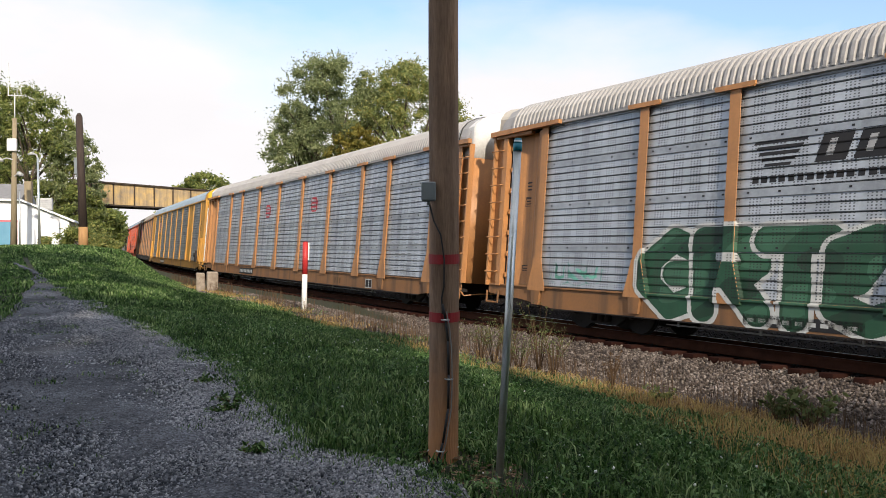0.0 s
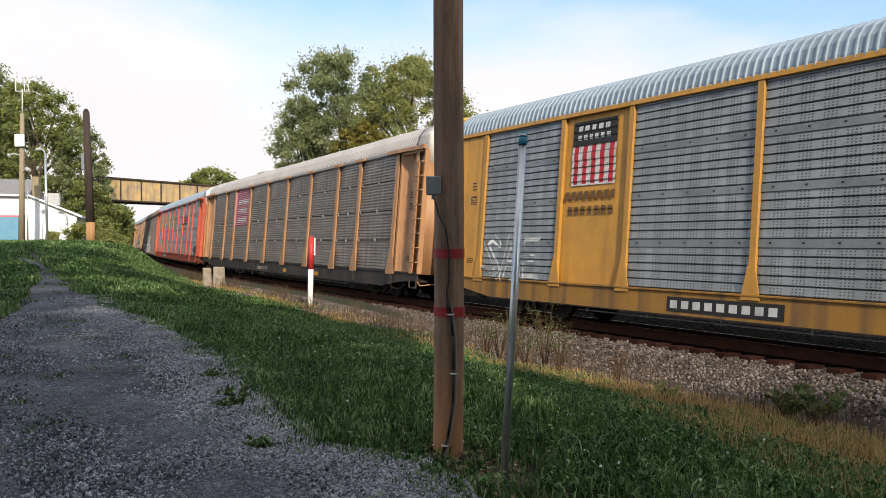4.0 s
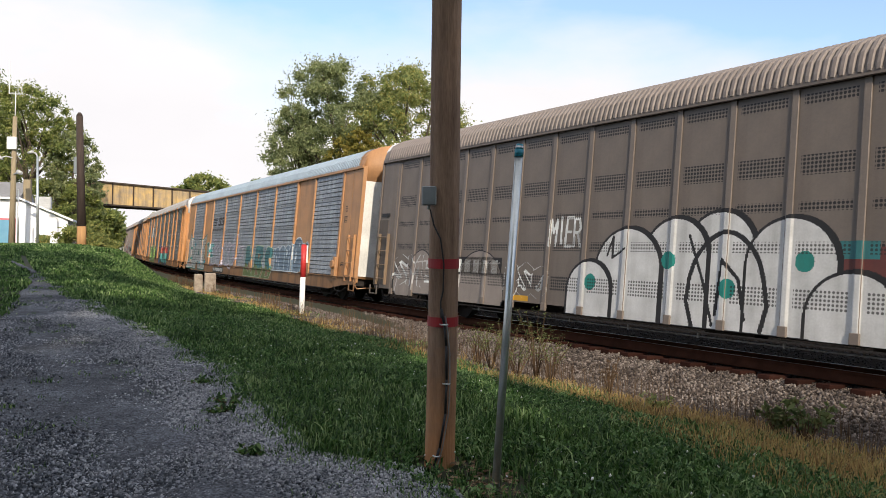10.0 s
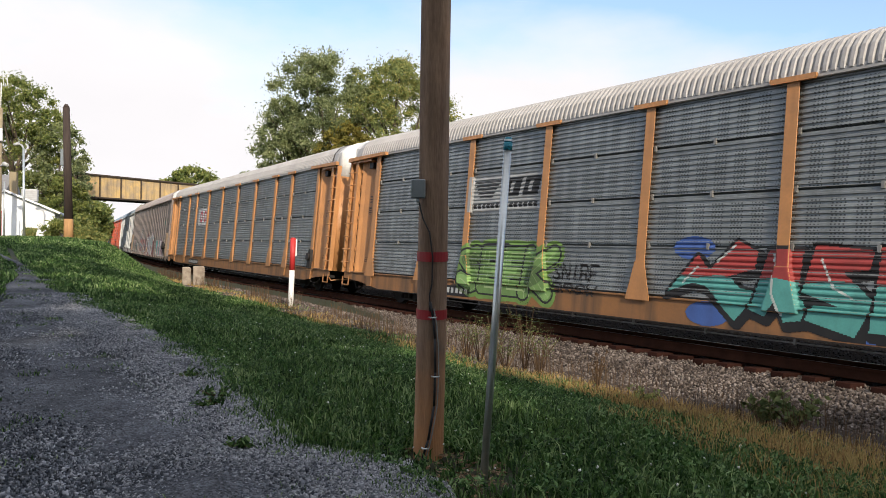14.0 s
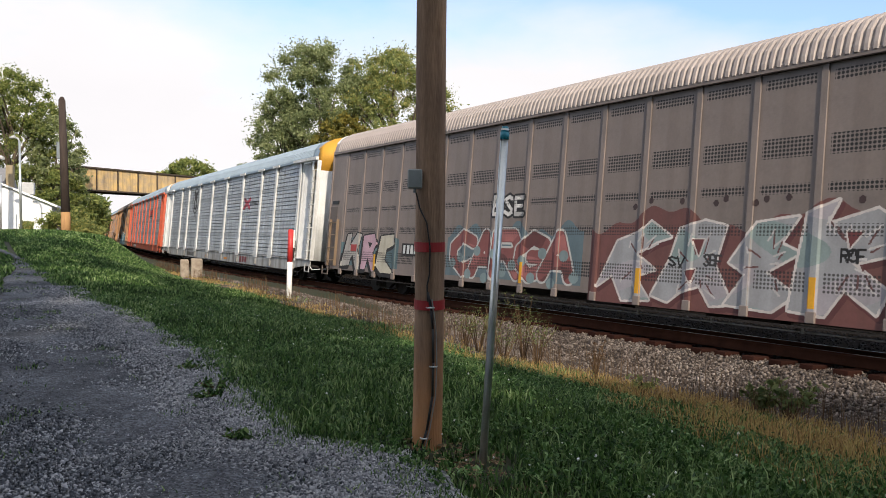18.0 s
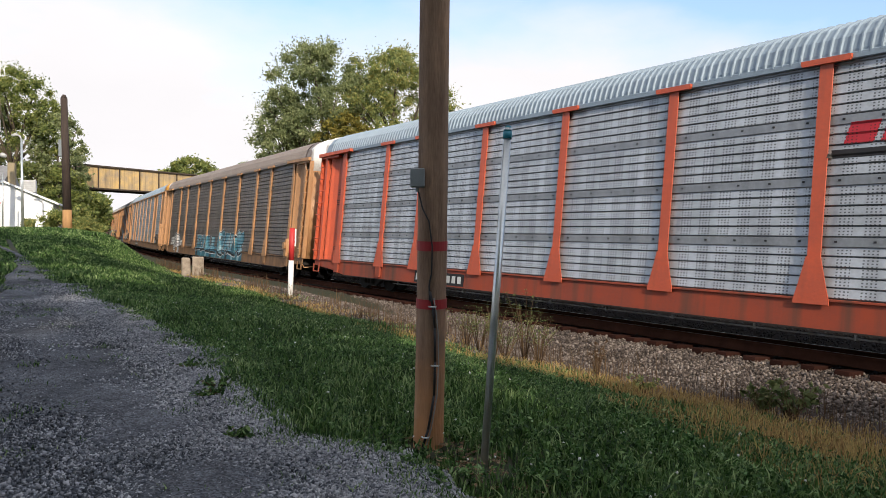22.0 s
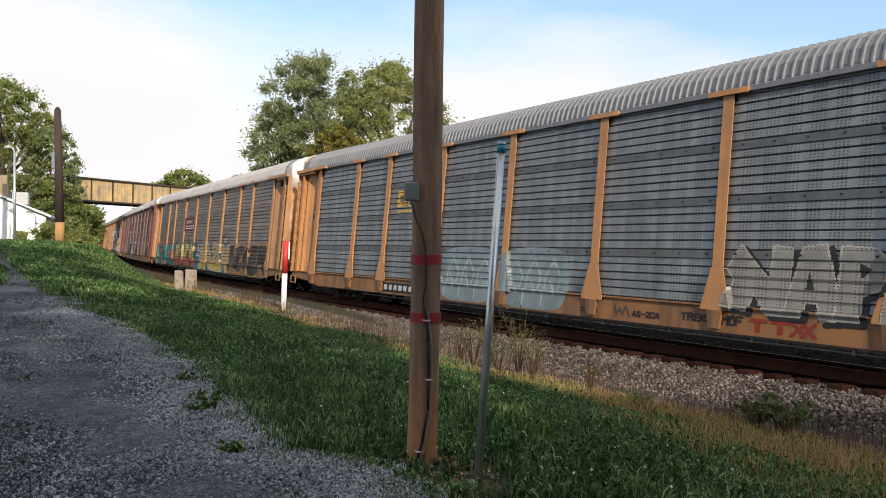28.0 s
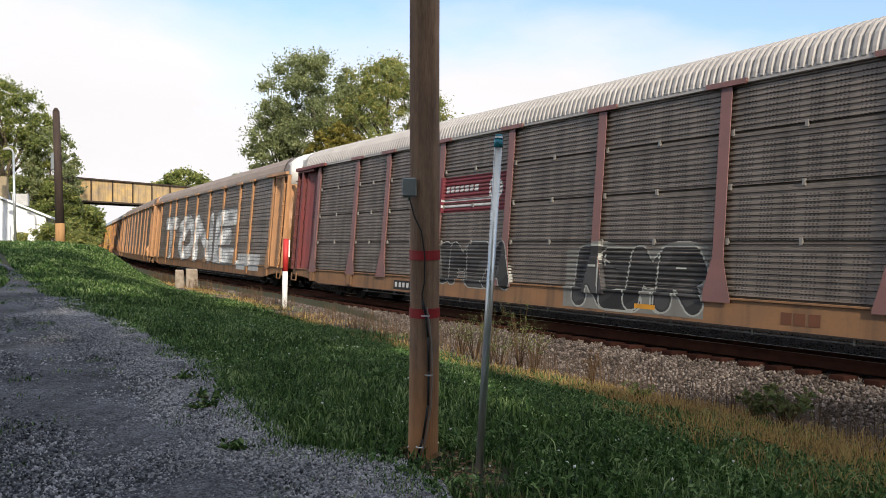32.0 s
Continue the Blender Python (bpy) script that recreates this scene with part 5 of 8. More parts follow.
    def outline(self, text, x0, x1, z0, z1, thick, line, width=0.03, seed=1, wobble=0.12):
        keep = self.index.copy()
        self.word(text, x0, x1, z0, z1, thick, line, wobble=wobble, seed=seed)
        full = self.index.copy()
        self.index = np.full(self.x.shape, -1)
        self.word(text, x0, x1, z0, z1, max(thick - width, 0.004), line, wobble=wobble, seed=seed)
        self.index = np.where(self.index >= 0, keep, full)

    def done(self, name="graffiti", label=""):
        spec = CARS[self.car]
        if spec[2] == 0:
            up = np.interp(self.z, (0.56, 1.03, 4.84), (0.40, 0.895, 4.88))
            f = (up - SCREEN_Z0) % SHEET
            gap = (up > SCREEN_Z0) & (f % LOUVRE < 0.028) & (f < STRIP)
            for p in SPOTS[1:-1]:
                gap &= np.abs(self.x - p) > 0.12
            # groove shade painted in: each colour turns darker along the grooves
            gap &= np.abs(self.x) < 12.3
            before = self.index.copy()
            for k, c in enumerate(list(self.colours)):
                self.lay(gap & (before == k), tuple(v * 0.45 for v in c))
        used = self.index >= 0
        if not used.any():
            return
        px = self.xs * CLOSED_STEP / 1.2 if spec[2] == 2 else np.interp(self.xs, SPOTS, SPOT_X)
        vx, vz = np.meshgrid(px, np.interp(self.zs, (0.56, 1.03, 4.84), (0.40, 0.895, 4.88)))
        vy = -(side_depth(vx, vz, spec) + 0.004)
        verts = np.stack([vx, vy, vz], -1).reshape(-1, 3)
        nx = len(self.xs)
        r, c = np.nonzero(used)
        a = r * nx + c
        faces = np.stack([a, a + 1, a + nx + 1, a + nx], 1)
        keep = np.unique(faces)
        remap = np.zeros(len(verts), dtype=np.int64)
        remap[keep] = np.arange(len(keep))
        me = mesh_from(name, verts[keep], remap[faces], [spray(k, spec[2]) for k in self.colours], self.index[r, c])
        tagged(part(name, me, (), TRAIN[self.car], label), kind="stuff")


WH, BK, TEAL = (0.58, 0.60, 0.59), (0.014, 0.014, 0.015), (0.03, 0.22, 0.19)
GREEN, LIME = (0.022, 0.085, 0.045), (0.17, 0.30, 0.09)
GREY_P = (0.30, 0.31, 0.32)
RED_S = (0.48, 0.02, 0.035)


def bars(wall, x0, x1, z0, z1, n, colour, fill=0.62):
    w = (x1 - x0) / n
    for k in range(n):
        wall.rect(x0 + k * w, x0 + (k + fill) * w, z0, z1, colour)


def plate(car, x0, x1, z0, z1, marks=9, back=BK, fore=WH):
    w = Wall(car, x0 - 0.05, x1 + 0.05, z0 - 0.03, z1 + 0.03, 0.025)
    w.rect(x0, x1, z0, z1, back)
    bars(w, x0 + 0.08, x1 - 0.04, z0 + 0.07, z1 - 0.06, marks, fore)
    w.done("number_panel", "black panel with white marks")


def striped_sign(car, x0, x1, z0, z1, back=None):
    w = Wall(car, x0 - 0.2, x1 + 0.2, z0 - 0.15, z1 + 0.15, 0.02)
    if back:
        w.rect(x0 - 0.15, x1 + 0.15, z0 - 0.1, z1 + 0.1, back)
    h = z1 - z0
    for k in range(5):
        zz = z1 - h * (0.06 + 0.13 * k)
        w.rect(x0 + 0.05 * k, x0 + (x1 - x0) * (0.42 - 0.03 * k), zz - h * 0.055, zz + h * 0.02, BK, 0.4)
    for k in range(2):
        xa = x0 + (x1 - x0) * (0.48 + 0.27 * k)
        w.rect(xa, xa + (x1 - x0) * 0.22, z0 + h * 0.36, z0 + h * 0.98, BK, 0.3)
        w.rect(xa + (x1 - x0) * 0.08, xa + (x1 - x0) * 0.13, z0 + h * 0.5, z0 + h * 0.85, back or (0.40, 0.41, 0.42), 0.3)
    bars(w, x0, x1, z0, z0 + h * 0.16, 14, BK, 0.7)
    w.done("railway_sign", "black striped railway sign")


# car 0: green letters edged in white
w = Wall(0, -12.2, -2.0, 0.56, 2.5, 0.025)
w.word("GRTO", -9.3, -4.15, 0.56, 2.36, 0.24, GREEN, WH, None, wobble=0.02, seed=3, gap=0.06, edge=0.085)
w.outline("USJ", -11.9, -10.2, 1.08, 1.62, 0.10, (0.12, 0.36, 0.28), 0.04, seed=4)
w.done(label="green bubble letters edged in white")
striped_sign(0, -7.0, -4.75, 3.08, 3.85)
plate(0, -7.02, -5.0, 0.60, 0.80)
# car 1: small red and white signs
for x in (-3.45, 2.42):
    w = Wall(1, x - 0.02, x + 0.8, 3.0, 4.05, 0.02)
    z = 3.32 if x < 0 else 3.36
    for a, b, c in ((0.0, 0.76, RED_S),):
        w.lay((np.abs(w.x - x - 0.38) + np.abs(w.z - z - 0.33) < 0.56) & (np.abs(w.x - x - 0.38) < 0.38) & (np.abs(w.z - z - 0.33) < 0.33), WH)
        w.lay((np.abs(w.x - x - 0.38) + np.abs(w.z - z - 0.33) < 0.52) & (np.abs(w.x - x - 0.38) < 0.345) & (np.abs(w.z - z - 0.33) < 0.30), RED_S)
    for k in range(3):
        bars(w, x + 0.14, x + 0.60, z + 0.10 + 0.17 * k, z + 0.20 + 0.17 * k, 5, WH, 0.7)
    w.done("railway_sign", "small red and white octagonal sign")
plate(1, -6.88, -4.6, 0.62, 0.90)
w = Wall(1, 5.5, 8.7, 0.56, 0.95, 0.02)
bars(w, 5.55, 6.2, 0.64, 0.84, 3, (0.12, 0.06, 0.02), 0.5)
w.rect(8.15, 8.64, 0.58, 0.88, WH)
w.rect(8.18, 8.40, 0.61, 0.85, BK)
w.rect(8.43, 8.61, 0.61, 0.85, BK)
w.done("sill_lettering", "dark stencilled marks")
# car 2: shield on a solid bay
w = Wall(2, -12.3, -3.5, 0.6, 4.75, 0.03)
w.rect(-9.05, -7.75, 4.15, 4.70, BK)
bars(w, -8.9, -7.9, 4.28, 4.40, 6, WH)
bars(w, -8.9, -7.9, 4.48, 4.60, 5, WH)
w.rect(-9.05, -7.75, 3.25, 4.15, WH)
for k in range(5):
    w.rect(-9.0 + 0.26 * k, -8.87 + 0.26 * k, 3.27, 4.15, RED_S)
bars(w, -9.2, -7.65, 2.92, 3.12, 8, (0.14, 0.07, 0.02), 0.6)
bars(w, -9.1, -7.7, 2.58, 2.78, 7, (0.14, 0.07, 0.02), 0.6)
w.outline("SAE", -12.2, -9.9, 0.9, 2.3, 0.10, WH, 0.05, seed=6)
w.done("side_markings", "shield sign with red and white stripes")
plate(2, -6.2, -3.8, 0.62, 0.90)
# car 3: faded red sign
w = Wall(3, -7.3, -4.4, 2.8, 4.85, 0.025)
w.rect(-7.24, -4.55, 2.86, 4.80, (0.46, 0.17, 0.21))
for z, n in ((4.02, 8), (3.55, 7), (3.05, 7)):
    bars(w, -6.85, -6.85 + n * 0.235, z, z + 0.24, n, WH, 0.72)
w.done("railway_sign", "faded red sign with white marks")
w = Wall(3, -3.0, 9.0, 0.57, 0.95, 0.03)
for x in (-2.2, 1.6, 5.5):
    w.rect(x, x + 0.5, 0.64, 0.78, (0.55, 0.27, 0.03))
bars(w, -6.0 + 3.6, -0.6, 0.66, 0.8, 8, GREY_P, 0.5)
w.done("sill_lettering", "small orange and grey marks")
# cars 4 and 11: slanted red and black sign
for c in (4, 11):
    w = Wall(c, 4.4, 7.2, 3.1, 4.0, 0.025)
    for k in range(4):
        w.rect(4.75 + 0.55 * k, 5.2 + 0.55 * k, 3.50, 3.84, RED_S, 0.3)
    w.rect(4.55, 6.95, 3.28, 3.42, BK, 0.3)
    w.done("railway_sign", "slanted red and black sign")
    plate(c, -7.3, -4.9, 0.60, 0.92)
# car 5: white bubble letters
w = Wall(5, -13.3, 12.0, 0.62, 2.85, 0.028)
w.rect(0.9, 1.9, 1.55, 2.15, (0.12, 0.035, 0.03))
w.rect(0.75, 1.5, 1.95, 2.25, (0.03, 0.17, 0.18))
PAINT_W = (0.60, 0.61, 0.61)
for x0, x1, top, taper in ((-2.03, -0.62, 2.78, 0.0), (-3.05, -1.6, 2.68, 0.0), (-4.40, -2.68, 2.50, 0.0), (-5.25, -3.98, 1.80, 0.0), (-0.75, 0.86, 2.62, 0.42), (0.38, 1.85, 1.72, 0.0)):
    w.lobe(x0 + 0.05, x1 + 0.09, 0.64, top + 0.06, BK, 0.02, BK, taper)
    w.lobe(x0, x1, 0.64, top, PAINT_W, 0.055, BK, taper)
arch = [(-1.95 + 1.55 * k / 16, 1.55 + 0.86 * math.sin(math.pi * k / 16) ** 0.6) for k in range(17)]
w.line([(-1.85, 0.66), (-2.0, 1.1)] + arch + [(-0.32, 1.1), (-0.42, 0.68)], 0.045, BK)
w.line([(-1.35, 0.9), (-1.25, 1.9), (-0.9, 1.55), (-0.75, 0.85)], 0.035, BK)
w.line([(-2.0, 2.35), (-1.65, 1.5), (-1.4, 0.7)], 0.03, BK)
for x, z in ((-4.56, 1.36), (-2.47, 1.87), (-1.12, 1.38), (0.32, 1.90)):
    w.ellipse(x, z, 0.17, 0.18, (0.015, 0.21, 0.18))
w.line([(-4.1, 1.95), (-3.95, 2.35), (-3.95, 1.9), (-3.6, 2.1), (-3.95, 1.9)], 0.025, BK)
for x0, x1, top in ((-13.1, -12.0, 1.6), (-12.1, -11.0, 2.0), (-11.0, -9.6, 1.95), (-9.7, -7.6, 2.0)):
    w.lobe(x0, x1, 0.72, top, (0.27, 0.235, 0.21), 0.03, BK)
    w.line([(x0 + 0.1, 0.75), (x0 + 0.25, top - 0.35), (x1 - 0.2, top - 0.3)], 0.02, (0.52, 0.50, 0.48))
w.outline("WMTMS", 7.1, 8.95, 1.0, 1.8, 0.06, WH, 0.03, seed=8)
w.outline("NN", 2.2, 5.0, 0.95, 1.75, 0.16, (0.32, 0.27, 0.2), 0.05, seed=9)
w.word("MTS", 10.2, 11.9, 0.95, 1.4, 0.05, (0.30, 0.07, 0.22), seed=10)
w.outline("SMB", -13.2, -10.6, 0.85, 1.95, 0.14, WH, 0.05, seed=11)
w.outline("BSO", -7.6, -5.9, 0.85, 1.75, 0.12, WH, 0.04, seed=12)
w.word("MIER", -6.0, -4.9, 2.1, 2.85, 0.035, WH, seed=13)
w.rect(9.6, 10.1, 1.55, 1.9, WH)
w.rect(9.64, 9.85, 1.59, 1.86, BK)
w.rect(9.88, 10.06, 1.70, 1.86, BK)
w.done(label="white bubble letters with black outlines")
plate(5, -9.8, -7.7, 1.36, 1.84, 5)
w = Wall(5, -11.0, 12.0, 0.62, 1.0, 0.03)
for x in (-10.6, -7.2, 2.0, 3.2, 10.3, 11.4):
    w.rect(x, x + 0.6, 0.80, 0.93, (0.62, 0.33, 0.02))
w.done("reflectors", "small orange reflectors")
# car 6
w = Wall(6, -13.4, 9.2, 0.6, 2.95, 0.03)
TEAL_D, SILVER = (0.02, 0.13, 0.12), (0.33, 0.345, 0.34)
for pts in (((-13.25, 0.72), (-12.95, 1.35), (-13.3, 1.9), (-12.75, 2.85), (-12.3, 2.55), (-11.75, 2.45), (-11.35, 1.95), (-11.75, 1.75), (-11.2, 1.3), (-11.5, 0.75)),
            ((-11.3, 0.72), (-10.8, 1.5), (-10.55, 2.4), (-9.95, 2.45), (-9.7, 1.6), (-9.35, 0.72), (-9.9, 0.72), (-10.1, 1.15), (-10.55, 1.2), (-10.75, 0.72)),
            ((-9.4, 0.72), (-9.55, 2.3), (-8.5, 2.75), (-8.6, 2.3), (-9.05, 2.1), (-8.65, 1.8), (-8.75, 1.5), (-9.1, 1.5), (-8.35, 1.2), (-8.4, 0.72))):
    w.poly(pts, SILVER, 0.10, TEAL_D)
    w.line(list(pts) + [pts[0]], 0.03, WH)
for pts in (((-12.5, 2.05), (-11.95, 2.0), (-12.4, 1.75)), ((-12.6, 1.4), (-11.8, 1.35), (-12.5, 1.05)), ((-10.4, 1.9), (-10.1, 1.5), (-10.5, 1.5))):
    w.poly(pts, TEAL_D)
for x, z in ((-13.35, 1.55), (-13.1, 1.15), (-11.35, 2.2), (-9.5, 1.0), (-8.5, 1.1)):
    w.ellipse(x, z, 0.17, 0.13, (0.02, 0.26, 0.34))
w.word("THE", -8.25, -6.5, 1.38, 2.28, 0.085, (0.05, 0.30, 0.28), (0.45, 0.5, 0.5), seed=15, wobble=0.08, gap=0.08)
LILAC = (0.60, 0.57, 0.64)
for pts in (((-6.95, 1.0), (-6.7, 1.75), (-6.85, 2.35), (-6.2, 2.5), (-5.75, 2.2), (-6.3, 1.95), (-5.6, 1.7), (-5.9, 1.05), (-6.95, 1.0)),
            ((-5.9, 1.75), (-4.85, 2.5), (-4.3, 1.9), (-4.3, 1.1), (-4.9, 0.95), (-5.5, 1.4), (-5.9, 1.75)),
            ((-5.1, 1.9), (-4.7, 1.7), (-4.9, 1.35), (-5.1, 1.9)),
            ((-4.25, 1.0), (-4.1, 2.3), (-3.7, 2.35), (-3.7, 1.8), (-3.1, 2.3), (-2.7, 2.2), (-3.3, 1.6), (-2.9, 1.1), (-3.4, 1.05), (-3.75, 1.4), (-4.25, 1.0)),
            ((-2.9, 0.95), (-2.9, 2.1), (-1.9, 2.25), (-1.95, 1.95), (-2.4, 1.85), (-2.0, 1.6), (-2.4, 1.4), (-1.7, 1.5), (-2.36, 0.9), (-2.9, 0.95)),
            ((-1.75, 1.3), (-2.2, 2.4), (-1.9, 2.65), (-1.4, 2.7), (-1.05, 2.25), (-1.3, 2.0), (-0.3, 2.1), (-0.3, 1.5), (-0.8, 1.5), (-1.1, 1.9), (-1.3, 1.5), (-1.75, 1.3))):
    w.line(pts, 0.032, LILAC)
    w.line([(x + 0.07, z - 0.05) for x, z in pts], 0.014, (0.36, 0.30, 0.42))
CYAN_T, LIME_T, PALE_L = (0.05, 0.17, 0.18), (0.11, 0.16, 0.05), (0.36, 0.42, 0.31)
for k, pts in enumerate((((0.3, 0.6), (0.35, 2.1), (1.0, 2.15), (1.05, 1.6), (1.5, 2.1), (1.6, 1.5), (1.2, 1.1), (1.9, 0.62)),
                         ((1.75, 0.62), (2.05, 2.15), (3.2, 2.1), (3.3, 1.6), (3.0, 1.4), (3.4, 1.0), (3.1, 0.6)),
                         ((3.3, 0.6), (3.7, 1.1), (3.5, 1.7), (3.9, 2.1), (4.8, 2.0), (4.7, 1.6), (4.3, 1.5), (4.85, 1.0), (4.5, 0.6)))):
    w.poly(pts, CYAN_T)
    w.lay((w.index == w.colours.index(CYAN_T)) & (w.z < 1.15 + 0.12 * np.sin(4 * w.x)), LIME_T)
    w.line(list(pts) + [pts[0]], 0.024, PALE_L)
for pts in (((2.4, 1.75), (2.85, 1.7), (2.5, 1.45)), ((0.75, 1.0), (1.0, 1.35), (1.2, 0.8)), ((2.3, 0.7), (2.45, 1.1), (2.9, 0.75)), ((3.9, 0.7), (4.1, 1.1), (4.4, 0.75))):
    w.poly(pts, (0.20, 0.12, 0.07), 0.02, PALE_L)
BLUE_G, WLINE = (0.15, 0.215, 0.28), (0.58, 0.66, 0.70)
for x0, x1, top, taper in ((5.0, 5.72, 2.05, 0.0), (5.66, 6.42, 2.12, 0.0), (6.36, 7.02, 2.15, 0.0), (6.96, 7.55, 2.2, 0.0), (7.42, 8.55, 2.45, 0.2)):
    w.lobe(x0, x1, 1.04, top, BLUE_G, 0.04, WLINE, taper)
for x, z, r in ((4.98, 1.85, 0.14), (8.62, 2.05, 0.17), (8.95, 2.12, 0.15), (8.82, 1.84, 0.15)):
    w.ellipse(x, z, r + 0.035, r + 0.035, WLINE)
    w.ellipse(x, z, r, r, BLUE_G)
for pts in (((5.25, 1.7), (5.3, 1.4), (5.4, 1.45)), ((6.55, 1.95), (6.75, 1.9), (6.6, 1.65)), ((7.75, 2.0), (7.85, 1.6), (7.65, 1.35))):
    w.poly(pts, WLINE, 0.02, WLINE)
w.line([(8.1, 2.3), (8.1, 2.1)], 0.015, WLINE)
w.line([(8.0, 2.2), (8.2, 2.2)], 0.015, WLINE)
w.done(label="pale blue, white and green graffiti letters")
striped_sign(6, -7.2, -4.7, 3.0, 3.76)
plate(6, -6.1, -3.75, 0.60, 0.90)
# car 7
w = Wall(7, -7.6, 6.0, 0.58, 2.3, 0.028)
w.word("SEEK", -7.5, -3.95, 0.70, 2.02, 0.19, LIME, BK, (0.17, 0.30, 0.07), wobble=0.05, seed=20, gap=0.02, edge=0.05)
w.outline("SEEK", -7.5, -3.95, 0.70, 2.02, 0.09, (0.36, 0.48, 0.22), 0.018, seed=20, wobble=0.05)
w.outline("SNIRF", -4.05, -2.6, 1.2, 1.62, 0.03, BK, 0.03, seed=21)
w.outline("BRGW", -4.05, -2.6, 0.9, 1.2, 0.03, BK, 0.03, seed=22)
RED_T, TEAL_T = (0.40, 0.055, 0.05), (0.10, 0.36, 0.33)
for x, z in ((-0.3, 2.0), (0.1, 0.8), (3.2, 0.7), (4.5, 0.75)):
    w.ellipse(x, z, 0.45, 0.22, (0.06, 0.13, 0.40))
for pts in (((-0.85, 1.15), (-0.2, 1.88), (0.05, 1.6), (0.6, 2.15), (1.0, 1.95), (0.95, 1.65), (0.45, 1.5), (0.7, 1.3), (1.1, 1.25), (0.65, 0.72), (0.0, 1.3), (-0.3, 1.35)),
            ((0.9, 0.95), (1.2, 2.0), (1.8, 2.0), (1.75, 1.4), (1.95, 0.85), (1.55, 0.78), (1.4, 1.1), (1.2, 0.85)),
            ((1.8, 1.3), (2.0, 2.08), (2.9, 2.0), (2.85, 1.7), (2.45, 1.65), (2.95, 1.2), (2.7, 0.65), (1.9, 0.85), (2.0, 1.1), (2.4, 1.1)),
            ((2.9, 0.75), (3.0, 2.05), (4.1, 2.1), (4.05, 1.8), (3.5, 1.7), (4.0, 1.5), (3.5, 1.3), (4.3, 1.15), (4.1, 0.7)),
            ((4.1, 0.9), (4.3, 2.0), (5.4, 2.05), (5.6, 1.5), (5.1, 1.25), (5.5, 0.7), (5.0, 0.72), (4.7, 1.1), (4.5, 0.7))):
    w.poly([(x + 0.06, z - 0.07) for x, z in pts], BK, 0.09, BK)
    w.poly(pts, RED_T, 0.05, BK)
    w.lay((w.index == w.colours.index(RED_T)) & (w.z < 1.48 + 0.03 * np.sin(6 * w.x)), TEAL_T)
for pts in (((0.2, 1.75), (0.55, 2.05)), ((1.3, 1.9), (1.35, 1.2), (1.5, 0.9)), ((2.1, 1.85), (2.3, 1.4), (2.6, 1.25)), ((3.2, 1.9), (3.15, 1.2)), ((-0.5, 1.35), (-0.2, 1.65))):
    w.line(pts, 0.02, (0.55, 0.60, 0.58))
w.done(label="red and teal letters with green graffiti beside them")
striped_sign(7, -7.2, -4.7, 2.95, 3.7, (0.40, 0.41, 0.41))
plate(7, -8.3, -7.0, 0.62, 0.88, 6)
# car 8
w = Wall(8, -7.0, -4.0, 2.8, 4.0, 0.022)
w.rect(-6.85, -4.5, 2.92, 3.92, (0.62, 0.63, 0.62))
for a, b in ((-6.45, -5.75), (-5.6, -4.85)):
    w.lay((np.abs(np.hypot((w.x - (a + b) / 2) / 0.9, (w.z - 3.42)) - 0.27) < 0.075), (0.60, 0.03, 0.05))
w.done("railway_sign", "white sign with red marks")
plate(8, -8.1, -5.7, 0.60, 0.88)
# car 9
w = Wall(9, -13.3, 12.1, 0.62, 3.5, 0.024)
SLATE, CREAM = (0.11, 0.16, 0.185), (0.50, 0.47, 0.38)
w.lay((w.x > -13.2) & (w.x < -9.4) & (w.z < 1.85 + 0.12 * np.sin(3 * w.x)) & (w.z > 0.95), (0.09, 0.15, 0.17))
for pts, c in ((((-13.2, 0.9), (-12.8, 2.0), (-12.5, 2.02), (-12.6, 1.6), (-12.1, 2.05), (-11.8, 2.0), (-12.0, 1.5), (-11.75, 0.85), (-12.1, 0.8), (-12.35, 1.3), (-12.5, 1.2), (-12.6, 0.95)), (0.42, 0.40, 0.37)),
               (((-11.75, 0.85), (-11.65, 1.95), (-10.9, 2.02), (-10.7, 1.7), (-11.0, 1.4), (-10.7, 0.85), (-11.0, 0.8), (-11.3, 1.25), (-11.45, 0.85)), (0.50, 0.33, 0.39)),
               (((-10.75, 1.0), (-10.5, 1.95), (-9.7, 2.0), (-9.6, 1.7), (-10.1, 1.55), (-10.2, 1.2), (-9.6, 0.8), (-10.4, 0.78)), CREAM)):
    w.poly([(x - 0.05, z - 0.06) for x, z in pts], BK, 0.07, BK)
    w.poly(pts, c, 0.045, BK)
w.rect(-12.55, -12.1, 1.42, 1.66, (0.38, 0.05, 0.05), 0.1)
w.poly(((-11.35, 1.75), (-11.05, 1.72), (-11.2, 1.55)), BK)
w.lay((w.x > -6.8) & (w.x < -1.6) & (w.z > 0.9) & (w.z < 2.15 + 0.22 * np.sin(2.1 * w.x) * np.sin(5.3 * w.x)), SLATE)
w.word("CARGA", -6.6, -1.8, 0.85, 2.15, 0.16, (0.22, 0.075, 0.07), (0.52, 0.52, 0.50), None, wobble=0.06, seed=26, gap=0.02, edge=0.05)
w.word("BSE", -4.9, -3.6, 2.45, 3.05, 0.05, (0.45, 0.44, 0.43), BK, seed=29)
for k in range(14):
    w.ellipse(-6.5 + 0.36 * k, 1.25 + 0.35 * math.sin(2.7 * k), 0.15, 0.13, (0.20, 0.27, 0.28))
w.lay((w.x > -1.35) & (w.x < 5.4) & (w.z < 2.35 + 0.22 * np.sin(1.9 * w.x + 0.5) + 0.08 * np.sin(7 * w.x)), (0.15, 0.062, 0.056))
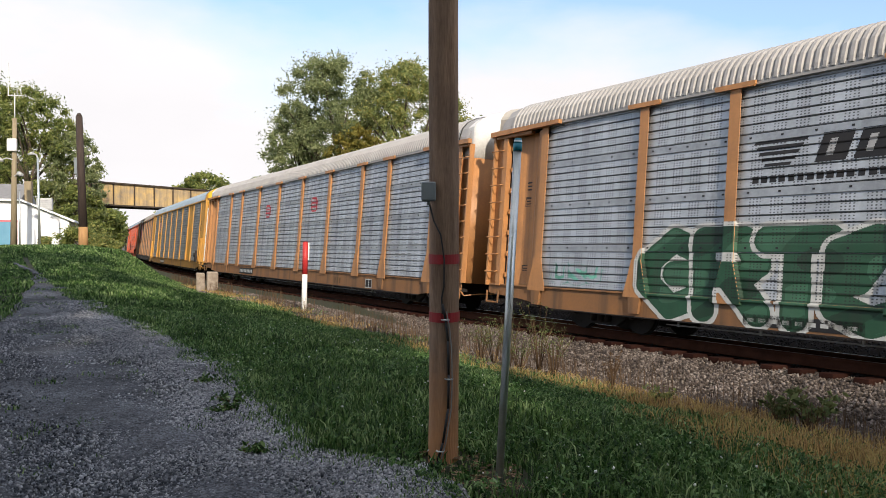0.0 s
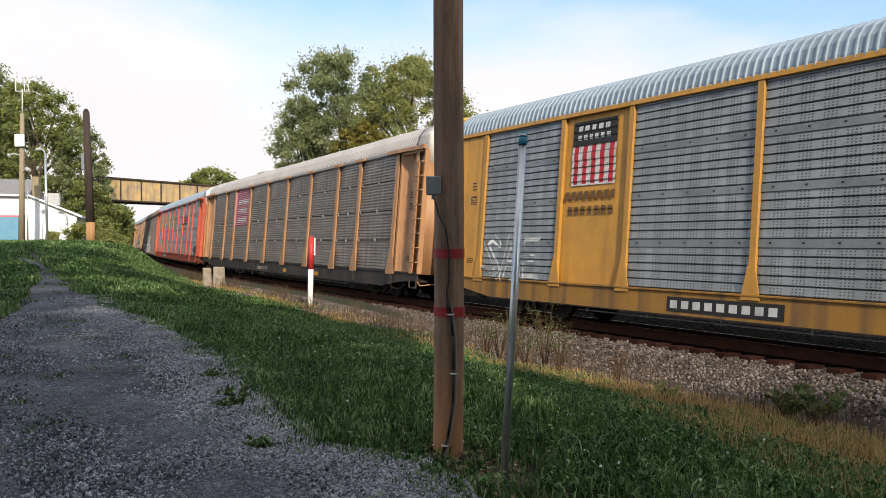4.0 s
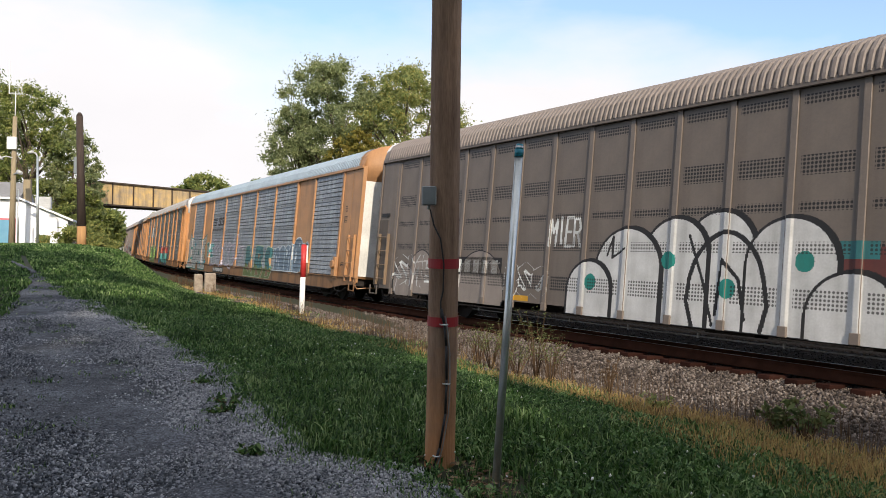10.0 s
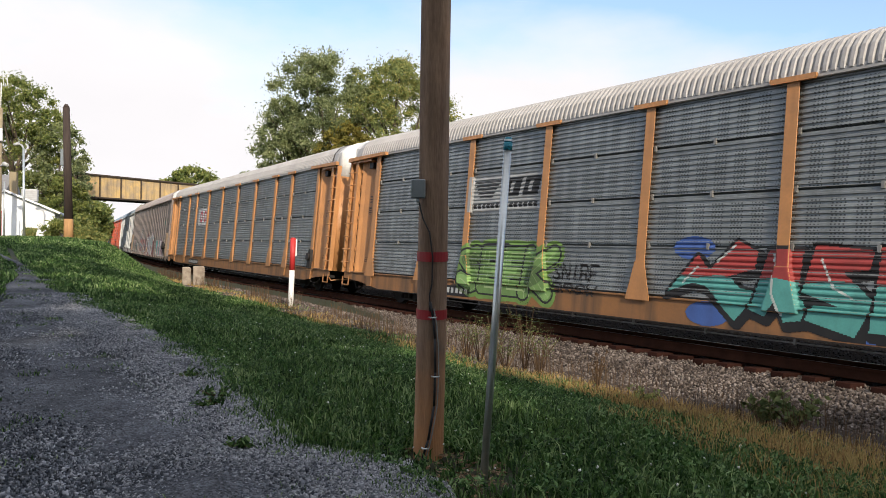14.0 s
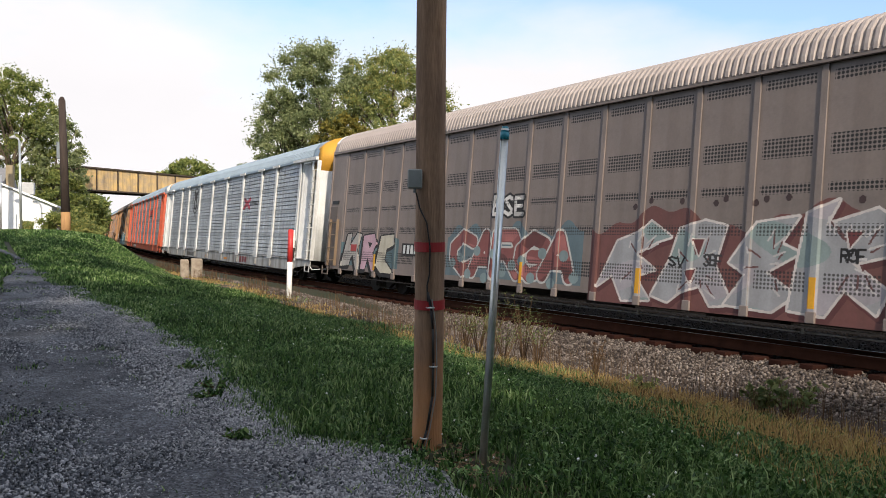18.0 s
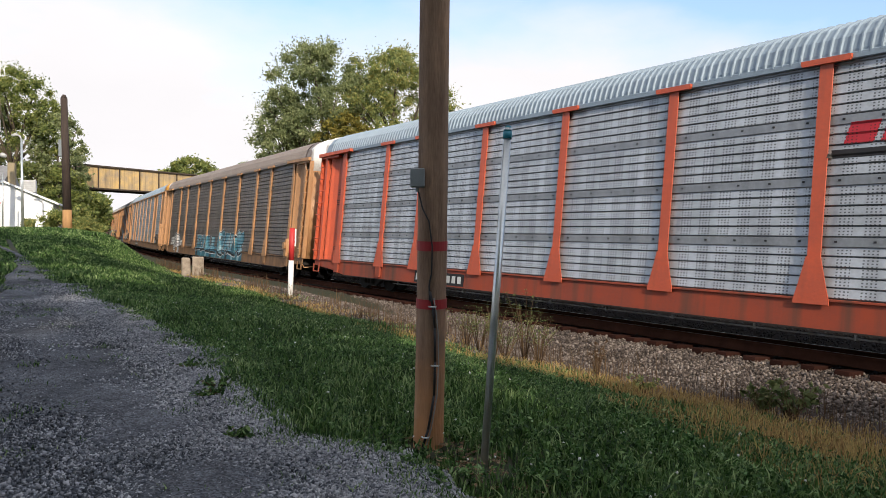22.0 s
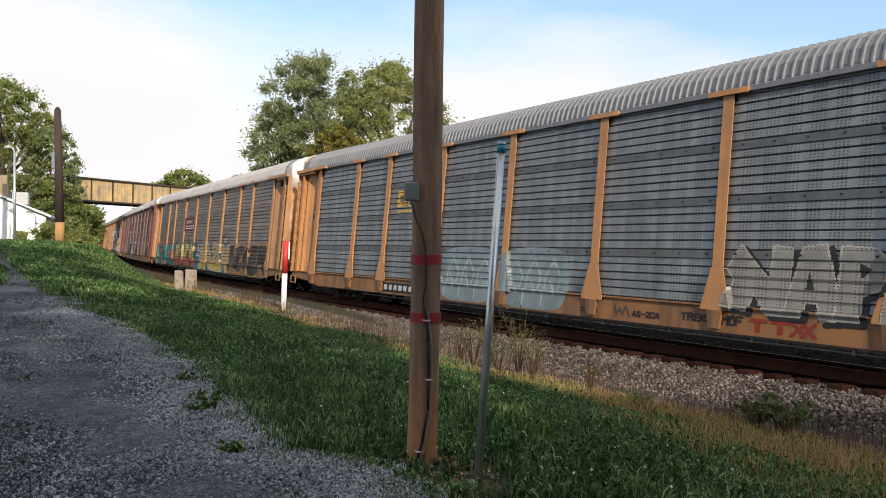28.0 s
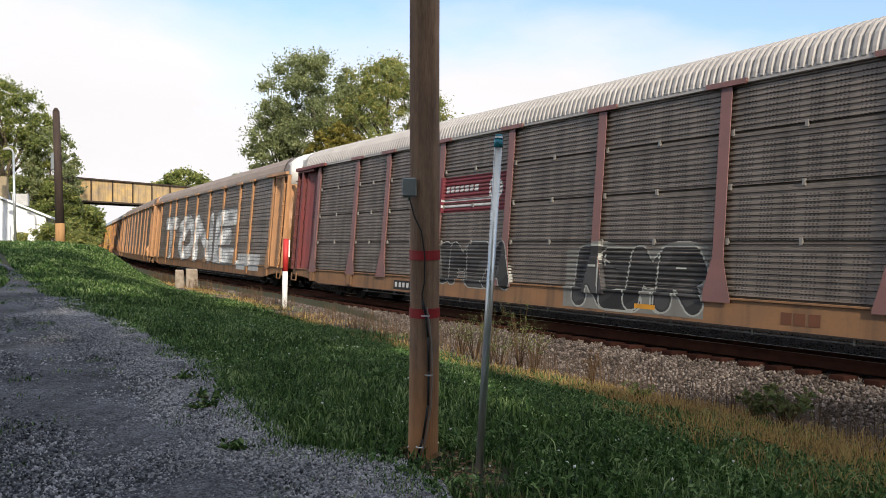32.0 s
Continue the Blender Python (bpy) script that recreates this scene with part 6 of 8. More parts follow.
SIL, EDGE_P = (0.33, 0.34, 0.36), (0.60, 0.56, 0.54)
for pts in (((-1.1, 0.95), (-0.6, 1.9), (0.0, 2.1), (0.25, 2.3), (0.75, 2.0), (0.4, 1.9), (-0.1, 1.65), (0.4, 1.35), (-0.1, 1.2), (0.3, 0.75), (-0.4, 0.7), (-0.7, 1.2)),
            ((0.35, 0.85), (0.75, 1.55), (0.95, 2.15), (1.5, 2.3), (1.95, 2.2), (1.75, 1.5), (2.15, 0.8), (1.7, 0.75), (1.45, 1.1), (1.0, 0.95), (0.75, 0.75)),
            ((2.0, 0.8), (2.4, 1.35), (2.05, 1.55), (2.55, 2.25), (3.3, 2.35), (3.0, 1.9), (3.35, 1.75), (2.75, 1.4), (3.3, 1.05), (2.9, 0.75)),
            ((3.2, 0.8), (3.45, 2.4), (3.95, 2.6), (3.75, 2.2), (4.55, 2.45), (4.9, 2.2), (4.75, 1.75), (4.2, 1.6), (4.75, 1.2), (4.6, 0.85), (4.1, 1.2), (3.8, 0.75))):
    w.poly([(x + 0.05, z - 0.08) for x, z in pts], (0.10, 0.035, 0.035), 0.05, (0.10, 0.035, 0.035))
    w.poly(pts, SIL, 0.045, EDGE_P)
    blot = np.sin(2.7 * w.x + 1.3 * np.sin(3 * w.z)) + np.sin(4.1 * w.z)
    w.lay((w.index == w.colours.index(SIL)) & (blot > 0.9), (0.24, 0.31, 0.31))
    w.lay((w.index == w.colours.index(SIL)) & (blot < -1.0), (0.37, 0.35, 0.38))
    # folds drawn inside each letter
    for a, b in zip(pts[1:], pts[2:]):
        mx, mz = (a[0] + b[0]) / 2, (a[1] + b[1]) / 2
        cx, cz = sum(p[0] for p in pts) / len(pts), sum(p[1] for p in pts) / len(pts)
        w.line([(mx + 0.3 * (cx - mx), mz + 0.3 * (cz - mz)), (mx + 0.62 * (cx - mx) + 0.06, mz + 0.62 * (cz - mz))], 0.016, (0.13, 0.06, 0.06))
        w.line([(mx + 0.2 * (cx - mx), mz + 0.2 * (cz - mz)), (mx + 0.45 * (cx - mx) - 0.08, mz + 0.45 * (cz - mz))], 0.018, (0.52, 0.50, 0.50))
for pts in (((1.25, 1.95), (1.5, 1.95), (1.4, 1.65)), ((4.1, 2.1), (4.35, 2.1), (4.15, 1.85)), ((1.1, 1.35), (1.35, 1.4), (1.25, 1.15))):
    w.poly(pts, (0.14, 0.04, 0.04), 0.03, EDGE_P)
for x, t2 in ((0.75, "SV"), (1.55, "SBF"), (4.05, "ROF")):
    w.word(t2, x - 0.05, x + 0.36, 1.35 + 0.06 * x, 1.62 + 0.06 * x, 0.02, BK, seed=len(t2), gap=0.06)
w.word("AMENA", 5.45, 6.6, 1.75, 2.15, 0.022, BK, seed=5)
w.word("CAMS", 5.5, 6.2, 1.3, 1.6, 0.02, BK, seed=6)
for x in (-0.2, 0.2, 0.95, 1.7, 1.9, 2.5, 2.7, 3.1, 4.3):
    w.ellipse(x, 2.66 + 0.06 * math.sin(7 * x), 0.055, 0.065, (0.05, 0.03, 0.03))
w.lay((w.x > 6.7) & (w.x < 11.0) & (w.z > 0.9) & (w.z < 2.0 + 0.1 * np.sin(4 * w.x)), (0.20, 0.15, 0.19))
for k, pts in enumerate((((6.8, 1.0), (7.0, 1.95), (8.1, 1.95), (8.0, 1.6), (7.6, 1.6), (7.8, 0.85), (7.3, 0.9), (7.2, 1.5)), ((8.0, 0.8), (8.15, 1.9), (8.6, 1.95), (8.7, 0.8)), ((8.7, 0.8), (8.75, 1.6), (9.1, 2.0), (9.5, 1.7), (9.1, 1.4), (9.6, 1.45), (9.4, 0.85)), ((9.6, 0.8), (9.7, 1.9), (10.8, 1.9), (10.3, 1.4), (10.9, 0.85)))):
    w.poly(pts, ((0.12, 0.30, 0.29), (0.38, 0.28, 0.31))[k % 2], 0.035, (0.58, 0.57, 0.56))
w.outline("WGRS", 11.0, 11.95, 3.1, 3.45, 0.03, TEAL, 0.03, seed=28)
for k in range(-9, 10, 3):
    w.rect(1.2 * k - 0.058, 1.2 * k + 0.058, 0.85, 1.36, (0.70, 0.36, 0.02))
w.rect(-9.2, -7.8, 1.36, 1.74, BK)
bars(w, -9.12, -7.84, 1.43, 1.68, 6, WH)
w.done(label="red and silver wildstyle graffiti round yellow reflectors")
# car 10
w = Wall(10, -6.6, -4.7, 3.0, 4.75, 0.022)
w.ellipse(-5.65, 3.95, 0.74, 0.78, BK)
w.ellipse(-5.65, 3.95, 0.66, 0.70, (0.42, 0.44, 0.45))
w.ellipse(-5.65, 4.15, 0.30, 0.30, BK)
w.ellipse(-5.65, 3.72, 0.40, 0.34, BK)
w.ellipse(-5.65, 3.78, 0.20, 0.22, (0.42, 0.44, 0.45))
w.ellipse(-5.95, 4.42, 0.14, 0.14, BK)
w.ellipse(-5.35, 4.42, 0.14, 0.14, BK)
bars(w, -5.95, -5.35, 3.04, 3.12, 4, BK)
w.done("railway_sign", "round black and grey emblem")
w = Wall(10, 4.5, 8.2, 3.0, 3.9, 0.022)
w.word("X", 4.6, 5.75, 3.12, 3.74, 0.10, (0.42, 0.05, 0.08), wobble=0, seed=1, gap=0.05)
bars(w, 5.7, 7.0, 3.34, 3.52, 7, BK, 0.6)
w.done("railway_sign", "dark red crossed sign with black marks")
w = Wall(10, -7.0, 6.4, 0.57, 0.97, 0.025)
bars(w, 4.85, 6.1, 0.62, 0.90, 3, (0.16, 0.03, 0.04), 0.75)
bars(w, -6.6, -4.75, 0.64, 0.86, 9, BK)
for x in (-2.0, 2.0):
    w.rect(x, x + 0.56, 0.66, 0.78, (0.62, 0.24, 0.03))
w.done("sill_lettering", "dark red and black sill marks")
# car 12
w = Wall(12, -11.5, 7.0, 0.58, 2.3, 0.028)
AQUA, AQUA_D, AQUA_L = (0.10, 0.27, 0.34), (0.035, 0.15, 0.20), (0.26, 0.42, 0.47)
def aqua(pts):
    w.poly([(x - 0.06, z - 0.05) for x, z in pts], BK, 0.10, WH)
    w.poly([(x - 0.06, z - 0.05) for x, z in pts], BK, 0.055, BK)
    w.poly(pts, AQUA, 0.035, BK)
    blot = np.sin(3.3 * w.x + 2.0 * w.z) + np.sin(5.0 * w.z - 1.7 * w.x)
    w.lay((w.index == w.colours.index(AQUA)) & (blot > 0.7), AQUA_L)
    w.lay((w.index == w.colours.index(AQUA)) & (blot < -1.1), AQUA_D)
w.lay((w.x > -3.9) & (w.x < 0.8) & (w.z < 0.98 + 0.05 * np.sin(9 * w.x)), AQUA_D)
w.lay((w.x > 1.1) & (w.x < 5.9) & (w.z < 1.05 + 0.1 * np.sin(5 * w.x)), AQUA_D)
for k in range(9):
    w.rect(-3.8 + 1.1 * k, -3.45 + 1.1 * k, 0.58, 1.0, (BK, AQUA, AQUA_L)[k % 3], 0.4)
for pts in (((-3.85, 1.0), (-3.7, 1.75), (-2.9, 1.78), (-2.7, 1.5), (-2.95, 1.35), (-2.65, 1.05)),
            ((-2.65, 0.95), (-2.55, 1.75), (-1.6, 1.75), (-1.65, 1.5), (-2.1, 1.45), (-1.8, 1.3), (-2.1, 1.15), (-1.5, 1.05)),
            ((-1.45, 0.95), (-1.4, 1.72), (-0.85, 1.72), (-0.8, 1.2), (-0.45, 1.15), (-0.4, 0.92)),
            ((-0.4, 0.92), (-0.4, 1.7), (0.3, 1.7), (0.25, 1.2), (0.75, 1.1), (0.75, 0.9)),
            ((1.05, 1.25), (1.4, 1.85), (2.1, 2.08), (2.5, 1.8), (2.35, 1.4), (1.9, 1.15), (2.2, 0.8), (1.45, 0.85)),
            ((2.2, 0.95), (2.55, 1.9), (3.25, 1.9), (3.5, 1.0), (3.1, 0.95), (3.0, 1.15), (2.75, 1.15), (2.65, 0.9)),
            ((3.4, 1.0), (3.5, 1.88), (4.05, 1.9), (4.0, 1.3), (4.3, 1.2), (4.2, 0.9)),
            ((4.15, 0.9), (4.6, 1.75), (5.0, 2.08), (5.4, 1.9), (5.85, 2.0), (5.9, 1.6), (5.5, 1.3), (5.75, 1.0), (5.3, 0.9), (4.95, 1.2), (4.7, 0.85))):
    aqua(pts)
for pts in (((-3.5, 1.6), (-3.1, 1.55), (-3.4, 1.4)), ((1.6, 1.75), (2.0, 1.75), (1.7, 1.5)), ((2.85, 1.55), (2.95, 1.35), (2.75, 1.35))):
    w.poly(pts, BK, 0.02, WH)
# a white head in profile with a spiked crest
FACE = (0.52, 0.52, 0.51)
head = ((-10.37, 1.62), (-10.1, 1.85), (-9.35, 1.78), (-8.95, 1.70), (-8.68, 1.45), (-8.85, 1.28), (-8.66, 0.58), (-9.9, 0.58), (-9.66, 0.82), (-10.3, 0.80), (-10.35, 1.22), (-10.12, 1.26))
w.poly(head, FACE, 0.07, WH)
w.line(list(head) + [head[0]], 0.024, BK)
for pts in (((-10.05, 1.35), (-9.8, 1.42), (-9.5, 1.35), (-9.55, 1.18), (-9.45, 1.1)), ((-9.9, 1.12), (-9.7, 1.2), (-9.6, 1.1)), ((-9.2, 1.05), (-9.25, 1.35), (-9.05, 1.4), (-9.0, 1.2), (-9.15, 1.1)), ((-9.6, 0.8), (-9.35, 0.72), (-9.05, 0.85), (-9.0, 1.0)), ((-10.3, 1.15), (-9.9, 1.1), (-9.85, 0.85))):
    w.line(pts, 0.024, BK)
for k in range(9):
    x = -11.0 + 1.05 * k
    w.lay((np.abs(w.x - x) < 0.22) & (w.z > 1.3) & (w.z < 2.25) & (w.index < 0) & (np.sin(w.x * 31 + w.z * 5) > 0.2), (0.06, 0.055, 0.05))
w.done(label="cyan letters edged in black and white")


def written(car, text, x, z, size, label):
    """Hand-written words on the side of a car, readable."""
    words = bpy.data.curves.new("writing", "FONT")
    words.body, words.size, words.extrude, words.space_line = text, size, 0.002, 0.85
    words.materials.append(spray(WH))
    ob = new("writing", words)
    ob.parent = TRAIN[car]
    ob.matrix_basis = pose(x, -1.505, z, 90, 0, 0)
    ob["label"] = label


written(12, "REMEMBER\nWHEN FILLS\nHAD A NICE", -12.15, 1.33, 0.21, "white hand-written words")
written(12, "DOUBLE\nOUTLINE", -9.12, 1.15, 0.21, "white hand-written words")
# car 13
w = Wall(13, -9.4, -7.3, 3.3, 4.6, 0.022)
for a in (-8.8, -7.95):
    w.lay((np.abs(np.hypot((w.x - a) / 1.15, (w.z - 4.08)) - 0.25) < 0.075), WH)
bars(w, -9.1, -7.6, 3.42, 3.54, 8, WH)
w.done("railway_sign", "white marks on a tan bay")
w = Wall(13, -6.0, 12.2, 0.6, 2.1, 0.026)
w.outline("DVGB", 9.4, 11.9, 1.08, 1.85, 0.13, BK, 0.04, seed=35)
w.outline("GMGNT", 1.6, 7.0, 1.1, 2.0, 0.12, (0.42, 0.36, 0.22), 0.035, seed=36)
w.done(label="black outlined bubble letters")
plate(13, -6.2, -3.8, 0.62, 0.88)
# car 14
w = Wall(14, -7.2, -4.8, 2.9, 3.9, 0.022)
bars(w, -6.85, -5.0, 3.22, 3.72, 3, (0.66, 0.36, 0.03), 0.8)
bars(w, -6.70, -4.85, 3.36, 3.58, 3, (0.14, 0.12, 0.08), 0.4)
w.rect(-6.85, -5.05, 3.06, 3.12, (0.66, 0.36, 0.03))
w.done("railway_sign", "orange-yellow sign")
w = Wall(14, -4.4, 12.0, 0.58, 2.4, 0.03)
for a, b in ((-4.2, -1.8), (-1.6, 0.7)):
    w.lay((((w.x - (a + b) / 2) / ((b - a) / 2)) ** 4 + ((w.z - 1.3) / 0.72) ** 4 < 1) & (w.z > 0.6), (0.20, 0.265, 0.29))
    for k in range(3):
        cx = a + (0.22 + 0.28 * k) * (b - a)
        w.line([(cx - 0.3, 0.7), (cx - 0.25, 1.35), (cx, 1.75), (cx + 0.25, 1.35), (cx + 0.1, 0.95), (cx - 0.1, 1.25)], 0.03, (0.36, 0.42, 0.43))
BONE = (0.25, 0.25, 0.235)
for pts in (((4.55, 1.05), (4.75, 1.5), (4.6, 1.7), (4.85, 2.1), (5.15, 1.75), (5.4, 1.5), (5.45, 2.1), (5.75, 2.05), (5.7, 0.95), (5.4, 0.95), (5.1, 1.3), (5.0, 0.98)),
            ((5.65, 0.95), (5.95, 2.08), (6.3, 2.12), (6.6, 0.95), (6.3, 0.92), (6.2, 1.2), (6.0, 1.2), (5.95, 0.95)),
            ((6.5, 0.95), (6.55, 2.1), (7.05, 2.05), (7.35, 1.75), (7.1, 1.45), (6.85, 1.35), (6.85, 0.95)),
            ((7.2, 0.95), (7.35, 2.0), (7.65, 1.7), (8.1, 2.1), (8.35, 1.95), (7.95, 1.5), (8.4, 1.0), (8.0, 0.95), (7.65, 1.3), (7.5, 0.95))):
    w.poly([(x + 0.09, z - 0.06) for x, z in pts], BK, 0.05, BK)
    w.poly(pts, BONE, 0.03, (0.40, 0.39, 0.35))
w.poly(((6.05, 1.7), (6.15, 1.4), (6.0, 1.4)), BK)
w.poly(((6.8, 1.85), (7.0, 1.75), (6.85, 1.6)), BK)
w.outline("SBM", 7.9, 9.2, 1.2, 1.62, 0.04, BK, 0.03, seed=39)
w.outline("OO", 9.4, 11.0, 0.98, 1.85, 0.06, BK, 0.035, seed=40)
w.word("MTG", 10.4, 11.95, 1.9, 2.28, 0.045, (0.40, 0.07, 0.14), seed=41)
w.done(label="pale blue and white graffiti")
w = Wall(14, 1.0, 6.4, 0.57, 0.98, 0.025)
for x in (5.1, 5.5):
    w.rect(x, x + 0.32, 0.79, 0.86, (0.26, 0.03, 0.015))
    w.rect(x + 0.11, x + 0.20, 0.62, 0.79, (0.26, 0.03, 0.015))
for x in (5.86, 6.02):
    w.line([(x, 0.64), (x + 0.2, 0.84)], 0.03, (0.26, 0.03, 0.015))
    w.line([(x, 0.84), (x + 0.2, 0.64)], 0.03, (0.26, 0.03, 0.015))
w.word("AS-20A", 2.55, 3.25, 0.66, 0.80, 0.016, BK, wobble=0, seed=2, gap=0.1)
w.line([(2.1, 0.9), (2.15, 0.66), (2.25, 0.82), (2.3, 0.68), (2.4, 0.86), (2.5, 0.66)], 0.018, (0.08, 0.06, 0.05))
w.word("TRBOR", 3.7, 4.5, 0.70, 0.86, 0.018, BK, wobble=0.05, seed=3, gap=0.1)
w.word("MOF", 4.55, 5.0, 0.68, 0.88, 0.018, BK, wobble=0.05, seed=4, gap=0.1)
w.rect(6.25, 6.4, 0.88, 0.92, BK)
for z in (0.68, 0.74):
    w.rect(1.15, 1.65, z, z + 0.025, BK)
w.done("sill_lettering", "red sill marks")
plate(14, -7.2, -4.6, 0.62, 0.90)
# car 15
w = Wall(15, -4.6, -1.5, 2.75, 3.7, 0.022)
w.rect(-4.42, -1.5, 2.82, 3.62, (0.14, 0.025, 0.03))
bars(w, -4.2, -2.6, 3.26, 3.44, 7, WH, 0.7)
for z in (2.92, 3.06):
    w.rect(-4.3, -1.9, z, z + 0.06, WH)
w.lay((np.abs(np.hypot(w.x + 1.95, w.z - 3.25) - 0.22) < 0.05) & (w.x > -2.2), WH)
w.done("railway_sign", "dark maroon sign with white stripes")
w = Wall(15, -12.6, 12.3, 0.57, 2.45, 0.032)
w.lay((w.x > -12.5) & (w.x < -7.0) & (w.z < 1.98 + 0.26 * np.abs(np.sin(2.3 * w.x + 0.6 * np.sin(5 * w.x)))), (0.45, 0.14, 0.11))
TEAL_S, TEAL_H = (0.018, 0.15, 0.155), (0.42, 0.56, 0.56)
for pts in (((-12.45, 0.75), (-12.5, 1.5), (-12.1, 1.9), (-11.3, 2.0), (-11.05, 1.8), (-11.6, 1.6), (-11.9, 1.45), (-10.95, 1.2), (-10.85, 0.75), (-11.5, 0.64)),
            ((-11.0, 0.66), (-10.9, 1.9), (-10.5, 1.95), (-10.25, 1.55), (-9.95, 2.0), (-9.55, 1.95), (-9.5, 0.68), (-9.9, 0.68), (-9.95, 1.3), (-10.25, 1.05), (-10.5, 1.3), (-10.6, 0.66)),
            ((-9.6, 0.7), (-9.4, 1.95), (-8.45, 2.0), (-8.5, 1.7), (-9.0, 1.6), (-8.6, 1.4), (-9.0, 1.2), (-8.4, 1.05), (-8.5, 0.7)),
            ((-8.45, 0.7), (-8.35, 1.05), (-7.75, 1.6), (-8.3, 1.65), (-8.25, 1.95), (-7.1, 2.0), (-7.2, 1.65), (-7.7, 1.1), (-7.1, 1.05), (-7.05, 0.7))):
    w.poly([(x - 0.06, z - 0.07) for x, z in pts], BK, 0.06, BK)
    w.poly(pts, TEAL_S, 0.045, BK)
    w.line([(x + 0.07, z - 0.06) for x, z in pts[1:6]], 0.018, TEAL_H)
    blot = np.sin(4.0 * w.z + 0.6 * w.x)
    w.lay((w.index == w.colours.index(TEAL_S)) & (blot > 0.55), (0.03, 0.22, 0.21))
for x, z in ((-12.0, 1.25), (-11.2, 0.9), (-8.9, 0.85)):
    w.poly(((x - 0.15, z), (x + 0.3, z + 0.1), (x + 0.1, z - 0.12)), (0.06, 0.03, 0.04), 0.025, TEAL_H)
w.lay((w.x > -6.9) & (w.x < 0.0) & (w.z < 2.0 + 0.14 * np.sin(3.7 * w.x) + 0.05 * np.sin(11 * w.x)), (0.02, 0.10, 0.045))
ROCK_G, ROCK_R = (0.46, 0.34, 0.13), (0.34, 0.085, 0.05)
for pts in (((-6.6, 0.66), (-6.5, 1.95), (-5.6, 2.0), (-5.3, 1.6), (-5.6, 1.3), (-5.2, 0.7), (-5.7, 0.66), (-6.0, 1.1), (-6.1, 0.66)),
            ((-5.2, 0.9), (-5.25, 1.6), (-4.85, 1.98), (-4.2, 1.95), (-3.95, 1.5), (-4.05, 0.9), (-4.5, 0.66), (-4.9, 0.68)),
            ((-3.95, 1.0), (-3.9, 1.75), (-3.45, 2.08), (-2.75, 1.95), (-2.8, 1.6), (-3.3, 1.55), (-3.4, 1.15), (-2.75, 1.1), (-2.6, 0.66), (-3.5, 0.68)),
            ((-2.65, 0.68), (-2.7, 1.6), (-2.3, 2.0), (-1.9, 1.95), (-2.1, 1.5), (-1.3, 1.95), (-1.1, 1.75), (-1.6, 1.35), (-0.75, 0.95), (-1.0, 0.62), (-1.7, 0.68), (-2.1, 1.1), (-2.2, 0.68))):
    w.poly([(x + 0.06, z - 0.06) for x, z in pts], BK, 0.06, BK)
    w.poly(pts, ROCK_G, 0.045, BK)
    w.lay((w.index == w.colours.index(ROCK_G)) & (w.z > 1.68), (0.55, 0.47, 0.28))
    w.lay((w.index == w.colours.index(ROCK_G)) & (w.z < 1.22 + 0.06 * np.sin(6 * w.x)), ROCK_R)
for pts in (((-5.95, 1.7), (-5.75, 1.6), (-5.95, 1.5)), ((-4.75, 1.6), (-4.45, 1.6), (-4.4, 1.1), (-4.75, 1.1))):
    w.poly(pts, (0.02, 0.07, 0.035), 0.03, BK)
w.rect(-0.75, 0.1, 0.6, 1.75, (0.04, 0.15, 0.27))
w.word("HBAG", -0.85, 0.15, 1.35, 1.75, 0.05, (0.05, 0.05, 0.06), (0.35, 0.5, 0.55), seed=51, gap=0.04, wobble=0.05)
w.word("19", -0.85, -0.25, 1.6, 2.0, 0.04, WH, BK, seed=44)
w.lay((w.x > 0.0) & (w.x < 6.4) & (w.z < 1.95 + 0.16 * np.sin(2.3 * w.x + 1) + 0.06 * np.sin(9 * w.x)) & (w.index < 0), (0.035, 0.10, 0.18))
YAZ, YAZ_D, YAZ_L = (0.40, 0.27, 0.115), (0.022, 0.05, 0.032), (0.52, 0.55, 0.47)
for pts in (((0.0, 1.15), (0.05, 1.95), (0.5, 2.0), (0.6, 1.5), (0.9, 2.05), (1.4, 2.0), (1.2, 1.4), (1.35, 1.05), (0.8, 0.64), (0.15, 0.66), (0.3, 1.1)),
            ((1.25, 0.66), (1.55, 2.0), (2.0, 1.95), (2.9, 0.95), (2.5, 0.64), (2.1, 0.95), (1.85, 1.05), (1.75, 0.64)),
            ((2.65, 1.55), (2.85, 2.08), (4.0, 1.95), (3.95, 1.65), (3.3, 1.2), (4.0, 1.1), (4.05, 0.62), (2.75, 0.66), (2.7, 1.0), (3.3, 1.6)),
            ((4.0, 0.62), (4.05, 2.0), (4.55, 1.98), (4.6, 1.6), (4.3, 1.5), (4.6, 1.3), (4.4, 1.1), (4.95, 0.95), (4.9, 0.62)),
            ((4.7, 0.62), (4.75, 1.95), (5.1, 1.95), (5.55, 1.3), (5.5, 1.85), (6.1, 2.0), (6.25, 0.62), (5.75, 0.62), (5.2, 1.3), (5.15, 0.62))):
    w.poly([(x + 0.05, z - 0.08) for x, z in pts], YAZ_D, 0.08, YAZ_D)
    w.poly(pts, YAZ, 0.04, YAZ_L)
    w.lay((w.index == w.colours.index(YAZ)) & (w.z < 1.0 + 0.05 * np.sin(8 * w.x)), (0.50, 0.34, 0.10))
for pts in (((1.75, 1.6), (1.95, 1.5), (1.8, 1.3)), ((3.1, 1.85), (3.6, 1.8), (3.2, 1.72))):
    w.poly(pts, YAZ_D, 0.025, YAZ_L)
w.word("ZOO", 4.65, 5.4, 2.05, 2.38, 0.05, (0.45, 0.5, 0.5), BK, seed=52, gap=0.05)
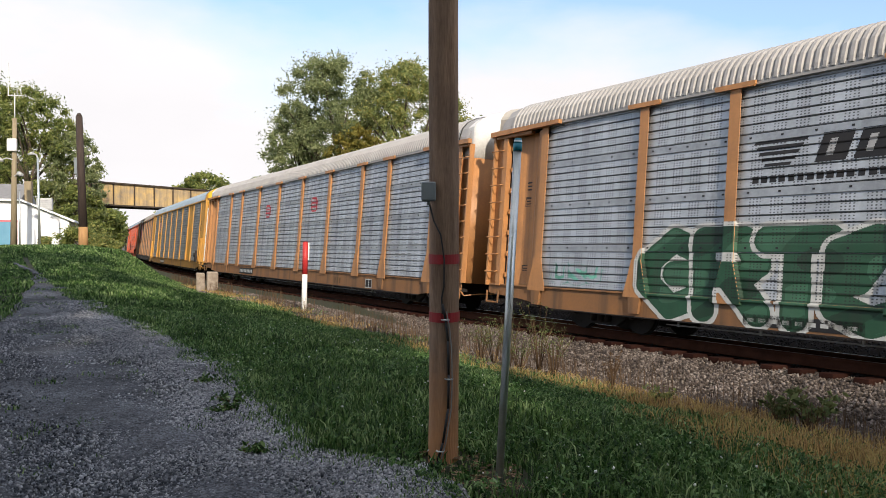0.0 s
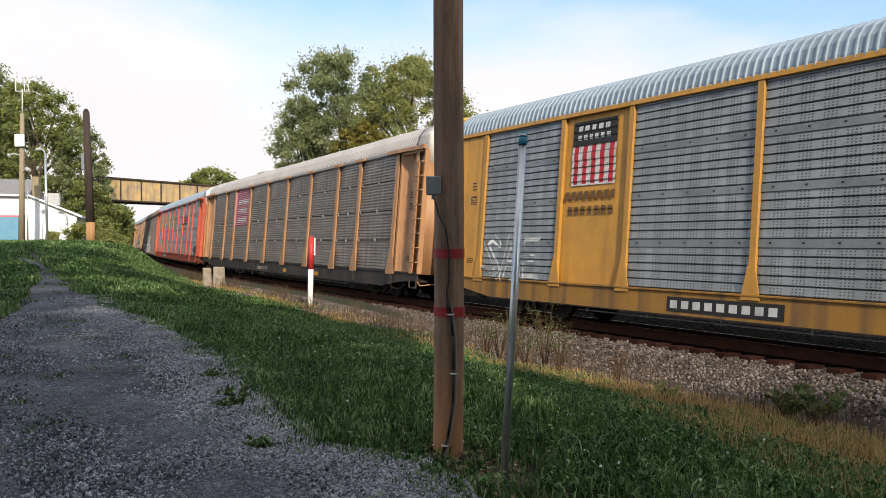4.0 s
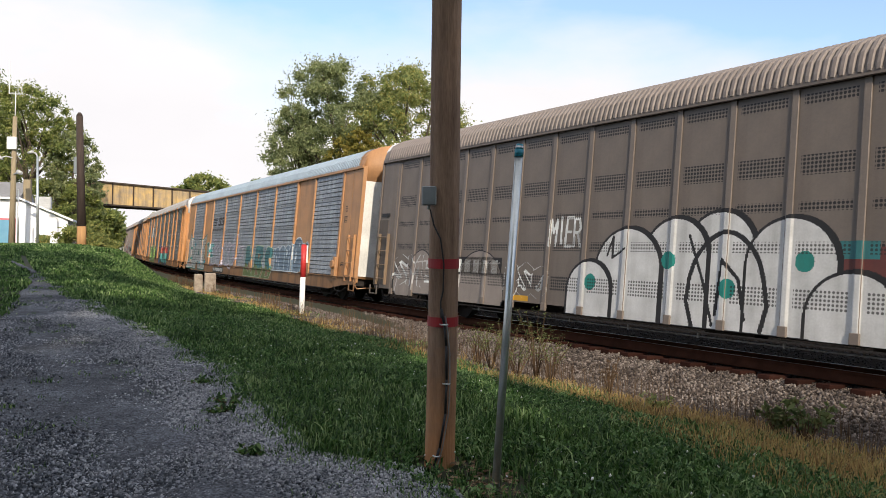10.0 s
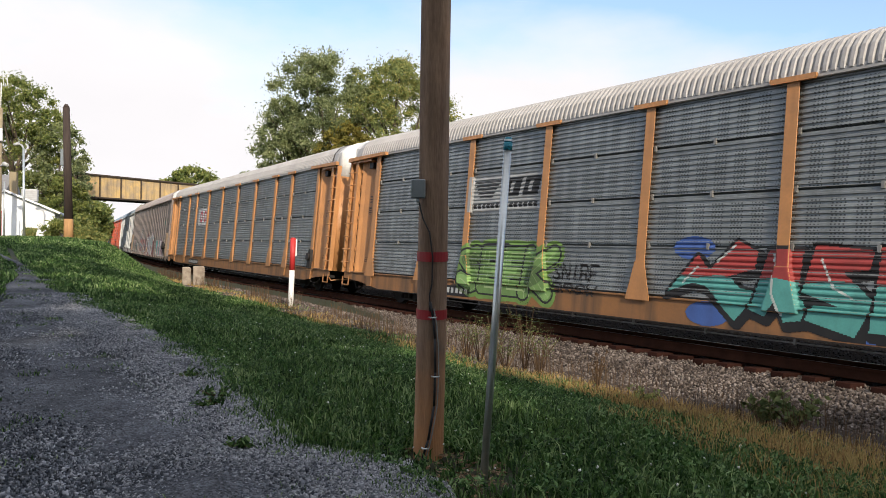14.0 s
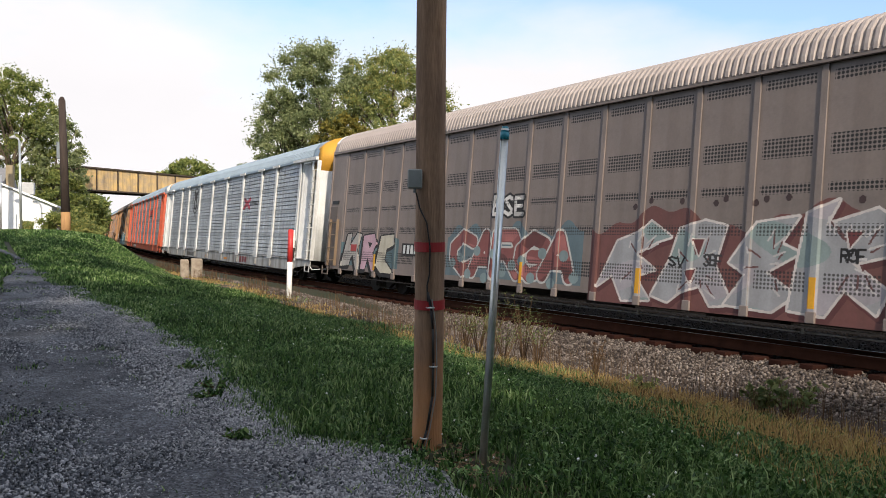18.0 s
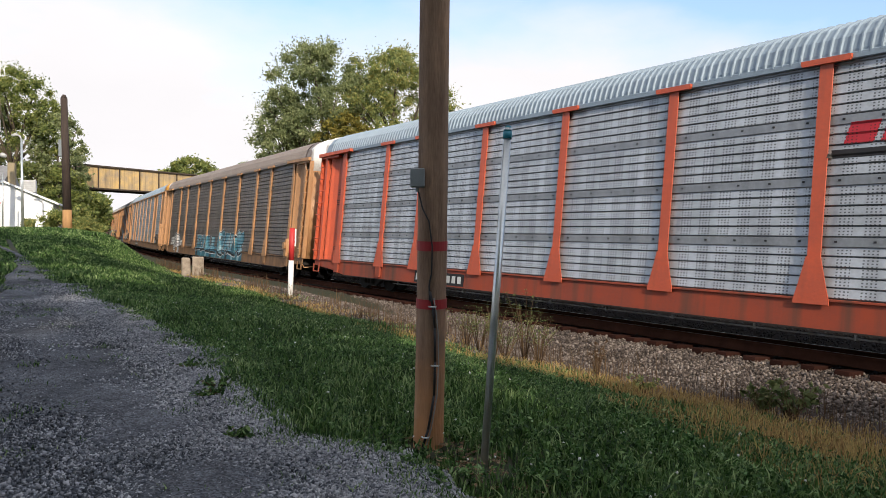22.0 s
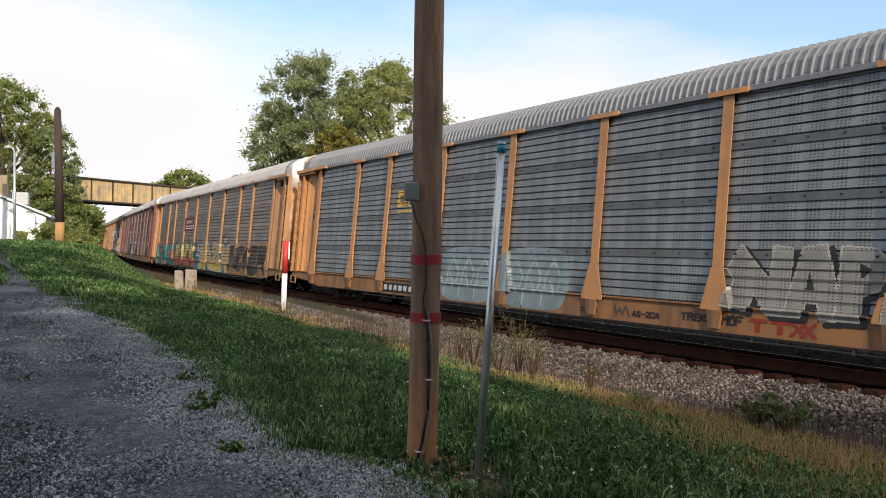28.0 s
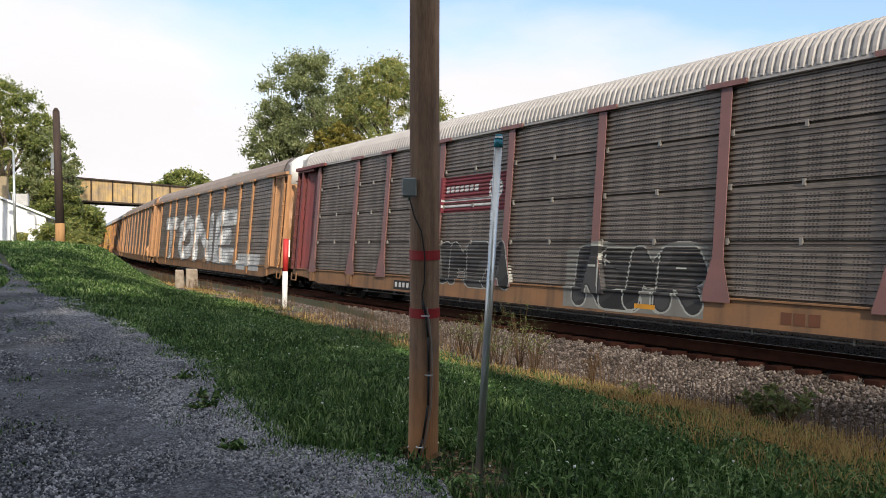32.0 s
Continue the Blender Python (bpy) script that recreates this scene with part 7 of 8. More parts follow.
w.lay((w.x > 6.2) & (w.x < 12.0) & (w.z > 1.0) & (w.z < 1.95 + 0.2 * np.sin(2.9 * w.x)) & (w.index < 0), (0.24, 0.13, 0.18))
w.word("ROGER", 6.2, 12.1, 0.60, 2.0, 0.22, (0.03, 0.022, 0.02), (0.42, 0.25, 0.07), None, wobble=0.06, seed=46, gap=0.02, edge=0.06)
w.done(label="long row of gold, teal, red and brown graffiti letters")
# car 16
for x0, x1 in ((-4.45, -1.6), (9.5, 11.9)):
    w = Wall(16, x0, x1, 2.75, 3.9, 0.022)
    w.rect(x0 + 0.03, x1 - 0.05, 2.85, 3.82, (0.16, 0.02, 0.03))
    if x0 < 0:
        bars(w, -4.25, -2.75, 3.38, 3.56, 7, WH, 0.7)
        for z in (2.98, 3.14):
            w.rect(-4.35, -2.2, z, z + 0.07, WH)
        w.lay((np.abs(np.hypot(w.x + 2.1, w.z - 3.4) - 0.24) < 0.055) & (w.x > -2.35), WH)
    else:
        bars(w, 9.65, 10.6, 3.22, 3.36, 7, WH, 0.7)
        w.lay(np.abs(np.hypot(w.x - 11.1, w.z - 3.4) - 0.27) < 0.07, WH)
        w.rect(11.2, 11.5, 3.0, 3.15, WH)
    w.done("railway_sign", "maroon sign with white marks")
w = Wall(16, -4.5, 6.6, 0.57, 2.15, 0.028)
w.lay((w.x > 0.6) & (w.x < 4.2) & (w.z < 1.95 - 0.1 * np.sin(3 * w.x)) & (w.z > 0.62), (0.19, 0.19, 0.175))
w.word("SMBA", -4.6, -1.2, 0.85, 2.1, 0.20, (0.035, 0.035, 0.035), (0.34, 0.35, 0.33), seed=47, gap=0.03, edge=0.03)
w.word("REMR", 0.95, 4.15, 0.62, 1.95, 0.20, (0.03, 0.03, 0.03), (0.36, 0.38, 0.35), seed=48, gap=0.02, edge=0.035, wobble=0.05)
w.line([(1.6, 1.7), (1.85, 1.6)], 0.02, (0.45, 0.46, 0.44))
w.line([(1.72, 1.75), (1.72, 1.55)], 0.02, (0.45, 0.46, 0.44))
bars(w, 5.65, 6.35, 0.66, 0.86, 3, (0.14, 0.05, 0.02), 0.75)
w.rect(2.6, 3.1, 0.70, 0.80, (0.65, 0.30, 0.02))
w.done(label="grey and black outlined letters")
plate(16, -6.6, -4.6, 0.62, 0.88)
# car 17
w = Wall(17, -11.8, 11.6, 0.6, 4.0, 0.05)
w.word("TONE", -11.0, 7.6, 0.9, 3.75, 0.42, (0.55, 0.56, 0.55), (0.10, 0.10, 0.10), wobble=0.02, seed=49, gap=0.14)
w.rect(7.6, 11.0, 0.75, 1.5, (0.50, 0.51, 0.50))
w.done(label="tall white block letters")

# ---- poles, posts, bridge, shed, trees ----
def ground_at(x, y):
    return Vector((x, y, ground_z(x, y)))


def bare_foot(m, colour):
    """Bark gone near the ground: bare orange wood showing through in ragged patches."""
    n, l = m.node_tree.nodes, m.node_tree.links
    b = n["Principled BSDF"]
    src = b.inputs["Base Color"].links[0].from_socket
    tc = n.new("ShaderNodeTexCoord")
    sep = n.new("ShaderNodeSeparateXYZ")
    nz = n.new("ShaderNodeTexNoise")
    nz.inputs["Scale"].default_value = 7.0
    l.new(tc.outputs["Object"], sep.inputs[0])
    l.new(tc.outputs["Object"], nz.inputs["Vector"])
    ad = n.new("ShaderNodeMath")
    ad.operation = "ADD"
    l.new(sep.outputs["Z"], ad.inputs[0])
    l.new(nz.outputs["Fac"], ad.inputs[1])
    rr = n.new("ShaderNodeMapRange")
    rr.inputs["From Min"].default_value, rr.inputs["From Max"].default_value = 0.55, 1.5
    rr.inputs["To Min"].default_value, rr.inputs["To Max"].default_value = 0.75, 0.0
    l.new(ad.outputs[0], rr.inputs["Value"])
    mx = n.new("ShaderNodeMixRGB")
    mx.inputs["Color2"].default_value = (*colour, 1)
    l.new(rr.outputs["Result"], mx.inputs["Fac"])
    l.new(src, mx.inputs["Color1"])
    l.new(mx.outputs["Color"], b.inputs["Base Color"])


bare_foot(M_WOOD, (0.46, 0.215, 0.085))


def build_utility_pole():
    p = ground_at(-0.03, 5.60)
    pole = thing("utility_pole", "brown wooden utility pole with two red tape bands and a conduit", "utility pole", at=Matrix.Translation(p))
    bm = bmesh.new()
    hs = np.linspace(-0.2, 6.5, 24)
    rings = []
    for k, h in enumerate(hs):
        r = 0.110 + 0.0004 * h + 0.02 * max(0.0, 0.25 - h)
        cx, cy = 0.006 * math.sin(h * 1.3) + 0.006 * h, 0.004 * math.cos(h)
        rings.append([bm.verts.new((cx + r * (1 + 0.025 * np_noise(math.cos(a) * 2, h + math.sin(a) * 2, 1.5, 4)) * math.cos(a), cy + r * math.sin(a), h)) for a in (2 * math.pi * i / 24 for i in range(24))])
    for a, b in zip(rings, rings[1:]):
        for i in range(24):
            bm.faces.new((a[i], a[(i + 1) % 24], b[(i + 1) % 24], b[i])).smooth = True
    bm.faces.new(rings[-1])
    part("shaft", bm, M_WOOD, pole)
    for z in (1.075, 1.505):
        bm = bmesh.new()
        for k in range(28):
            a, b = 2 * math.pi * k / 28, 2 * math.pi * (k + 1) / 28
            w = 0.036
            vs = [bm.verts.new((0.013 + 0.1165 * math.cos(t), 0.1165 * math.sin(t), z + h + 0.006 * math.sin(t))) for t, h in ((a, -w), (b, -w), (b, w), (a, w))]
            bm.faces.new(vs).smooth = True
        part("tape_band", bm, M_RED_TAPE, pole, "red tape band")
    bm = bmesh.new()
    box(bm, -0.152, -0.045, -0.15, -0.10, 1.93, 2.07, 0.008)
    box(bm, -0.145, -0.052, -0.156, -0.15, 1.94, 2.06)
    rod(bm, (-0.1, -0.12, 1.90), (-0.1, -0.12, 1.93), 0.012, 8)
    part("junction_box", bm, M_BOX, pole, "small grey metal junction box")
    bm = bmesh.new()
    pts = [(-0.09, -0.115, 1.9), (-0.06, -0.112, 1.78), (-0.01, -0.122, 1.68), (0.015, -0.122, 1.5), (0.012, -0.122, 1.3), (-0.005, -0.122, 1.22), (0.0, -0.122, 1.1)]
    pipe(bm, pts, 0.006, 6)
    part("thin_cable", bm, M_CABLE, pole, "thin black cable")
    bm = bmesh.new()
    pipe(bm, [(0.0, -0.125, 1.17), (0.025, -0.125, 1.05), (0.04, -0.125, 0.9), (0.045, -0.122, 0.65), (0.04, -0.122, 0.4), (0.0, -0.125, 0.15), (-0.04, -0.125, 0.02), (-0.045, -0.125, -0.1)], 0.0095, 8)
    part("conduit", bm, M_CABLE, pole, "black flexible conduit")
    bm = bmesh.new()
    pipe(bm, [(0.03, -0.128, 1.12), (0.05, -0.13, 1.0), (0.066, -0.126, 0.85), (0.070, -0.124, 0.62), (0.062, -0.126, 0.4), (0.02, -0.13, 0.15), (-0.015, -0.13, 0.02)], 0.005, 6)
    part("pale_cable", bm, M_CLIP, pole, "thin pale grey cable")
    for x, z in ((0.02, 1.055), (0.045, 0.62), (-0.02, 0.09)):
        bm = bmesh.new()
        pipe(bm, [(x - 0.028, -0.112, z), (x - 0.016, -0.14, z), (x + 0.016, -0.14, z), (x + 0.028, -0.112, z)], 0.006, 6)
        part("clamp", bm, M_GALV, pole, "small metal clamp")


def build_metal_post():
    p = ground_at(0.358, 5.11)
    top = Vector((0.498, 5.14, 2.326))
    post = thing("metal_post", "leaning galvanised steel pipe post with a teal cap", "post", at=Matrix.Translation(p))
    d = top - p
    bm = bmesh.new()
    rod(bm, d * -0.05, d, 0.027, 24)
    part("pipe", bm, M_GALV, post)
    bm = bmesh.new()
    rod(bm, d * 0.968, d * 0.99, 0.031, 24)
    rod(bm, d * 0.99, d * 1.006, 0.029, 24, 0.022)
    part("cap", bm, M_TEAL, post, "teal cap")


def build_marker():
    p = ground_at(-4.53, 23.6)
    mk = thing("marker_post", "white marker post with a red top half", "marker post", at=Matrix.Translation(p) @ pose(0, 0, 0, 0, 1.5, 0))
    bm = bmesh.new()
    rod(bm, (0, 0, -0.2), (0, 0, 1.25), 0.085, 14)
    part("lower_half", bm, M_WHITE, mk, "white painted lower half")
    bm = bmesh.new()
    rod(bm, (0, 0, 1.25), (0, 0, 2.25), 0.088, 14)
    rod(bm, (0, 0, 2.25), (0, 0, 2.28), 0.088, 14, 0.06)
    part("upper_half", bm, M_RED, mk, "red painted upper half")
    bm = bmesh.new()
    box(bm, 0.09, 0.13, -0.02, 0.02, 1.7, 2.25)
    part("side_strip", bm, M_WHITE, mk, "narrow pale strip")


def build_stubs():
    for dx, dy, h, w in ((-11.05, 33.4, 0.86, 0.19), (-10.56, 33.5, 0.95, 0.24)):
        p = ground_at(dx, dy)
        bm = bmesh.new()
        box(bm, -w, w, -w, w, -0.2, h, 0.04)
        for v in bm.verts:
            v.co += Vector((0.03 * np_noise(v.co.x * 9, v.co.z * 9, 1, 3), 0, 0.02 * np_noise(v.co.z * 5, v.co.x * 5, 1, 5)))
        ob = part("stub_post", bm, M_CONCRETE)
        ob.matrix_basis = Matrix.Translation(p) @ pose(0, 0, 0, 0, 0, 20)
        tagged(ob, "weathered broken stub post in the grass", "stub post", "stub posts")


build_utility_pole()
build_metal_post()
build_marker()
build_stubs()


# ---- bridge ----
M_GIRDER = mat("rusty yellowed girder paint", (0.62, 0.42, 0.16), 0.85, second=(0.27, 0.23, 0.19), scale=0.9, amount=0.95, streak=0.5, streak_col=(0.05, 0.04, 0.03))
M_GIRDER_DARK = mat("sooty girder flange", (0.045, 0.035, 0.028), 0.85, second=(0.08, 0.055, 0.035), scale=1.2)
M_STONE = mat("abutment concrete", (0.28, 0.26, 0.23), 0.9, second=(0.14, 0.13, 0.11), scale=0.8, amount=0.8)


def build_bridge():
    a, b = Vector((-39.43, 84.83, 0)), Vector((-30.4, 100.3, 0))
    d = (b - a).normalized()
    frame_m = Matrix(((d.x, -d.y, 0, a.x), (d.y, d.x, 0, a.y), (0, 0, 1, 0), (0, 0, 0, 1)))
    br = thing("girder_bridge", "old rusty plate girder bridge over the tracks", "bridge", at=frame_m)
    x0, x1, z0, z1 = -1.5, 38.0, 6.35, 8.92
    for y in (0.0, 4.2):
        bm = bmesh.new()
        box(bm, x0, x1, y - 0.02, y + 0.02, z0, z1)
        part("web_plate", bm, M_GIRDER, br, "rust-stained yellow web plate")
        for z in (z0, z1):
            bm = bmesh.new()
            box(bm, x0, x1, y - 0.24, y + 0.24, z - 0.09, z + 0.09, 0.01)
            part("flange", bm, M_GIRDER_DARK, br, "sooty dark flange")
        x = x0 + 0.3
        while x < x1:
            bm = bmesh.new()
            box(bm, x - 0.05, x + 0.05, y - 0.16, y - 0.02, z0 + 0.09, z1 - 0.09)
            part("stiffener", bm, M_GIRDER_DARK, br)
            x += 2.8
    bm = bmesh.new()
    box(bm, x0, x1, 0.2, 4.0, z0 + 0.6, z0 + 1.0)
    part("deck", bm, M_GIRDER_DARK, br, "dark bridge deck")
    for xa, xb in ((-4.0, -1.4), (37.8, 40.5)):
        bm = bmesh.new()
        box(bm, xa, xb, -0.8, 5.0, -1.5, z0 - 0.1, 0.03)
        part("abutment", bm, M_STONE, br, "grey concrete abutment")


build_bridge()

# ---- shed and its yard ----
M_SIDING = mat("white painted siding", (0.80, 0.81, 0.82), 0.6, second=(0.66, 0.68, 0.69), scale=0.8, amount=0.5)
M_SHED_ROOF = mat("grey shingle roof", (0.24, 0.24, 0.245), 0.9, second=(0.15, 0.15, 0.15), scale=4, amount=0.7)
M_BLUE_DOOR = mat("faded blue door", (0.10, 0.26, 0.38), 0.6, second=(0.16, 0.34, 0.45), scale=2)
M_PINK = mat("pink door trim", (0.60, 0.16, 0.19), 0.6)
M_AC = mat("pale grey unit casing", (0.45, 0.46, 0.46), 0.6, second=(0.3, 0.3, 0.3), scale=6)


def build_shed():
    # front wall faces the lane; x runs along the wall, y into the building
    o = Vector((-27.1, 53.0, 1.72))
    sh = thing("shed", "white shed with a sloping roof and a faded blue door", "shed", at=Matrix.Translation(o) @ pose(0, 0, 0, 0, 0, 22))
    bm = bmesh.new()
    prism(bm, ((-9.0, -0.6), (0.2, -0.6), (0.2, 1.70), (-2.9, 3.05), (-9.0, 3.05)), 0.0, 0.18)
    part("front_wall", fix_normals(bm), M_SIDING, sh, "white painted front wall")
    bm = bmesh.new()
    box(bm, 0.02, 0.2, 0.18, 7.0, -0.6, 1.7)
    box(bm, -9.0, -8.8, 0.18, 7.0, -0.6, 3.0)
    box(bm, -9.0, 0.2, 7.0, 7.18, -0.6, 1.7)
    part("side_wall", bm, M_SIDING, sh)
    bm = bmesh.new()
    prism(bm, ((0.55, 1.60), (0.55, 1.74), (-2.9, 3.24), (-2.9, 3.10)), -0.3, 7.4)
    part("roof", fix_normals(bm), M_SIDING, sh, "white metal lean-to roof")
    bm = bmesh.new()
    prism(bm, ((-2.75, 3.06), (-2.75, 3.2), (-9.2, 3.2), (-9.2, 3.06)), -0.35, 7.4)
    part("fascia", fix_normals(bm), M_SIDING, sh, "white fascia board")
    bm = bmesh.new()
    v = [bm.verts.new(p) for p in ((-2.75, -0.35, 3.2), (-9.2, -0.35, 3.2), (-9.2, 3.5, 4.5), (-2.75, 3.5, 4.5), (-2.75, 7.4, 3.2), (-9.2, 7.4, 3.2))]
    bm.faces.new((v[0], v[3], v[2], v[1]))
    bm.faces.new((v[3], v[4], v[5], v[2]))
    bm.faces.new((v[0], v[4], v[3]))
    bm.faces.new((v[1], v[2], v[5]))
    bm.faces.new((v[0], v[1], v[5], v[4]))
    part("gable_roof", fix_normals(bm), M_SHED_ROOF, sh, "grey shingled gable roof")
    door = None
    bm = bmesh.new()
    box(bm, -5.0, -3.15, -0.05, -0.004, 0.0, 1.62, 0.01)
    door = part("door", bm, M_BLUE_DOOR, sh, "faded blue double door")
    bm = bmesh.new()
    box(bm, -5.12, -3.03, -0.07, -0.002, 1.62, 1.74)
    box(bm, -3.15, -3.05, -0.07, -0.002, 0.0, 1.62)
    part("door_trim", bm, M_PINK, door, "pink door trim")
    bm = bmesh.new()
    box(bm, -2.75, -2.25, 1.0, 1.5, 2.9, 4.55, 0.02)
    part("chimney", bm, M_WOOD_PALE, sh, "pale boxed chimney")
    bm = bmesh.new()
    box(bm, -1.95, -0.95, 0.6, 1.4, 2.5, 3.35, 0.04)
    for k in range(5):
        box(bm, -1.9, -1.0, 0.56, 0.6, 2.62 + k * 0.14, 2.68 + k * 0.14)
    part("rooftop_unit", bm, M_AC, sh, "grey rooftop cooling unit")


def build_yard_poles():
    p = Vector((-24.38, 49.9, 1.55))
    pole = thing("utility_pole", "tall dark creosoted pole with a bare wooden base", "utility pole", at=Matrix.Translation(p))
    bm = bmesh.new()
    rod(bm, (0, 0, 1.35), (-0.22, 0, 8.75), 0.27, 16, 0.21)
    rod(bm, (-0.22, 0, 8.75), (-0.22, 0, 8.98), 0.21, 16, 0.09)
    part("shaft", bm, M_WOOD_DARK, pole)
    bm = bmesh.new()
    rod(bm, (0.02, 0, -0.4), (0, 0, 1.36), 0.31, 16, 0.285)
    part("base", bm, M_WOOD_RAW, pole, "bare orange wooden base")
    bm = bmesh.new()
    box(bm, -0.52, -0.3, -0.15, 0.15, 4.9, 6.0, 0.02)
    part("cable_box", bm, M_BOX, pole, "grey cable box")
    q = Vector((-27.85, 47.9, 1.58))
    pole = thing("utility_pole", "pale wooden pole with a white box, floodlights and an antenna", "utility pole", at=Matrix.Translation(q))
    bm = bmesh.new()
    rod(bm, (-0.05, 0, -0.3), (0.08, 0, 8.3), 0.20, 14, 0.13)
    part("shaft", bm, M_WOOD_PALE, pole)
    bm = bmesh.new()
    box(bm, -0.27, 0.33, -0.32, -0.14, 6.15, 6.95, 0.03)
    part("white_box", bm, M_WHITE, pole, "white equipment box")
    bm = bmesh.new()
    rod(bm, (0.08, 0, 8.2), (0.1, 0, 9.9), 0.03, 8)
    rod(bm, (-0.35, 0, 9.75), (0.55, 0, 9.75), 0.02, 6)
    rod(bm, (-0.32, 0, 9.75), (-0.32, 0, 11.9), 0.03, 6)
    for x in (0.25, 0.5):
        rod(bm, (x, 0, 9.75), (x, 0, 10.5), 0.02, 6)
    part("antenna", bm, M_WHITE, pole, "white whip antenna on a crossbar")
    for pts, e in (([(0.05, -0.1, 5.6), (-0.3, -0.3, 5.7), (-0.5, -0.4, 5.6)], (-0.62, -0.45, 5.52)), ([(0.05, -0.1, 4.55), (0.45, -0.25, 4.7)], (0.75, -0.35, 4.62))):
        bm = bmesh.new()
        pipe(bm, pts, 0.04, 6)
        rod(bm, pts[-1], e, 0.16, 10, 0.10)
        part("floodlight", bm, M_AC, pole, "grey floodlight on an arm")
    bm = bmesh.new()
    rod(bm, (0.36, 0, -0.3), (0.36, 0, 3.6), 0.05, 8)
    part("riser_pipe", bm, M_GALV, pole)
    r = Vector((-25.2, 45.95, 1.5))
    lamp = thing("yard_lamp", "slim grey lamp post with a gooseneck arm", "lamp post", at=Matrix.Translation(r))
    bm = bmesh.new()
    rod(bm, (0.06, 0, -0.3), (-0.03, 0, 5.6), 0.085, 10, 0.06)
    part("shaft", bm, M_GALV, lamp)
    bm = bmesh.new()
    pipe(bm, [(-0.03, 0, 5.55), (-0.12, 0, 5.78), (-0.35, 0, 5.86)], 0.05, 8)
    rod(bm, (-0.3, 0, 5.88), (-0.62, 0, 5.80), 0.11, 10, 0.07)
    part("lamp_head", bm, M_AC, lamp, "grey lamp head")
    z = Vector((-47.5, 91.0, 0.6))
    pl = thing("transformer_pole", "far pole with a grey transformer can", "utility pole", at=Matrix.Translation(z))
    bm = bmesh.new()
    rod(bm, (0, 0, -1.5), (0, 0, 16.0), 0.2, 10, 0.14)
    part("shaft", bm, M_WOOD_DARK, pl)
    bm = bmesh.new()
    rod(bm, (-0.1, -0.4, 14.2), (-0.1, -0.4, 15.4), 0.42, 12)
    rod(bm, (-0.25, -0.4, 15.4), (-0.25, -0.4, 16.1), 0.06, 6)
    rod(bm, (0.1, -0.4, 15.4), (0.1, -0.4, 16.1), 0.06, 6)
    part("transformer", bm, M_AC, pl, "grey transformer can")
    pts = [(-0.1, -0.4, 15.9), (0.8, -0.4, 16.2), (1.6, -0.4, 15.7)]
    bm = bmesh.new()
    pipe(bm, pts, 0.03, 5)
    part("lead_wire", bm, M_CABLE, pl)


build_shed()
build_yard_poles()

# ---- trees ----
M_BARK = mat("bark", (0.10, 0.078, 0.055), 0.95, second=(0.05, 0.04, 0.03), scale=3, bump=0.6, bump_scale=10)
LEAF_DEEP = island_mat("deep green leaves", ((0.10, 0.125, 0.06), (0.20, 0.245, 0.11), (0.32, 0.36, 0.17), (0.46, 0.48, 0.26)), 0.75, 0.58, 0.25)
LEAF_WARM = island_mat("yellowing green leaves", ((0.115, 0.155, 0.057), (0.230, 0.284, 0.101), (0.365, 0.378, 0.135), (0.540, 0.472, 0.162)), 0.7, 0.58, 0.3)
LEAF_GOLD = island_mat("turning yellow leaves", ((0.10, 0.11, 0.03), (0.20, 0.19, 0.05), (0.32, 0.27, 0.06), (0.42, 0.33, 0.09)), 0.7, 0.58, 0.3)
LEAF_MID = island_mat("mid green leaves", ((0.072, 0.108, 0.036), (0.168, 0.216, 0.066), (0.300, 0.336, 0.102), (0.504, 0.492, 0.180)), 0.7, 0.58, 0.3)


def leaf_cloud(centres, radii, count, size, rng):
    """Small leaf quads round clump centres, looser towards the outside."""
    pick = rng.integers(0, len(centres), count)
    v = rng.normal(size=(count, 3))
    v /= np.linalg.norm(v, axis=1, keepdims=True)
    r = np.abs(rng.normal(0.0, 0.62, (count, 1)))
    c = np.asarray(centres)[pick] + v * r * np.asarray(radii)[pick][:, None] * np.array([1.0, 1.0, 0.8])
    a = rng.normal(size=(count, 3))
    a /= np.linalg.norm(a, axis=1, keepdims=True)
    b = np.cross(a, v + 0.6 * rng.normal(size=(count, 3)))
    b /= np.linalg.norm(b, axis=1, keepdims=True) + 1e-9
    s = size * rng.uniform(0.6, 1.4, (count, 1))
    quad = np.stack([c - a * s, c + b * s * 0.45, c + a * s, c - b * s * 0.45], 1)
    f = np.arange(4 * count).reshape(-1, 4)
    return quad.reshape(-1, 3), f


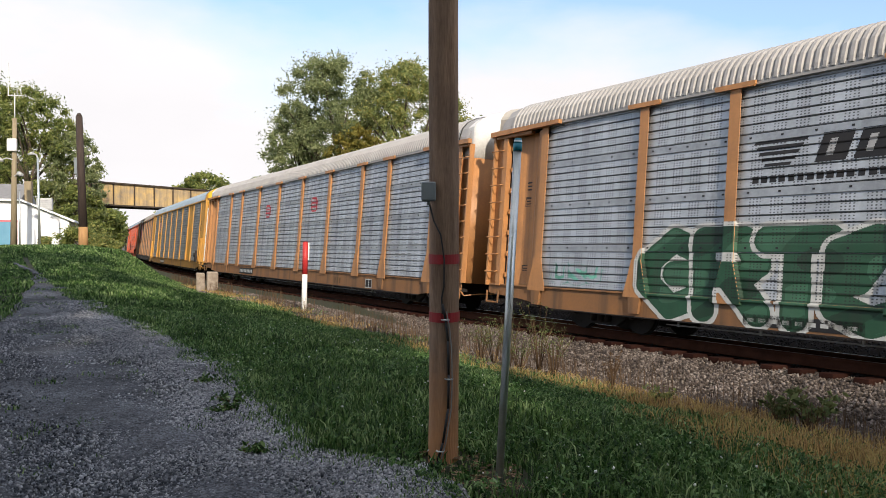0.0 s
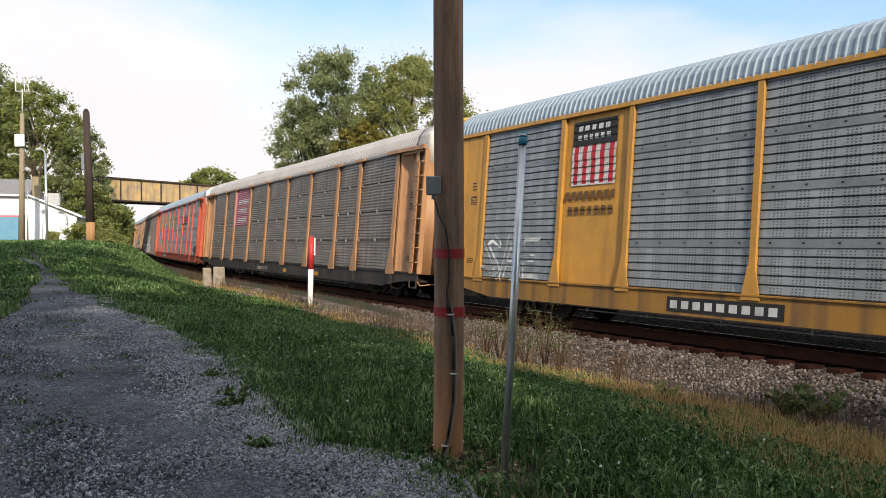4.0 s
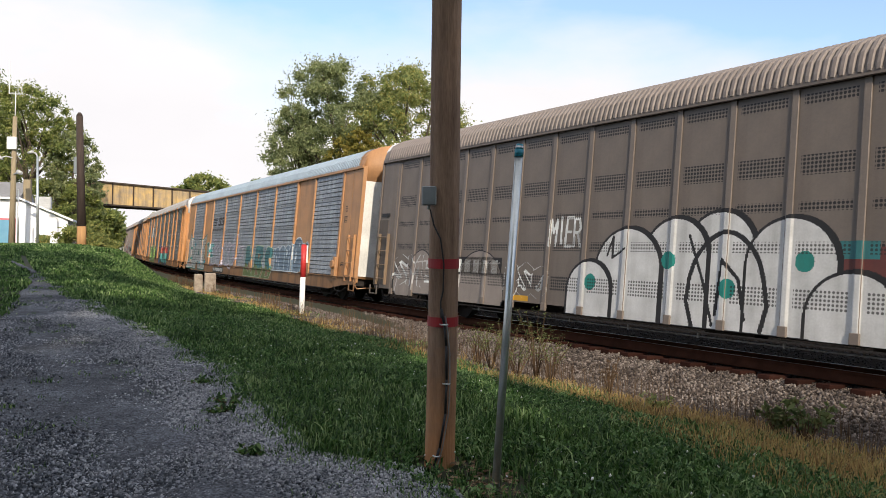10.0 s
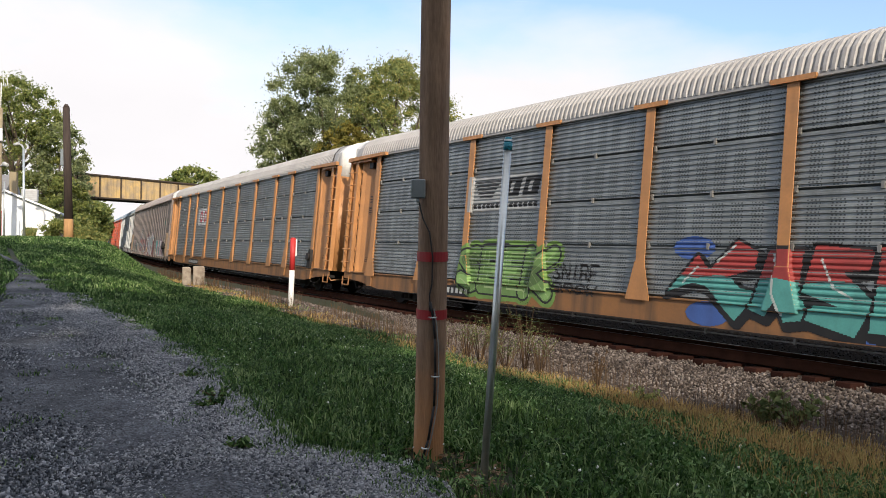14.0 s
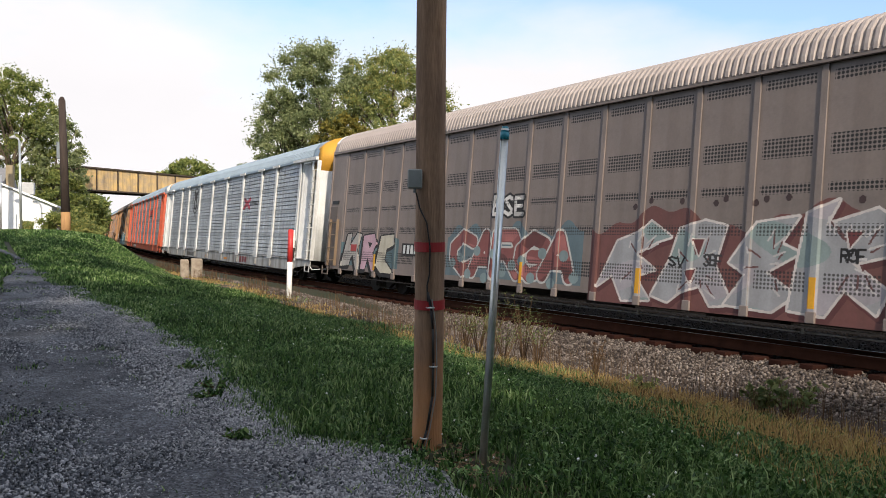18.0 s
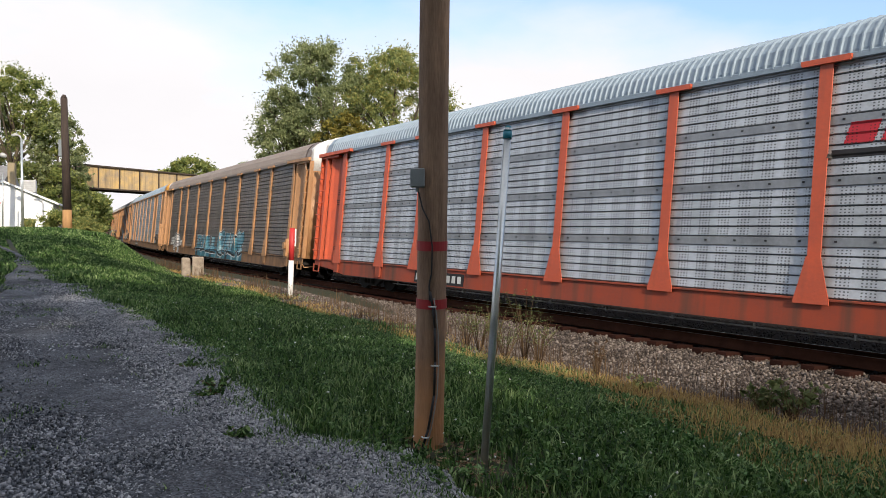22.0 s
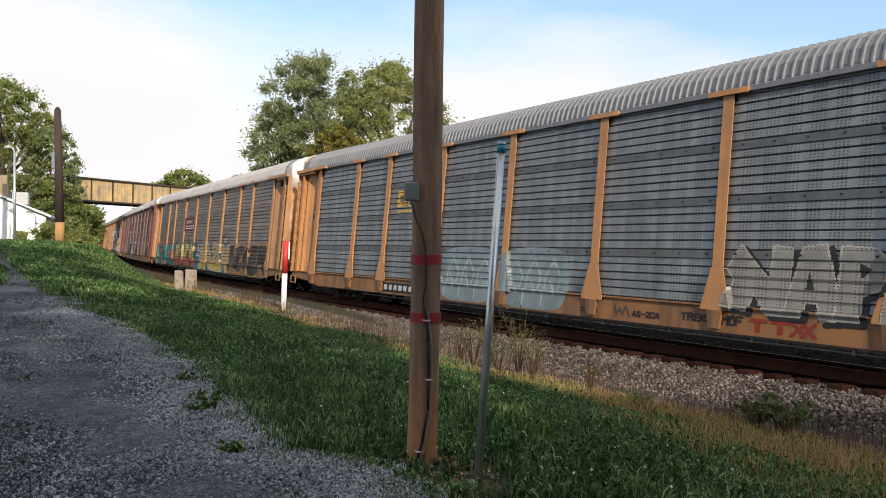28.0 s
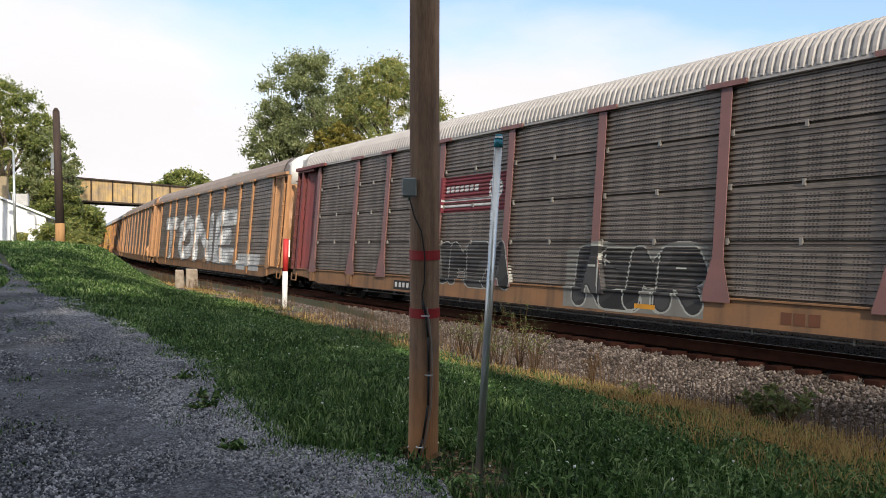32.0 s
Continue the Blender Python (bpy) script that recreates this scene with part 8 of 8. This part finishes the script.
def build_tree(x, y, base_z, height, spread, material, seed, label, leaves=12000, size=0.26, squash=0.62, low=0.25, clumps=230):
    rng = np.random.default_rng(seed)
    tree = thing("tree", label, "tree", at=Matrix.Translation((x, y, base_z)))
    bm = bmesh.new()
    top = height * 0.62
    r0 = height * 0.022
    pts = [Vector((0, 0, -0.5))] + [Vector((rng.normal() * 0.12 * k, rng.normal() * 0.12 * k, top * k / 5)) for k in range(1, 6)]
    for k in range(5):
        rod(bm, pts[k], pts[k + 1], r0 * (1 - k / 6), 9, r0 * (1 - (k + 1) / 6), caps=k in (0, 4))
    cz, rz = height * (1 + low) / 2, height * (1 - low) / 2
    centres, radii = [], []
    for k in range(clumps):
        a = rng.random() * 2 * math.pi
        h = rng.uniform(-1, 1)
        w = math.sqrt(max(0.0, 1 - abs(h) ** 2.4))
        q = rng.uniform(0.30, 1.0) ** 0.7
        c = np.array([math.cos(a) * w * q * spread, math.sin(a) * w * q * spread, cz + h * 0.86 * rz])
        centres.append(c)
        radii.append(spread * rng.uniform(0.09, 0.23))
    for k in range(0, clumps, 9):
        c = Vector(centres[k])
        s = pts[min(5, max(2, int(5 * c.z / height)))]
        m = s.lerp(c, 0.5) + Vector((0, 0, 0.1 * spread))
        rod(bm, s, m, r0 * 0.4, 6, r0 * 0.25, caps=False)
        rod(bm, m, c, r0 * 0.25, 6, r0 * 0.06, caps=False)
    part("trunk", bm, M_BARK, tree, "grey-brown trunk and limbs")
    v, f = leaf_cloud(centres, radii, leaves, size, rng)
    part("crown", mesh_from("crown", v, f, (material,)), (), tree)
    return tree


# beyond the track
build_tree(-8.3, 55.0, -0.3, 16.6, 4.7, LEAF_DEEP, 11, "large deep green tree beyond the tracks", 95000, 0.105, low=0.12)
build_tree(-2.8, 52.5, -0.3, 15.5, 4.3, LEAF_WARM, 12, "yellowing green tree beyond the tracks", 75000, 0.10, low=0.08)
build_tree(-11.2, 56.0, -0.3, 12.6, 2.7, LEAF_DEEP, 13, "deep green tree beyond the tracks", 36000, 0.11, low=0.08)
build_tree(-6.0, 50.5, -0.3, 10.5, 2.6, LEAF_GOLD, 14, "small tree with turning yellow leaves beyond the tracks", 15000, 0.13, low=0.1)
# behind the shed and beside the bridge
build_tree(-51.0, 78.0, 1.2, 20.8, 7.4, LEAF_DEEP, 21, "tall dense green tree behind the shed", 75000, 0.155, low=0.0)
build_tree(-43.4, 77.0, 1.0, 18.2, 5.4, LEAF_MID, 22, "dense green tree behind the shed", 70000, 0.14, low=0.0)
build_tree(-38.7, 77.0, 0.5, 13.8, 3.3, LEAF_DEEP, 23, "small green tree beside the bridge", 20000, 0.17, low=0.0)
build_tree(-37.4, 75.5, 0.4, 7.8, 2.4, LEAF_MID, 24, "low dark green tree beside the bridge", 15000, 0.16, low=0.0)
build_tree(-53.2, 113.0, 0.0, 8.2, 4.4, LEAF_MID, 25, "dark green tree under the bridge", 11000, 0.30, low=0.0)
build_tree(-63.5, 136.0, 0.0, 9.0, 5.0, LEAF_DEEP, 26, "dark green tree past the bridge", 9000, 0.36, low=0.0)
# far off over the train
build_tree(-55.5, 171.0, -0.3, 19.2, 6.6, LEAF_MID, 31, "rounded far tree past the bridge", 12000, 0.45, low=0.2)
build_tree(-62.0, 173.0, -0.3, 16.5, 4.6, LEAF_MID, 32, "far tree past the bridge", 7000, 0.45, low=0.2)
build_tree(-50.5, 200.0, -0.3, 21.0, 4.0, LEAF_DEEP, 33, "far dark tree past the bridge", 5000, 0.5, low=0.3)
build_tree(-44.5, 196.0, -0.3, 19.5, 4.5, LEAF_DEEP, 34, "far dark tree past the bridge", 5000, 0.5, low=0.3)
# unseen trees added behind the lane to cast shade on it
for k in range(13):
    tx, ty = -30.5 + 6.0 * k + 1.5 * math.sin(k * 2.3), -31.0 + 2.5 * math.sin(k * 1.7)
    build_tree(tx, ty, ground_z(tx, ty), (25.5, 25.5, 25.0, 26.0, 25.0, 25.5, 26.0, 25.5, 22.0, 16.8, 14.0, 13.0, 13.0)[k], 5.6, LEAF_MID, 41 + k, "tall green tree added out of view behind the lane for shade", 11000, 0.55, low=0.05, clumps=90)
# second unseen row, added to carry the shade farther over the grass
for k, (tx, ty, th_, sp) in enumerate(((8.2, -10.0, 10.8, 2.6), (5.3, -11.0, 17.4, 3.1), (2.1, -10.0, 22.0, 3.5), (-1.9, -11.5, 26.9, 3.9), (-6.2, -10.0, 28.8, 4.1), (-12.0, -11.0, 29.5, 4.2))):
    build_tree(tx, ty, ground_z(tx, ty), th_, sp, LEAF_MID, 71 + k, "green tree added out of view behind the lane for shade", 8000, 0.40, low=0.15, clumps=90)


def build_bush(x, y, z, height, spread, material, seed, label, count=2600, size=0.10):
    rng = np.random.default_rng(seed)
    bush = thing("bush", label, "bush", at=Matrix.Translation((x, y, z)))
    bm = bmesh.new()
    centres = []
    for k in range(14):
        a = rng.random() * 2 * math.pi
        c = Vector((math.cos(a) * spread * rng.uniform(0.1, 0.9), math.sin(a) * spread * rng.uniform(0.1, 0.9), height * rng.uniform(0.25, 0.85)))
        rod(bm, (0, 0, -0.1), c, 0.02, 5, 0.008)
        centres.append(np.array(c))
    tagged(part("stem", bm, M_BARK, bush, "thin woody stems"), kind="stuff")
    v, f = leaf_cloud(centres, [spread * 0.38] * 14, count, size, rng)
    part("foliage", mesh_from("foliage", v, f, (material,)), (), bush)


# rank growth in front of the shed and round the dark pole
for k, (bx, by, hh, sp, m) in enumerate(((-25.8, 51.0, 1.2, 1.0, LEAF_MID), (-25.0, 50.8, 1.5, 0.9, LEAF_MID), (-23.5, 50.6, 1.1, 0.8, LEAF_WARM), (-22.8, 51.2, 0.8, 0.7, LEAF_WARM), (-25.0, 46.4, 0.6, 0.4, LEAF_WARM))):
    build_bush(bx, by, ground_z(bx, by), hh, sp, m, 60 + k, "rank green and yellow bush in the grass")

# dark undergrowth added beyond the track to block light reaching under the train
ug = np.random.default_rng(91)
cs = []
for k in range(700):
    us, uq = ug.uniform(-6, 80), ug.uniform(-10.0, -6.4)
    ux, uy, uz = sq_point(us, uq)
    cs.append(np.array((ux, uy, uz + ug.uniform(0.1, 1.3))))
uv, uf = leaf_cloud(cs, [0.6] * len(cs), 26000, 0.10, ug)
tagged(new("undergrowth", mesh_from("undergrowth", uv, uf, (LEAF_DEEP,))), "dark green undergrowth added beyond the track to block light", "undergrowth", kind="stuff")


# ---- grass and weeds ----
def blades(name, places, heights, widths, material, label, category, lean=0.5, seed=1):
    rng = np.random.default_rng(seed)
    p = np.asarray(places, dtype=float)
    n = len(p)
    h, w = np.asarray(heights)[:, None], np.asarray(widths)[:, None]
    a = rng.random(n) * 2 * math.pi
    d = np.stack([np.cos(a), np.sin(a), np.zeros(n)], 1)
    b = rng.random(n) * 2 * math.pi
    out = np.stack([np.cos(b), np.sin(b), np.zeros(n)], 1) * rng.uniform(0.1, 1.0, (n, 1)) * lean
    up = np.array([0, 0, 1.0])
    mid = p + up * h * 0.6 + out * h * 0.35
    tip = p + up * h * (1 - 0.25 * lean) + out * h
    v = np.stack([p - d * w, p + d * w, mid + d * w * 0.7, mid - d * w * 0.7, tip], 1).reshape(-1, 3)
    i = 5 * np.arange(n)[:, None]
    f = np.concatenate([i + np.array([[0, 1, 2]]), i + np.array([[0, 2, 3]]), i + np.array([[3, 2, 4]])])
    return tagged(new(name, mesh_from(name, v, f, (material,))), label, category, kind="stuff")


GRASS = island_mat("grass blades", ((0.009, 0.022, 0.006), (0.032, 0.076, 0.018), (0.095, 0.180, 0.045), (0.36, 0.46, 0.20)), 0.5, 0.38, 1.6)
DRY = island_mat("dry grass", ((0.15, 0.09, 0.038), (0.32, 0.20, 0.08), (0.56, 0.39, 0.16), (0.38, 0.34, 0.10)), 0.7, 0.45, 0.9)
STALK = island_mat("dead weed stalks", ((0.05, 0.03, 0.018), (0.09, 0.055, 0.03), (0.14, 0.09, 0.045)), 0.8, 0.1, 0.9)


CLOVER = island_mat("clover leaves", ((0.010, 0.024, 0.008), (0.034, 0.088, 0.022), (0.10, 0.20, 0.055), (0.30, 0.42, 0.18)), 0.5, 0.32, 1.4)


def dry_limit(s):
    """How far from the track the dry growth reaches."""
    return float(np.interp(s, (0, 2.5, 4, 6.5, 9, 14, 22, 40), (9.0, 8.7, 8.0, 7.1, 6.6, 5.6, 4.7, 4.3)))


def build_grass():
    rng = random.Random(17)
    pl, hs, ws = [], [], []
    fine, fh, fw = [], [], []
    def grow(s, q, scale=1.0):
        r, lft = lane_edges(s)
        if r < q < lft and s < 31:
            return
        x, y, z = sq_point(s, q)
        # worn soil round the feet of the pole and the post
        if min(math.hypot(x, (y - 5.45) * 0.7), math.hypot(x - 0.36, (y - 5.0) * 0.8)) < 0.24 + 0.16 * np_noise(x, y, 2.2, 7) and rng.random() < 0.85:
            return
        d = math.hypot(x, y)
        if q < dry_limit(s) - 0.2 + 0.6 * np_noise(x, y, 0.7, 6) and rng.random() < 0.78 - 0.35 * smooth(7.0, 14.0, s):
            return
        patch = 0.6 + 0.8 * max(0.0, np_noise(x, y, 0.55, 3) + 0.4)
        if s < 16 and rng.random() < 0.45:
            # thin arching blades over the rest
            fine.append((x, y, z - 0.01))
            fh.append(rng.uniform(0.09, 0.20) * patch * scale)
            fw.append((0.0028 + 0.00042 * d) * rng.uniform(0.7, 1.7))
            return
        pl.append((x, y, z - 0.01))
        hs.append(rng.uniform(0.04, 0.12) * patch * scale)
        ws.append((0.0036 + 0.0006 * d) * rng.uniform(0.6, 1.8))
    for i in range(165000):
        grow(0.6 + 16.4 * rng.random() ** 1.3, 4.9 + 6.6 * rng.random())
    for i in range(65000):
        grow(14.0 + 24.0 * rng.random(), 3.6 + 8.0 * rng.random(), 1.2)
    for i in range(30000):
        grow(34.0 + 32.0 * rng.random(), 3.4 + 13.0 * rng.random(), 1.5)
    for i in range(30000):
        grow(4.0 + 30.0 * rng.random(), 11.8 + 4.2 * rng.random(), 1.1)
    for i in range(30000):
        grow(-14.0 + 19.0 * rng.random(), 3.8 + 15.0 * rng.random(), 1.1)
    # tufts along the ragged lane edge
    for i in range(520):
        s = 3.3 + 22 * rng.random() ** 1.3
        r, lft = lane_edges(s)
        q0 = r + rng.uniform(-0.12, 0.22) if i % 6 else rng.uniform(r, lft)
        for k in range(rng.randint(8, 45)):
            x, y, z = sq_point(s + rng.gauss(0, 0.08), q0 + rng.gauss(0, 0.07))
            pl.append((x, y, z))
            hs.append(rng.uniform(0.02, 0.10))
            ws.append(0.0035 + 0.0005 * math.hypot(x, y))
    rng2 = np.random.default_rng(9)
    centres, radii = [], []
    for i in range(12000):
        s, q = 0.8 + 15 * rng.random() ** 1.4, 4.5 + 6.6 * rng.random()
        if np_noise(s, q, 0.7, 33) < -0.15 or q > lane_edges(s)[0] + 0.05 or q < dry_limit(s) - 0.5:
            continue
        x, y, z = sq_point(s, q)
        if min(math.hypot(x, y - 5.45), math.hypot(x - 0.36, y - 5.0)) < 0.26:
            continue
        centres.append(np.array((x, y, z + rng.uniform(0.03, 0.09))))
        radii.append(rng.uniform(0.04, 0.12))
    v, f = leaf_cloud(centres, radii, 95000, 0.020, rng2)
    tagged(new("clover", mesh_from("clover", v, f, (CLOVER,))), "low broad-leaved weeds in the grass", "weeds", kind="stuff")
    blades("grass", pl, hs, ws, GRASS, "rough green grass between the lane and the track", "grass", 0.7, 2)
    blades("long_grass", fine, fh, fw, GRASS, "thin arching blades of long grass", "grass", 1.0, 6)
    # small white clover heads
    heads = []
    for i in range(240):
        s, q = 1.5 + 14 * rng.random() ** 1.2, 7.0 + 3.8 * rng.random()
        if q < dry_limit(s) or q > lane_edges(s)[0]:
            continue
        heads.append(sq_point(s, q, rng.uniform(0.07, 0.13)))
    stones("clover_heads", heads, 0.011, M_WHITE, "small white clover heads in the grass", "flowers")
    pl, hs, ws = [], [], []
    for i in range(70000):
        s = -2.0 + 40 * rng.random() ** 1.5
        q = 3.9 + (dry_limit(s) + 0.5 - 3.9) * rng.random()
        if s > 6.5 and rng.random() < min(0.85, 0.2 * (s - 6.5)):
            continue
        if np_noise(s, q, 0.45, 12) < -0.22 or q < 4.35 + 0.5 * np_noise(s, 1.0, 0.9, 16) and rng.random() < 0.7:
            continue
        x, y, z = sq_point(s, q)
        pl.append((x, y, z))
        hs.append(rng.uniform(0.08, 0.30) * (0.7 + 0.6 * abs(np_noise(s, q, 0.8, 19))))
        ws.append((0.0018 + 0.00035 * math.hypot(x, y)) * rng.uniform(0.6, 1.4))
    blades("dry_grass", pl, hs, ws, DRY, "dry brown grass along the foot of the ballast", "dry grass", 0.8, 3)
    pl, hs, ws = [], [], []
    for i in range(3600):
        s, q = 1.0 + 42 * rng.random() ** 1.1, 3.5 + 1.9 * rng.random()
        if np_noise(s, q, 0.6, 14) < -0.05 or q > dry_limit(s) + 0.3:
            continue
        x, y, z = sq_point(s, q)
        pl.append((x, y, z))
        hs.append(rng.uniform(0.25, 0.75))
        ws.append(0.0018 + 0.0002 * math.hypot(x, y))
    blades("dead_stalks", pl, hs, ws, STALK, "thin dead brown weed stalks beside the ballast", "weeds", 0.35, 4)


build_grass()


def build_litter():
    """Dead leaves on the bare soil round the feet of the pole and the post."""
    rng = np.random.default_rng(51)
    centres = []
    for k in range(120):
        x, y = rng.normal(0.2, 0.35), rng.normal(5.1, 0.4)
        centres.append(np.array((x, y, ground_z(x, y) + 0.035)))
    v, f = leaf_cloud(centres, [0.06] * len(centres), 1100, 0.028, rng)
    v[:, 2] = np.array([ground_z(a, b) for a, b in v[:, :2]]) + 0.02 + 0.3 * np.abs(v[:, 2] - 0.03)
    m = island_mat("dead leaf", ((0.05, 0.03, 0.018), (0.12, 0.075, 0.04), (0.22, 0.15, 0.085), (0.34, 0.25, 0.15)), 0.9, 0.1, 0.9)
    tagged(new("leaf_litter", mesh_from("leaf_litter", v, f, (m,))), "dead brown leaves on the soil at the pole foot", "leaf litter", kind="stuff")


build_litter()


def build_weed(x, y, height, spread, stems, leaf, seed, label, leaf_size=0.035, leaf_count=60, z=None):
    rng = np.random.default_rng(seed)
    base = Vector((x, y, ground_z(x, y) if z is None else z))
    weed = thing("weed", label, "weed", "tall weeds", at=Matrix.Translation(base))
    bm = bmesh.new()
    cs = []
    for k in range(stems):
        a = rng.random() * 2 * math.pi
        end = Vector((math.cos(a) * spread * rng.uniform(0.3, 1), math.sin(a) * spread * rng.uniform(0.3, 1), height * rng.uniform(0.6, 1)))
        mid = end * 0.5 + Vector((0, 0, 0.12 * height))
        rod(bm, (0, 0, -0.03), mid, 0.008, 5, 0.006)
        rod(bm, mid, end, 0.006, 5, 0.003)
        cs += [np.array(mid), np.array(end), np.array(mid.lerp(end, 0.5))]
    tagged(part("stem", bm, STALK, weed, "thin branching stems"), kind="stuff")
    v, f = leaf_cloud(cs, [spread * 0.35] * len(cs), leaf_count, leaf_size, rng)
    part("foliage", mesh_from("foliage", v, f, (leaf,)), (), weed)


def weed_at(s, q, *rest):
    x, y, z = sq_point(s, q)
    build_weed(x, y, *rest)


WEED_LEAF = island_mat("dull weed leaves", ((0.035, 0.052, 0.02), (0.085, 0.12, 0.04), (0.16, 0.19, 0.07), (0.28, 0.27, 0.12)), 0.7, 0.4, 0.9)
# tall thin weeds in a loose stand at the foot of the ballast
for k, (ws_, wq_, wh_) in enumerate(((10.2, 4.6, 1.35), (10.7, 4.9, 1.1), (9.7, 4.7, 1.0), (11.3, 4.8, 0.95), (9.9, 5.3, 0.8), (12.0, 4.6, 0.8), (13.4, 4.4, 0.7))):
    weed_at(ws_, wq_, wh_, 0.36, 14, WEED_LEAF, 1 + k, "tall sparse weed with thin branching stems", 0.016, 520)
weed_at(8.3, 4.7, 0.75, 0.16, 7, STALK, 13, "dead brown weed beside the ballast", 0.02, 160)
weed_at(8.1, 4.9, 0.6, 0.14, 6, STALK, 14, "dead brown weed beside the ballast", 0.02, 120)
weed_at(5.1, 4.55, 0.55, 0.34, 12, WEED_LEAF, 4, "broad-leaved dark green weed", 0.055, 260)
weed_at(5.45, 4.6, 0.40, 0.26, 9, WEED_LEAF, 15, "broad-leaved dark green weed", 0.05, 160)
weed_at(6.9, 5.2, 0.30, 0.22, 8, LEAF_WARM, 5, "low yellow-green weed beside the ballast", 0.035, 130)
weed_at(3.6, 4.8, 0.45, 0.35, 10, LEAF_WARM, 16, "low yellow-green weed beside the ballast", 0.035, 200)
weed_at(6.79, 11.48, 0.10, 0.16, 12, GRASS, 7, "small green weed on the gravel edge", 0.028, 140)
weed_at(5.35, 11.72, 0.10, 0.13, 11, GRASS, 8, "small green weed on the gravel edge", 0.028, 120)
weed_at(8.32, 11.25, 0.08, 0.18, 10, GRASS, 9, "small green weed on the gravel", 0.026, 110)
weed_at(7.1, 11.3, 0.12, 0.2, 12, GRASS, 10, "small green weed on the gravel edge", 0.028, 140)


# ---- what moves ----
# metres short of an even run, at some seconds
LAG = ((0, -0.1), (1, -0.16), (2, 0.08), (3, -0.08), (6, -0.08), (7, 0.31), (8, 0.09), (9, 0.05), (10, 0.38), (11, 0.28), (12, 0.32), (13, 0.07), (14, -0.16), (17, 0.16), (18, -0.08), (19, 0.0), (20, 0.07), (21, -0.09), (22, -0.32), (23, 0.08), (24, -0.19), (25, 0.13), (28, 0.27), (29, 0.07), (30, -0.24), (31, 0.17), (32, -0.02))


def run(t):
    """Metres that the train has gone by t seconds."""
    return 14.9261 * t + 0.011 * t * t - float(np.interp(t, [d[0] for d in LAG], [d[1] for d in LAG]))


def motions():
    times = range(33)
    for i, car in enumerate(TRAIN):
        s0 = 0.744 + CAR_PITCH * i
        walk(car, [(t, car_pose(s0 - run(t), 0.0)) for t in times])
    # wheels turn while their car goes by
    for i, wheel, x, sense in WHEELS:
        if i > 17:
            continue
        s0 = 0.744 + CAR_PITCH * i
        frames = [k for k in range(0, 961) if -14 < s0 - run(k / 30) < 36]
        if not frames:
            continue
        def turned(k):
            return pose(x, 0, 0.42) @ Matrix.Rotation(sense * run(k / 30) / 0.42, 4, "Y")
        rows = [(k / 30, turned(k)) for k in frames]
        if frames[0] > 0:
            rows.insert(0, (0, turned(frames[0])))
        if frames[-1] < 960:
            rows.append((32, turned(frames[-1])))
        walk(wheel, rows)


motions()
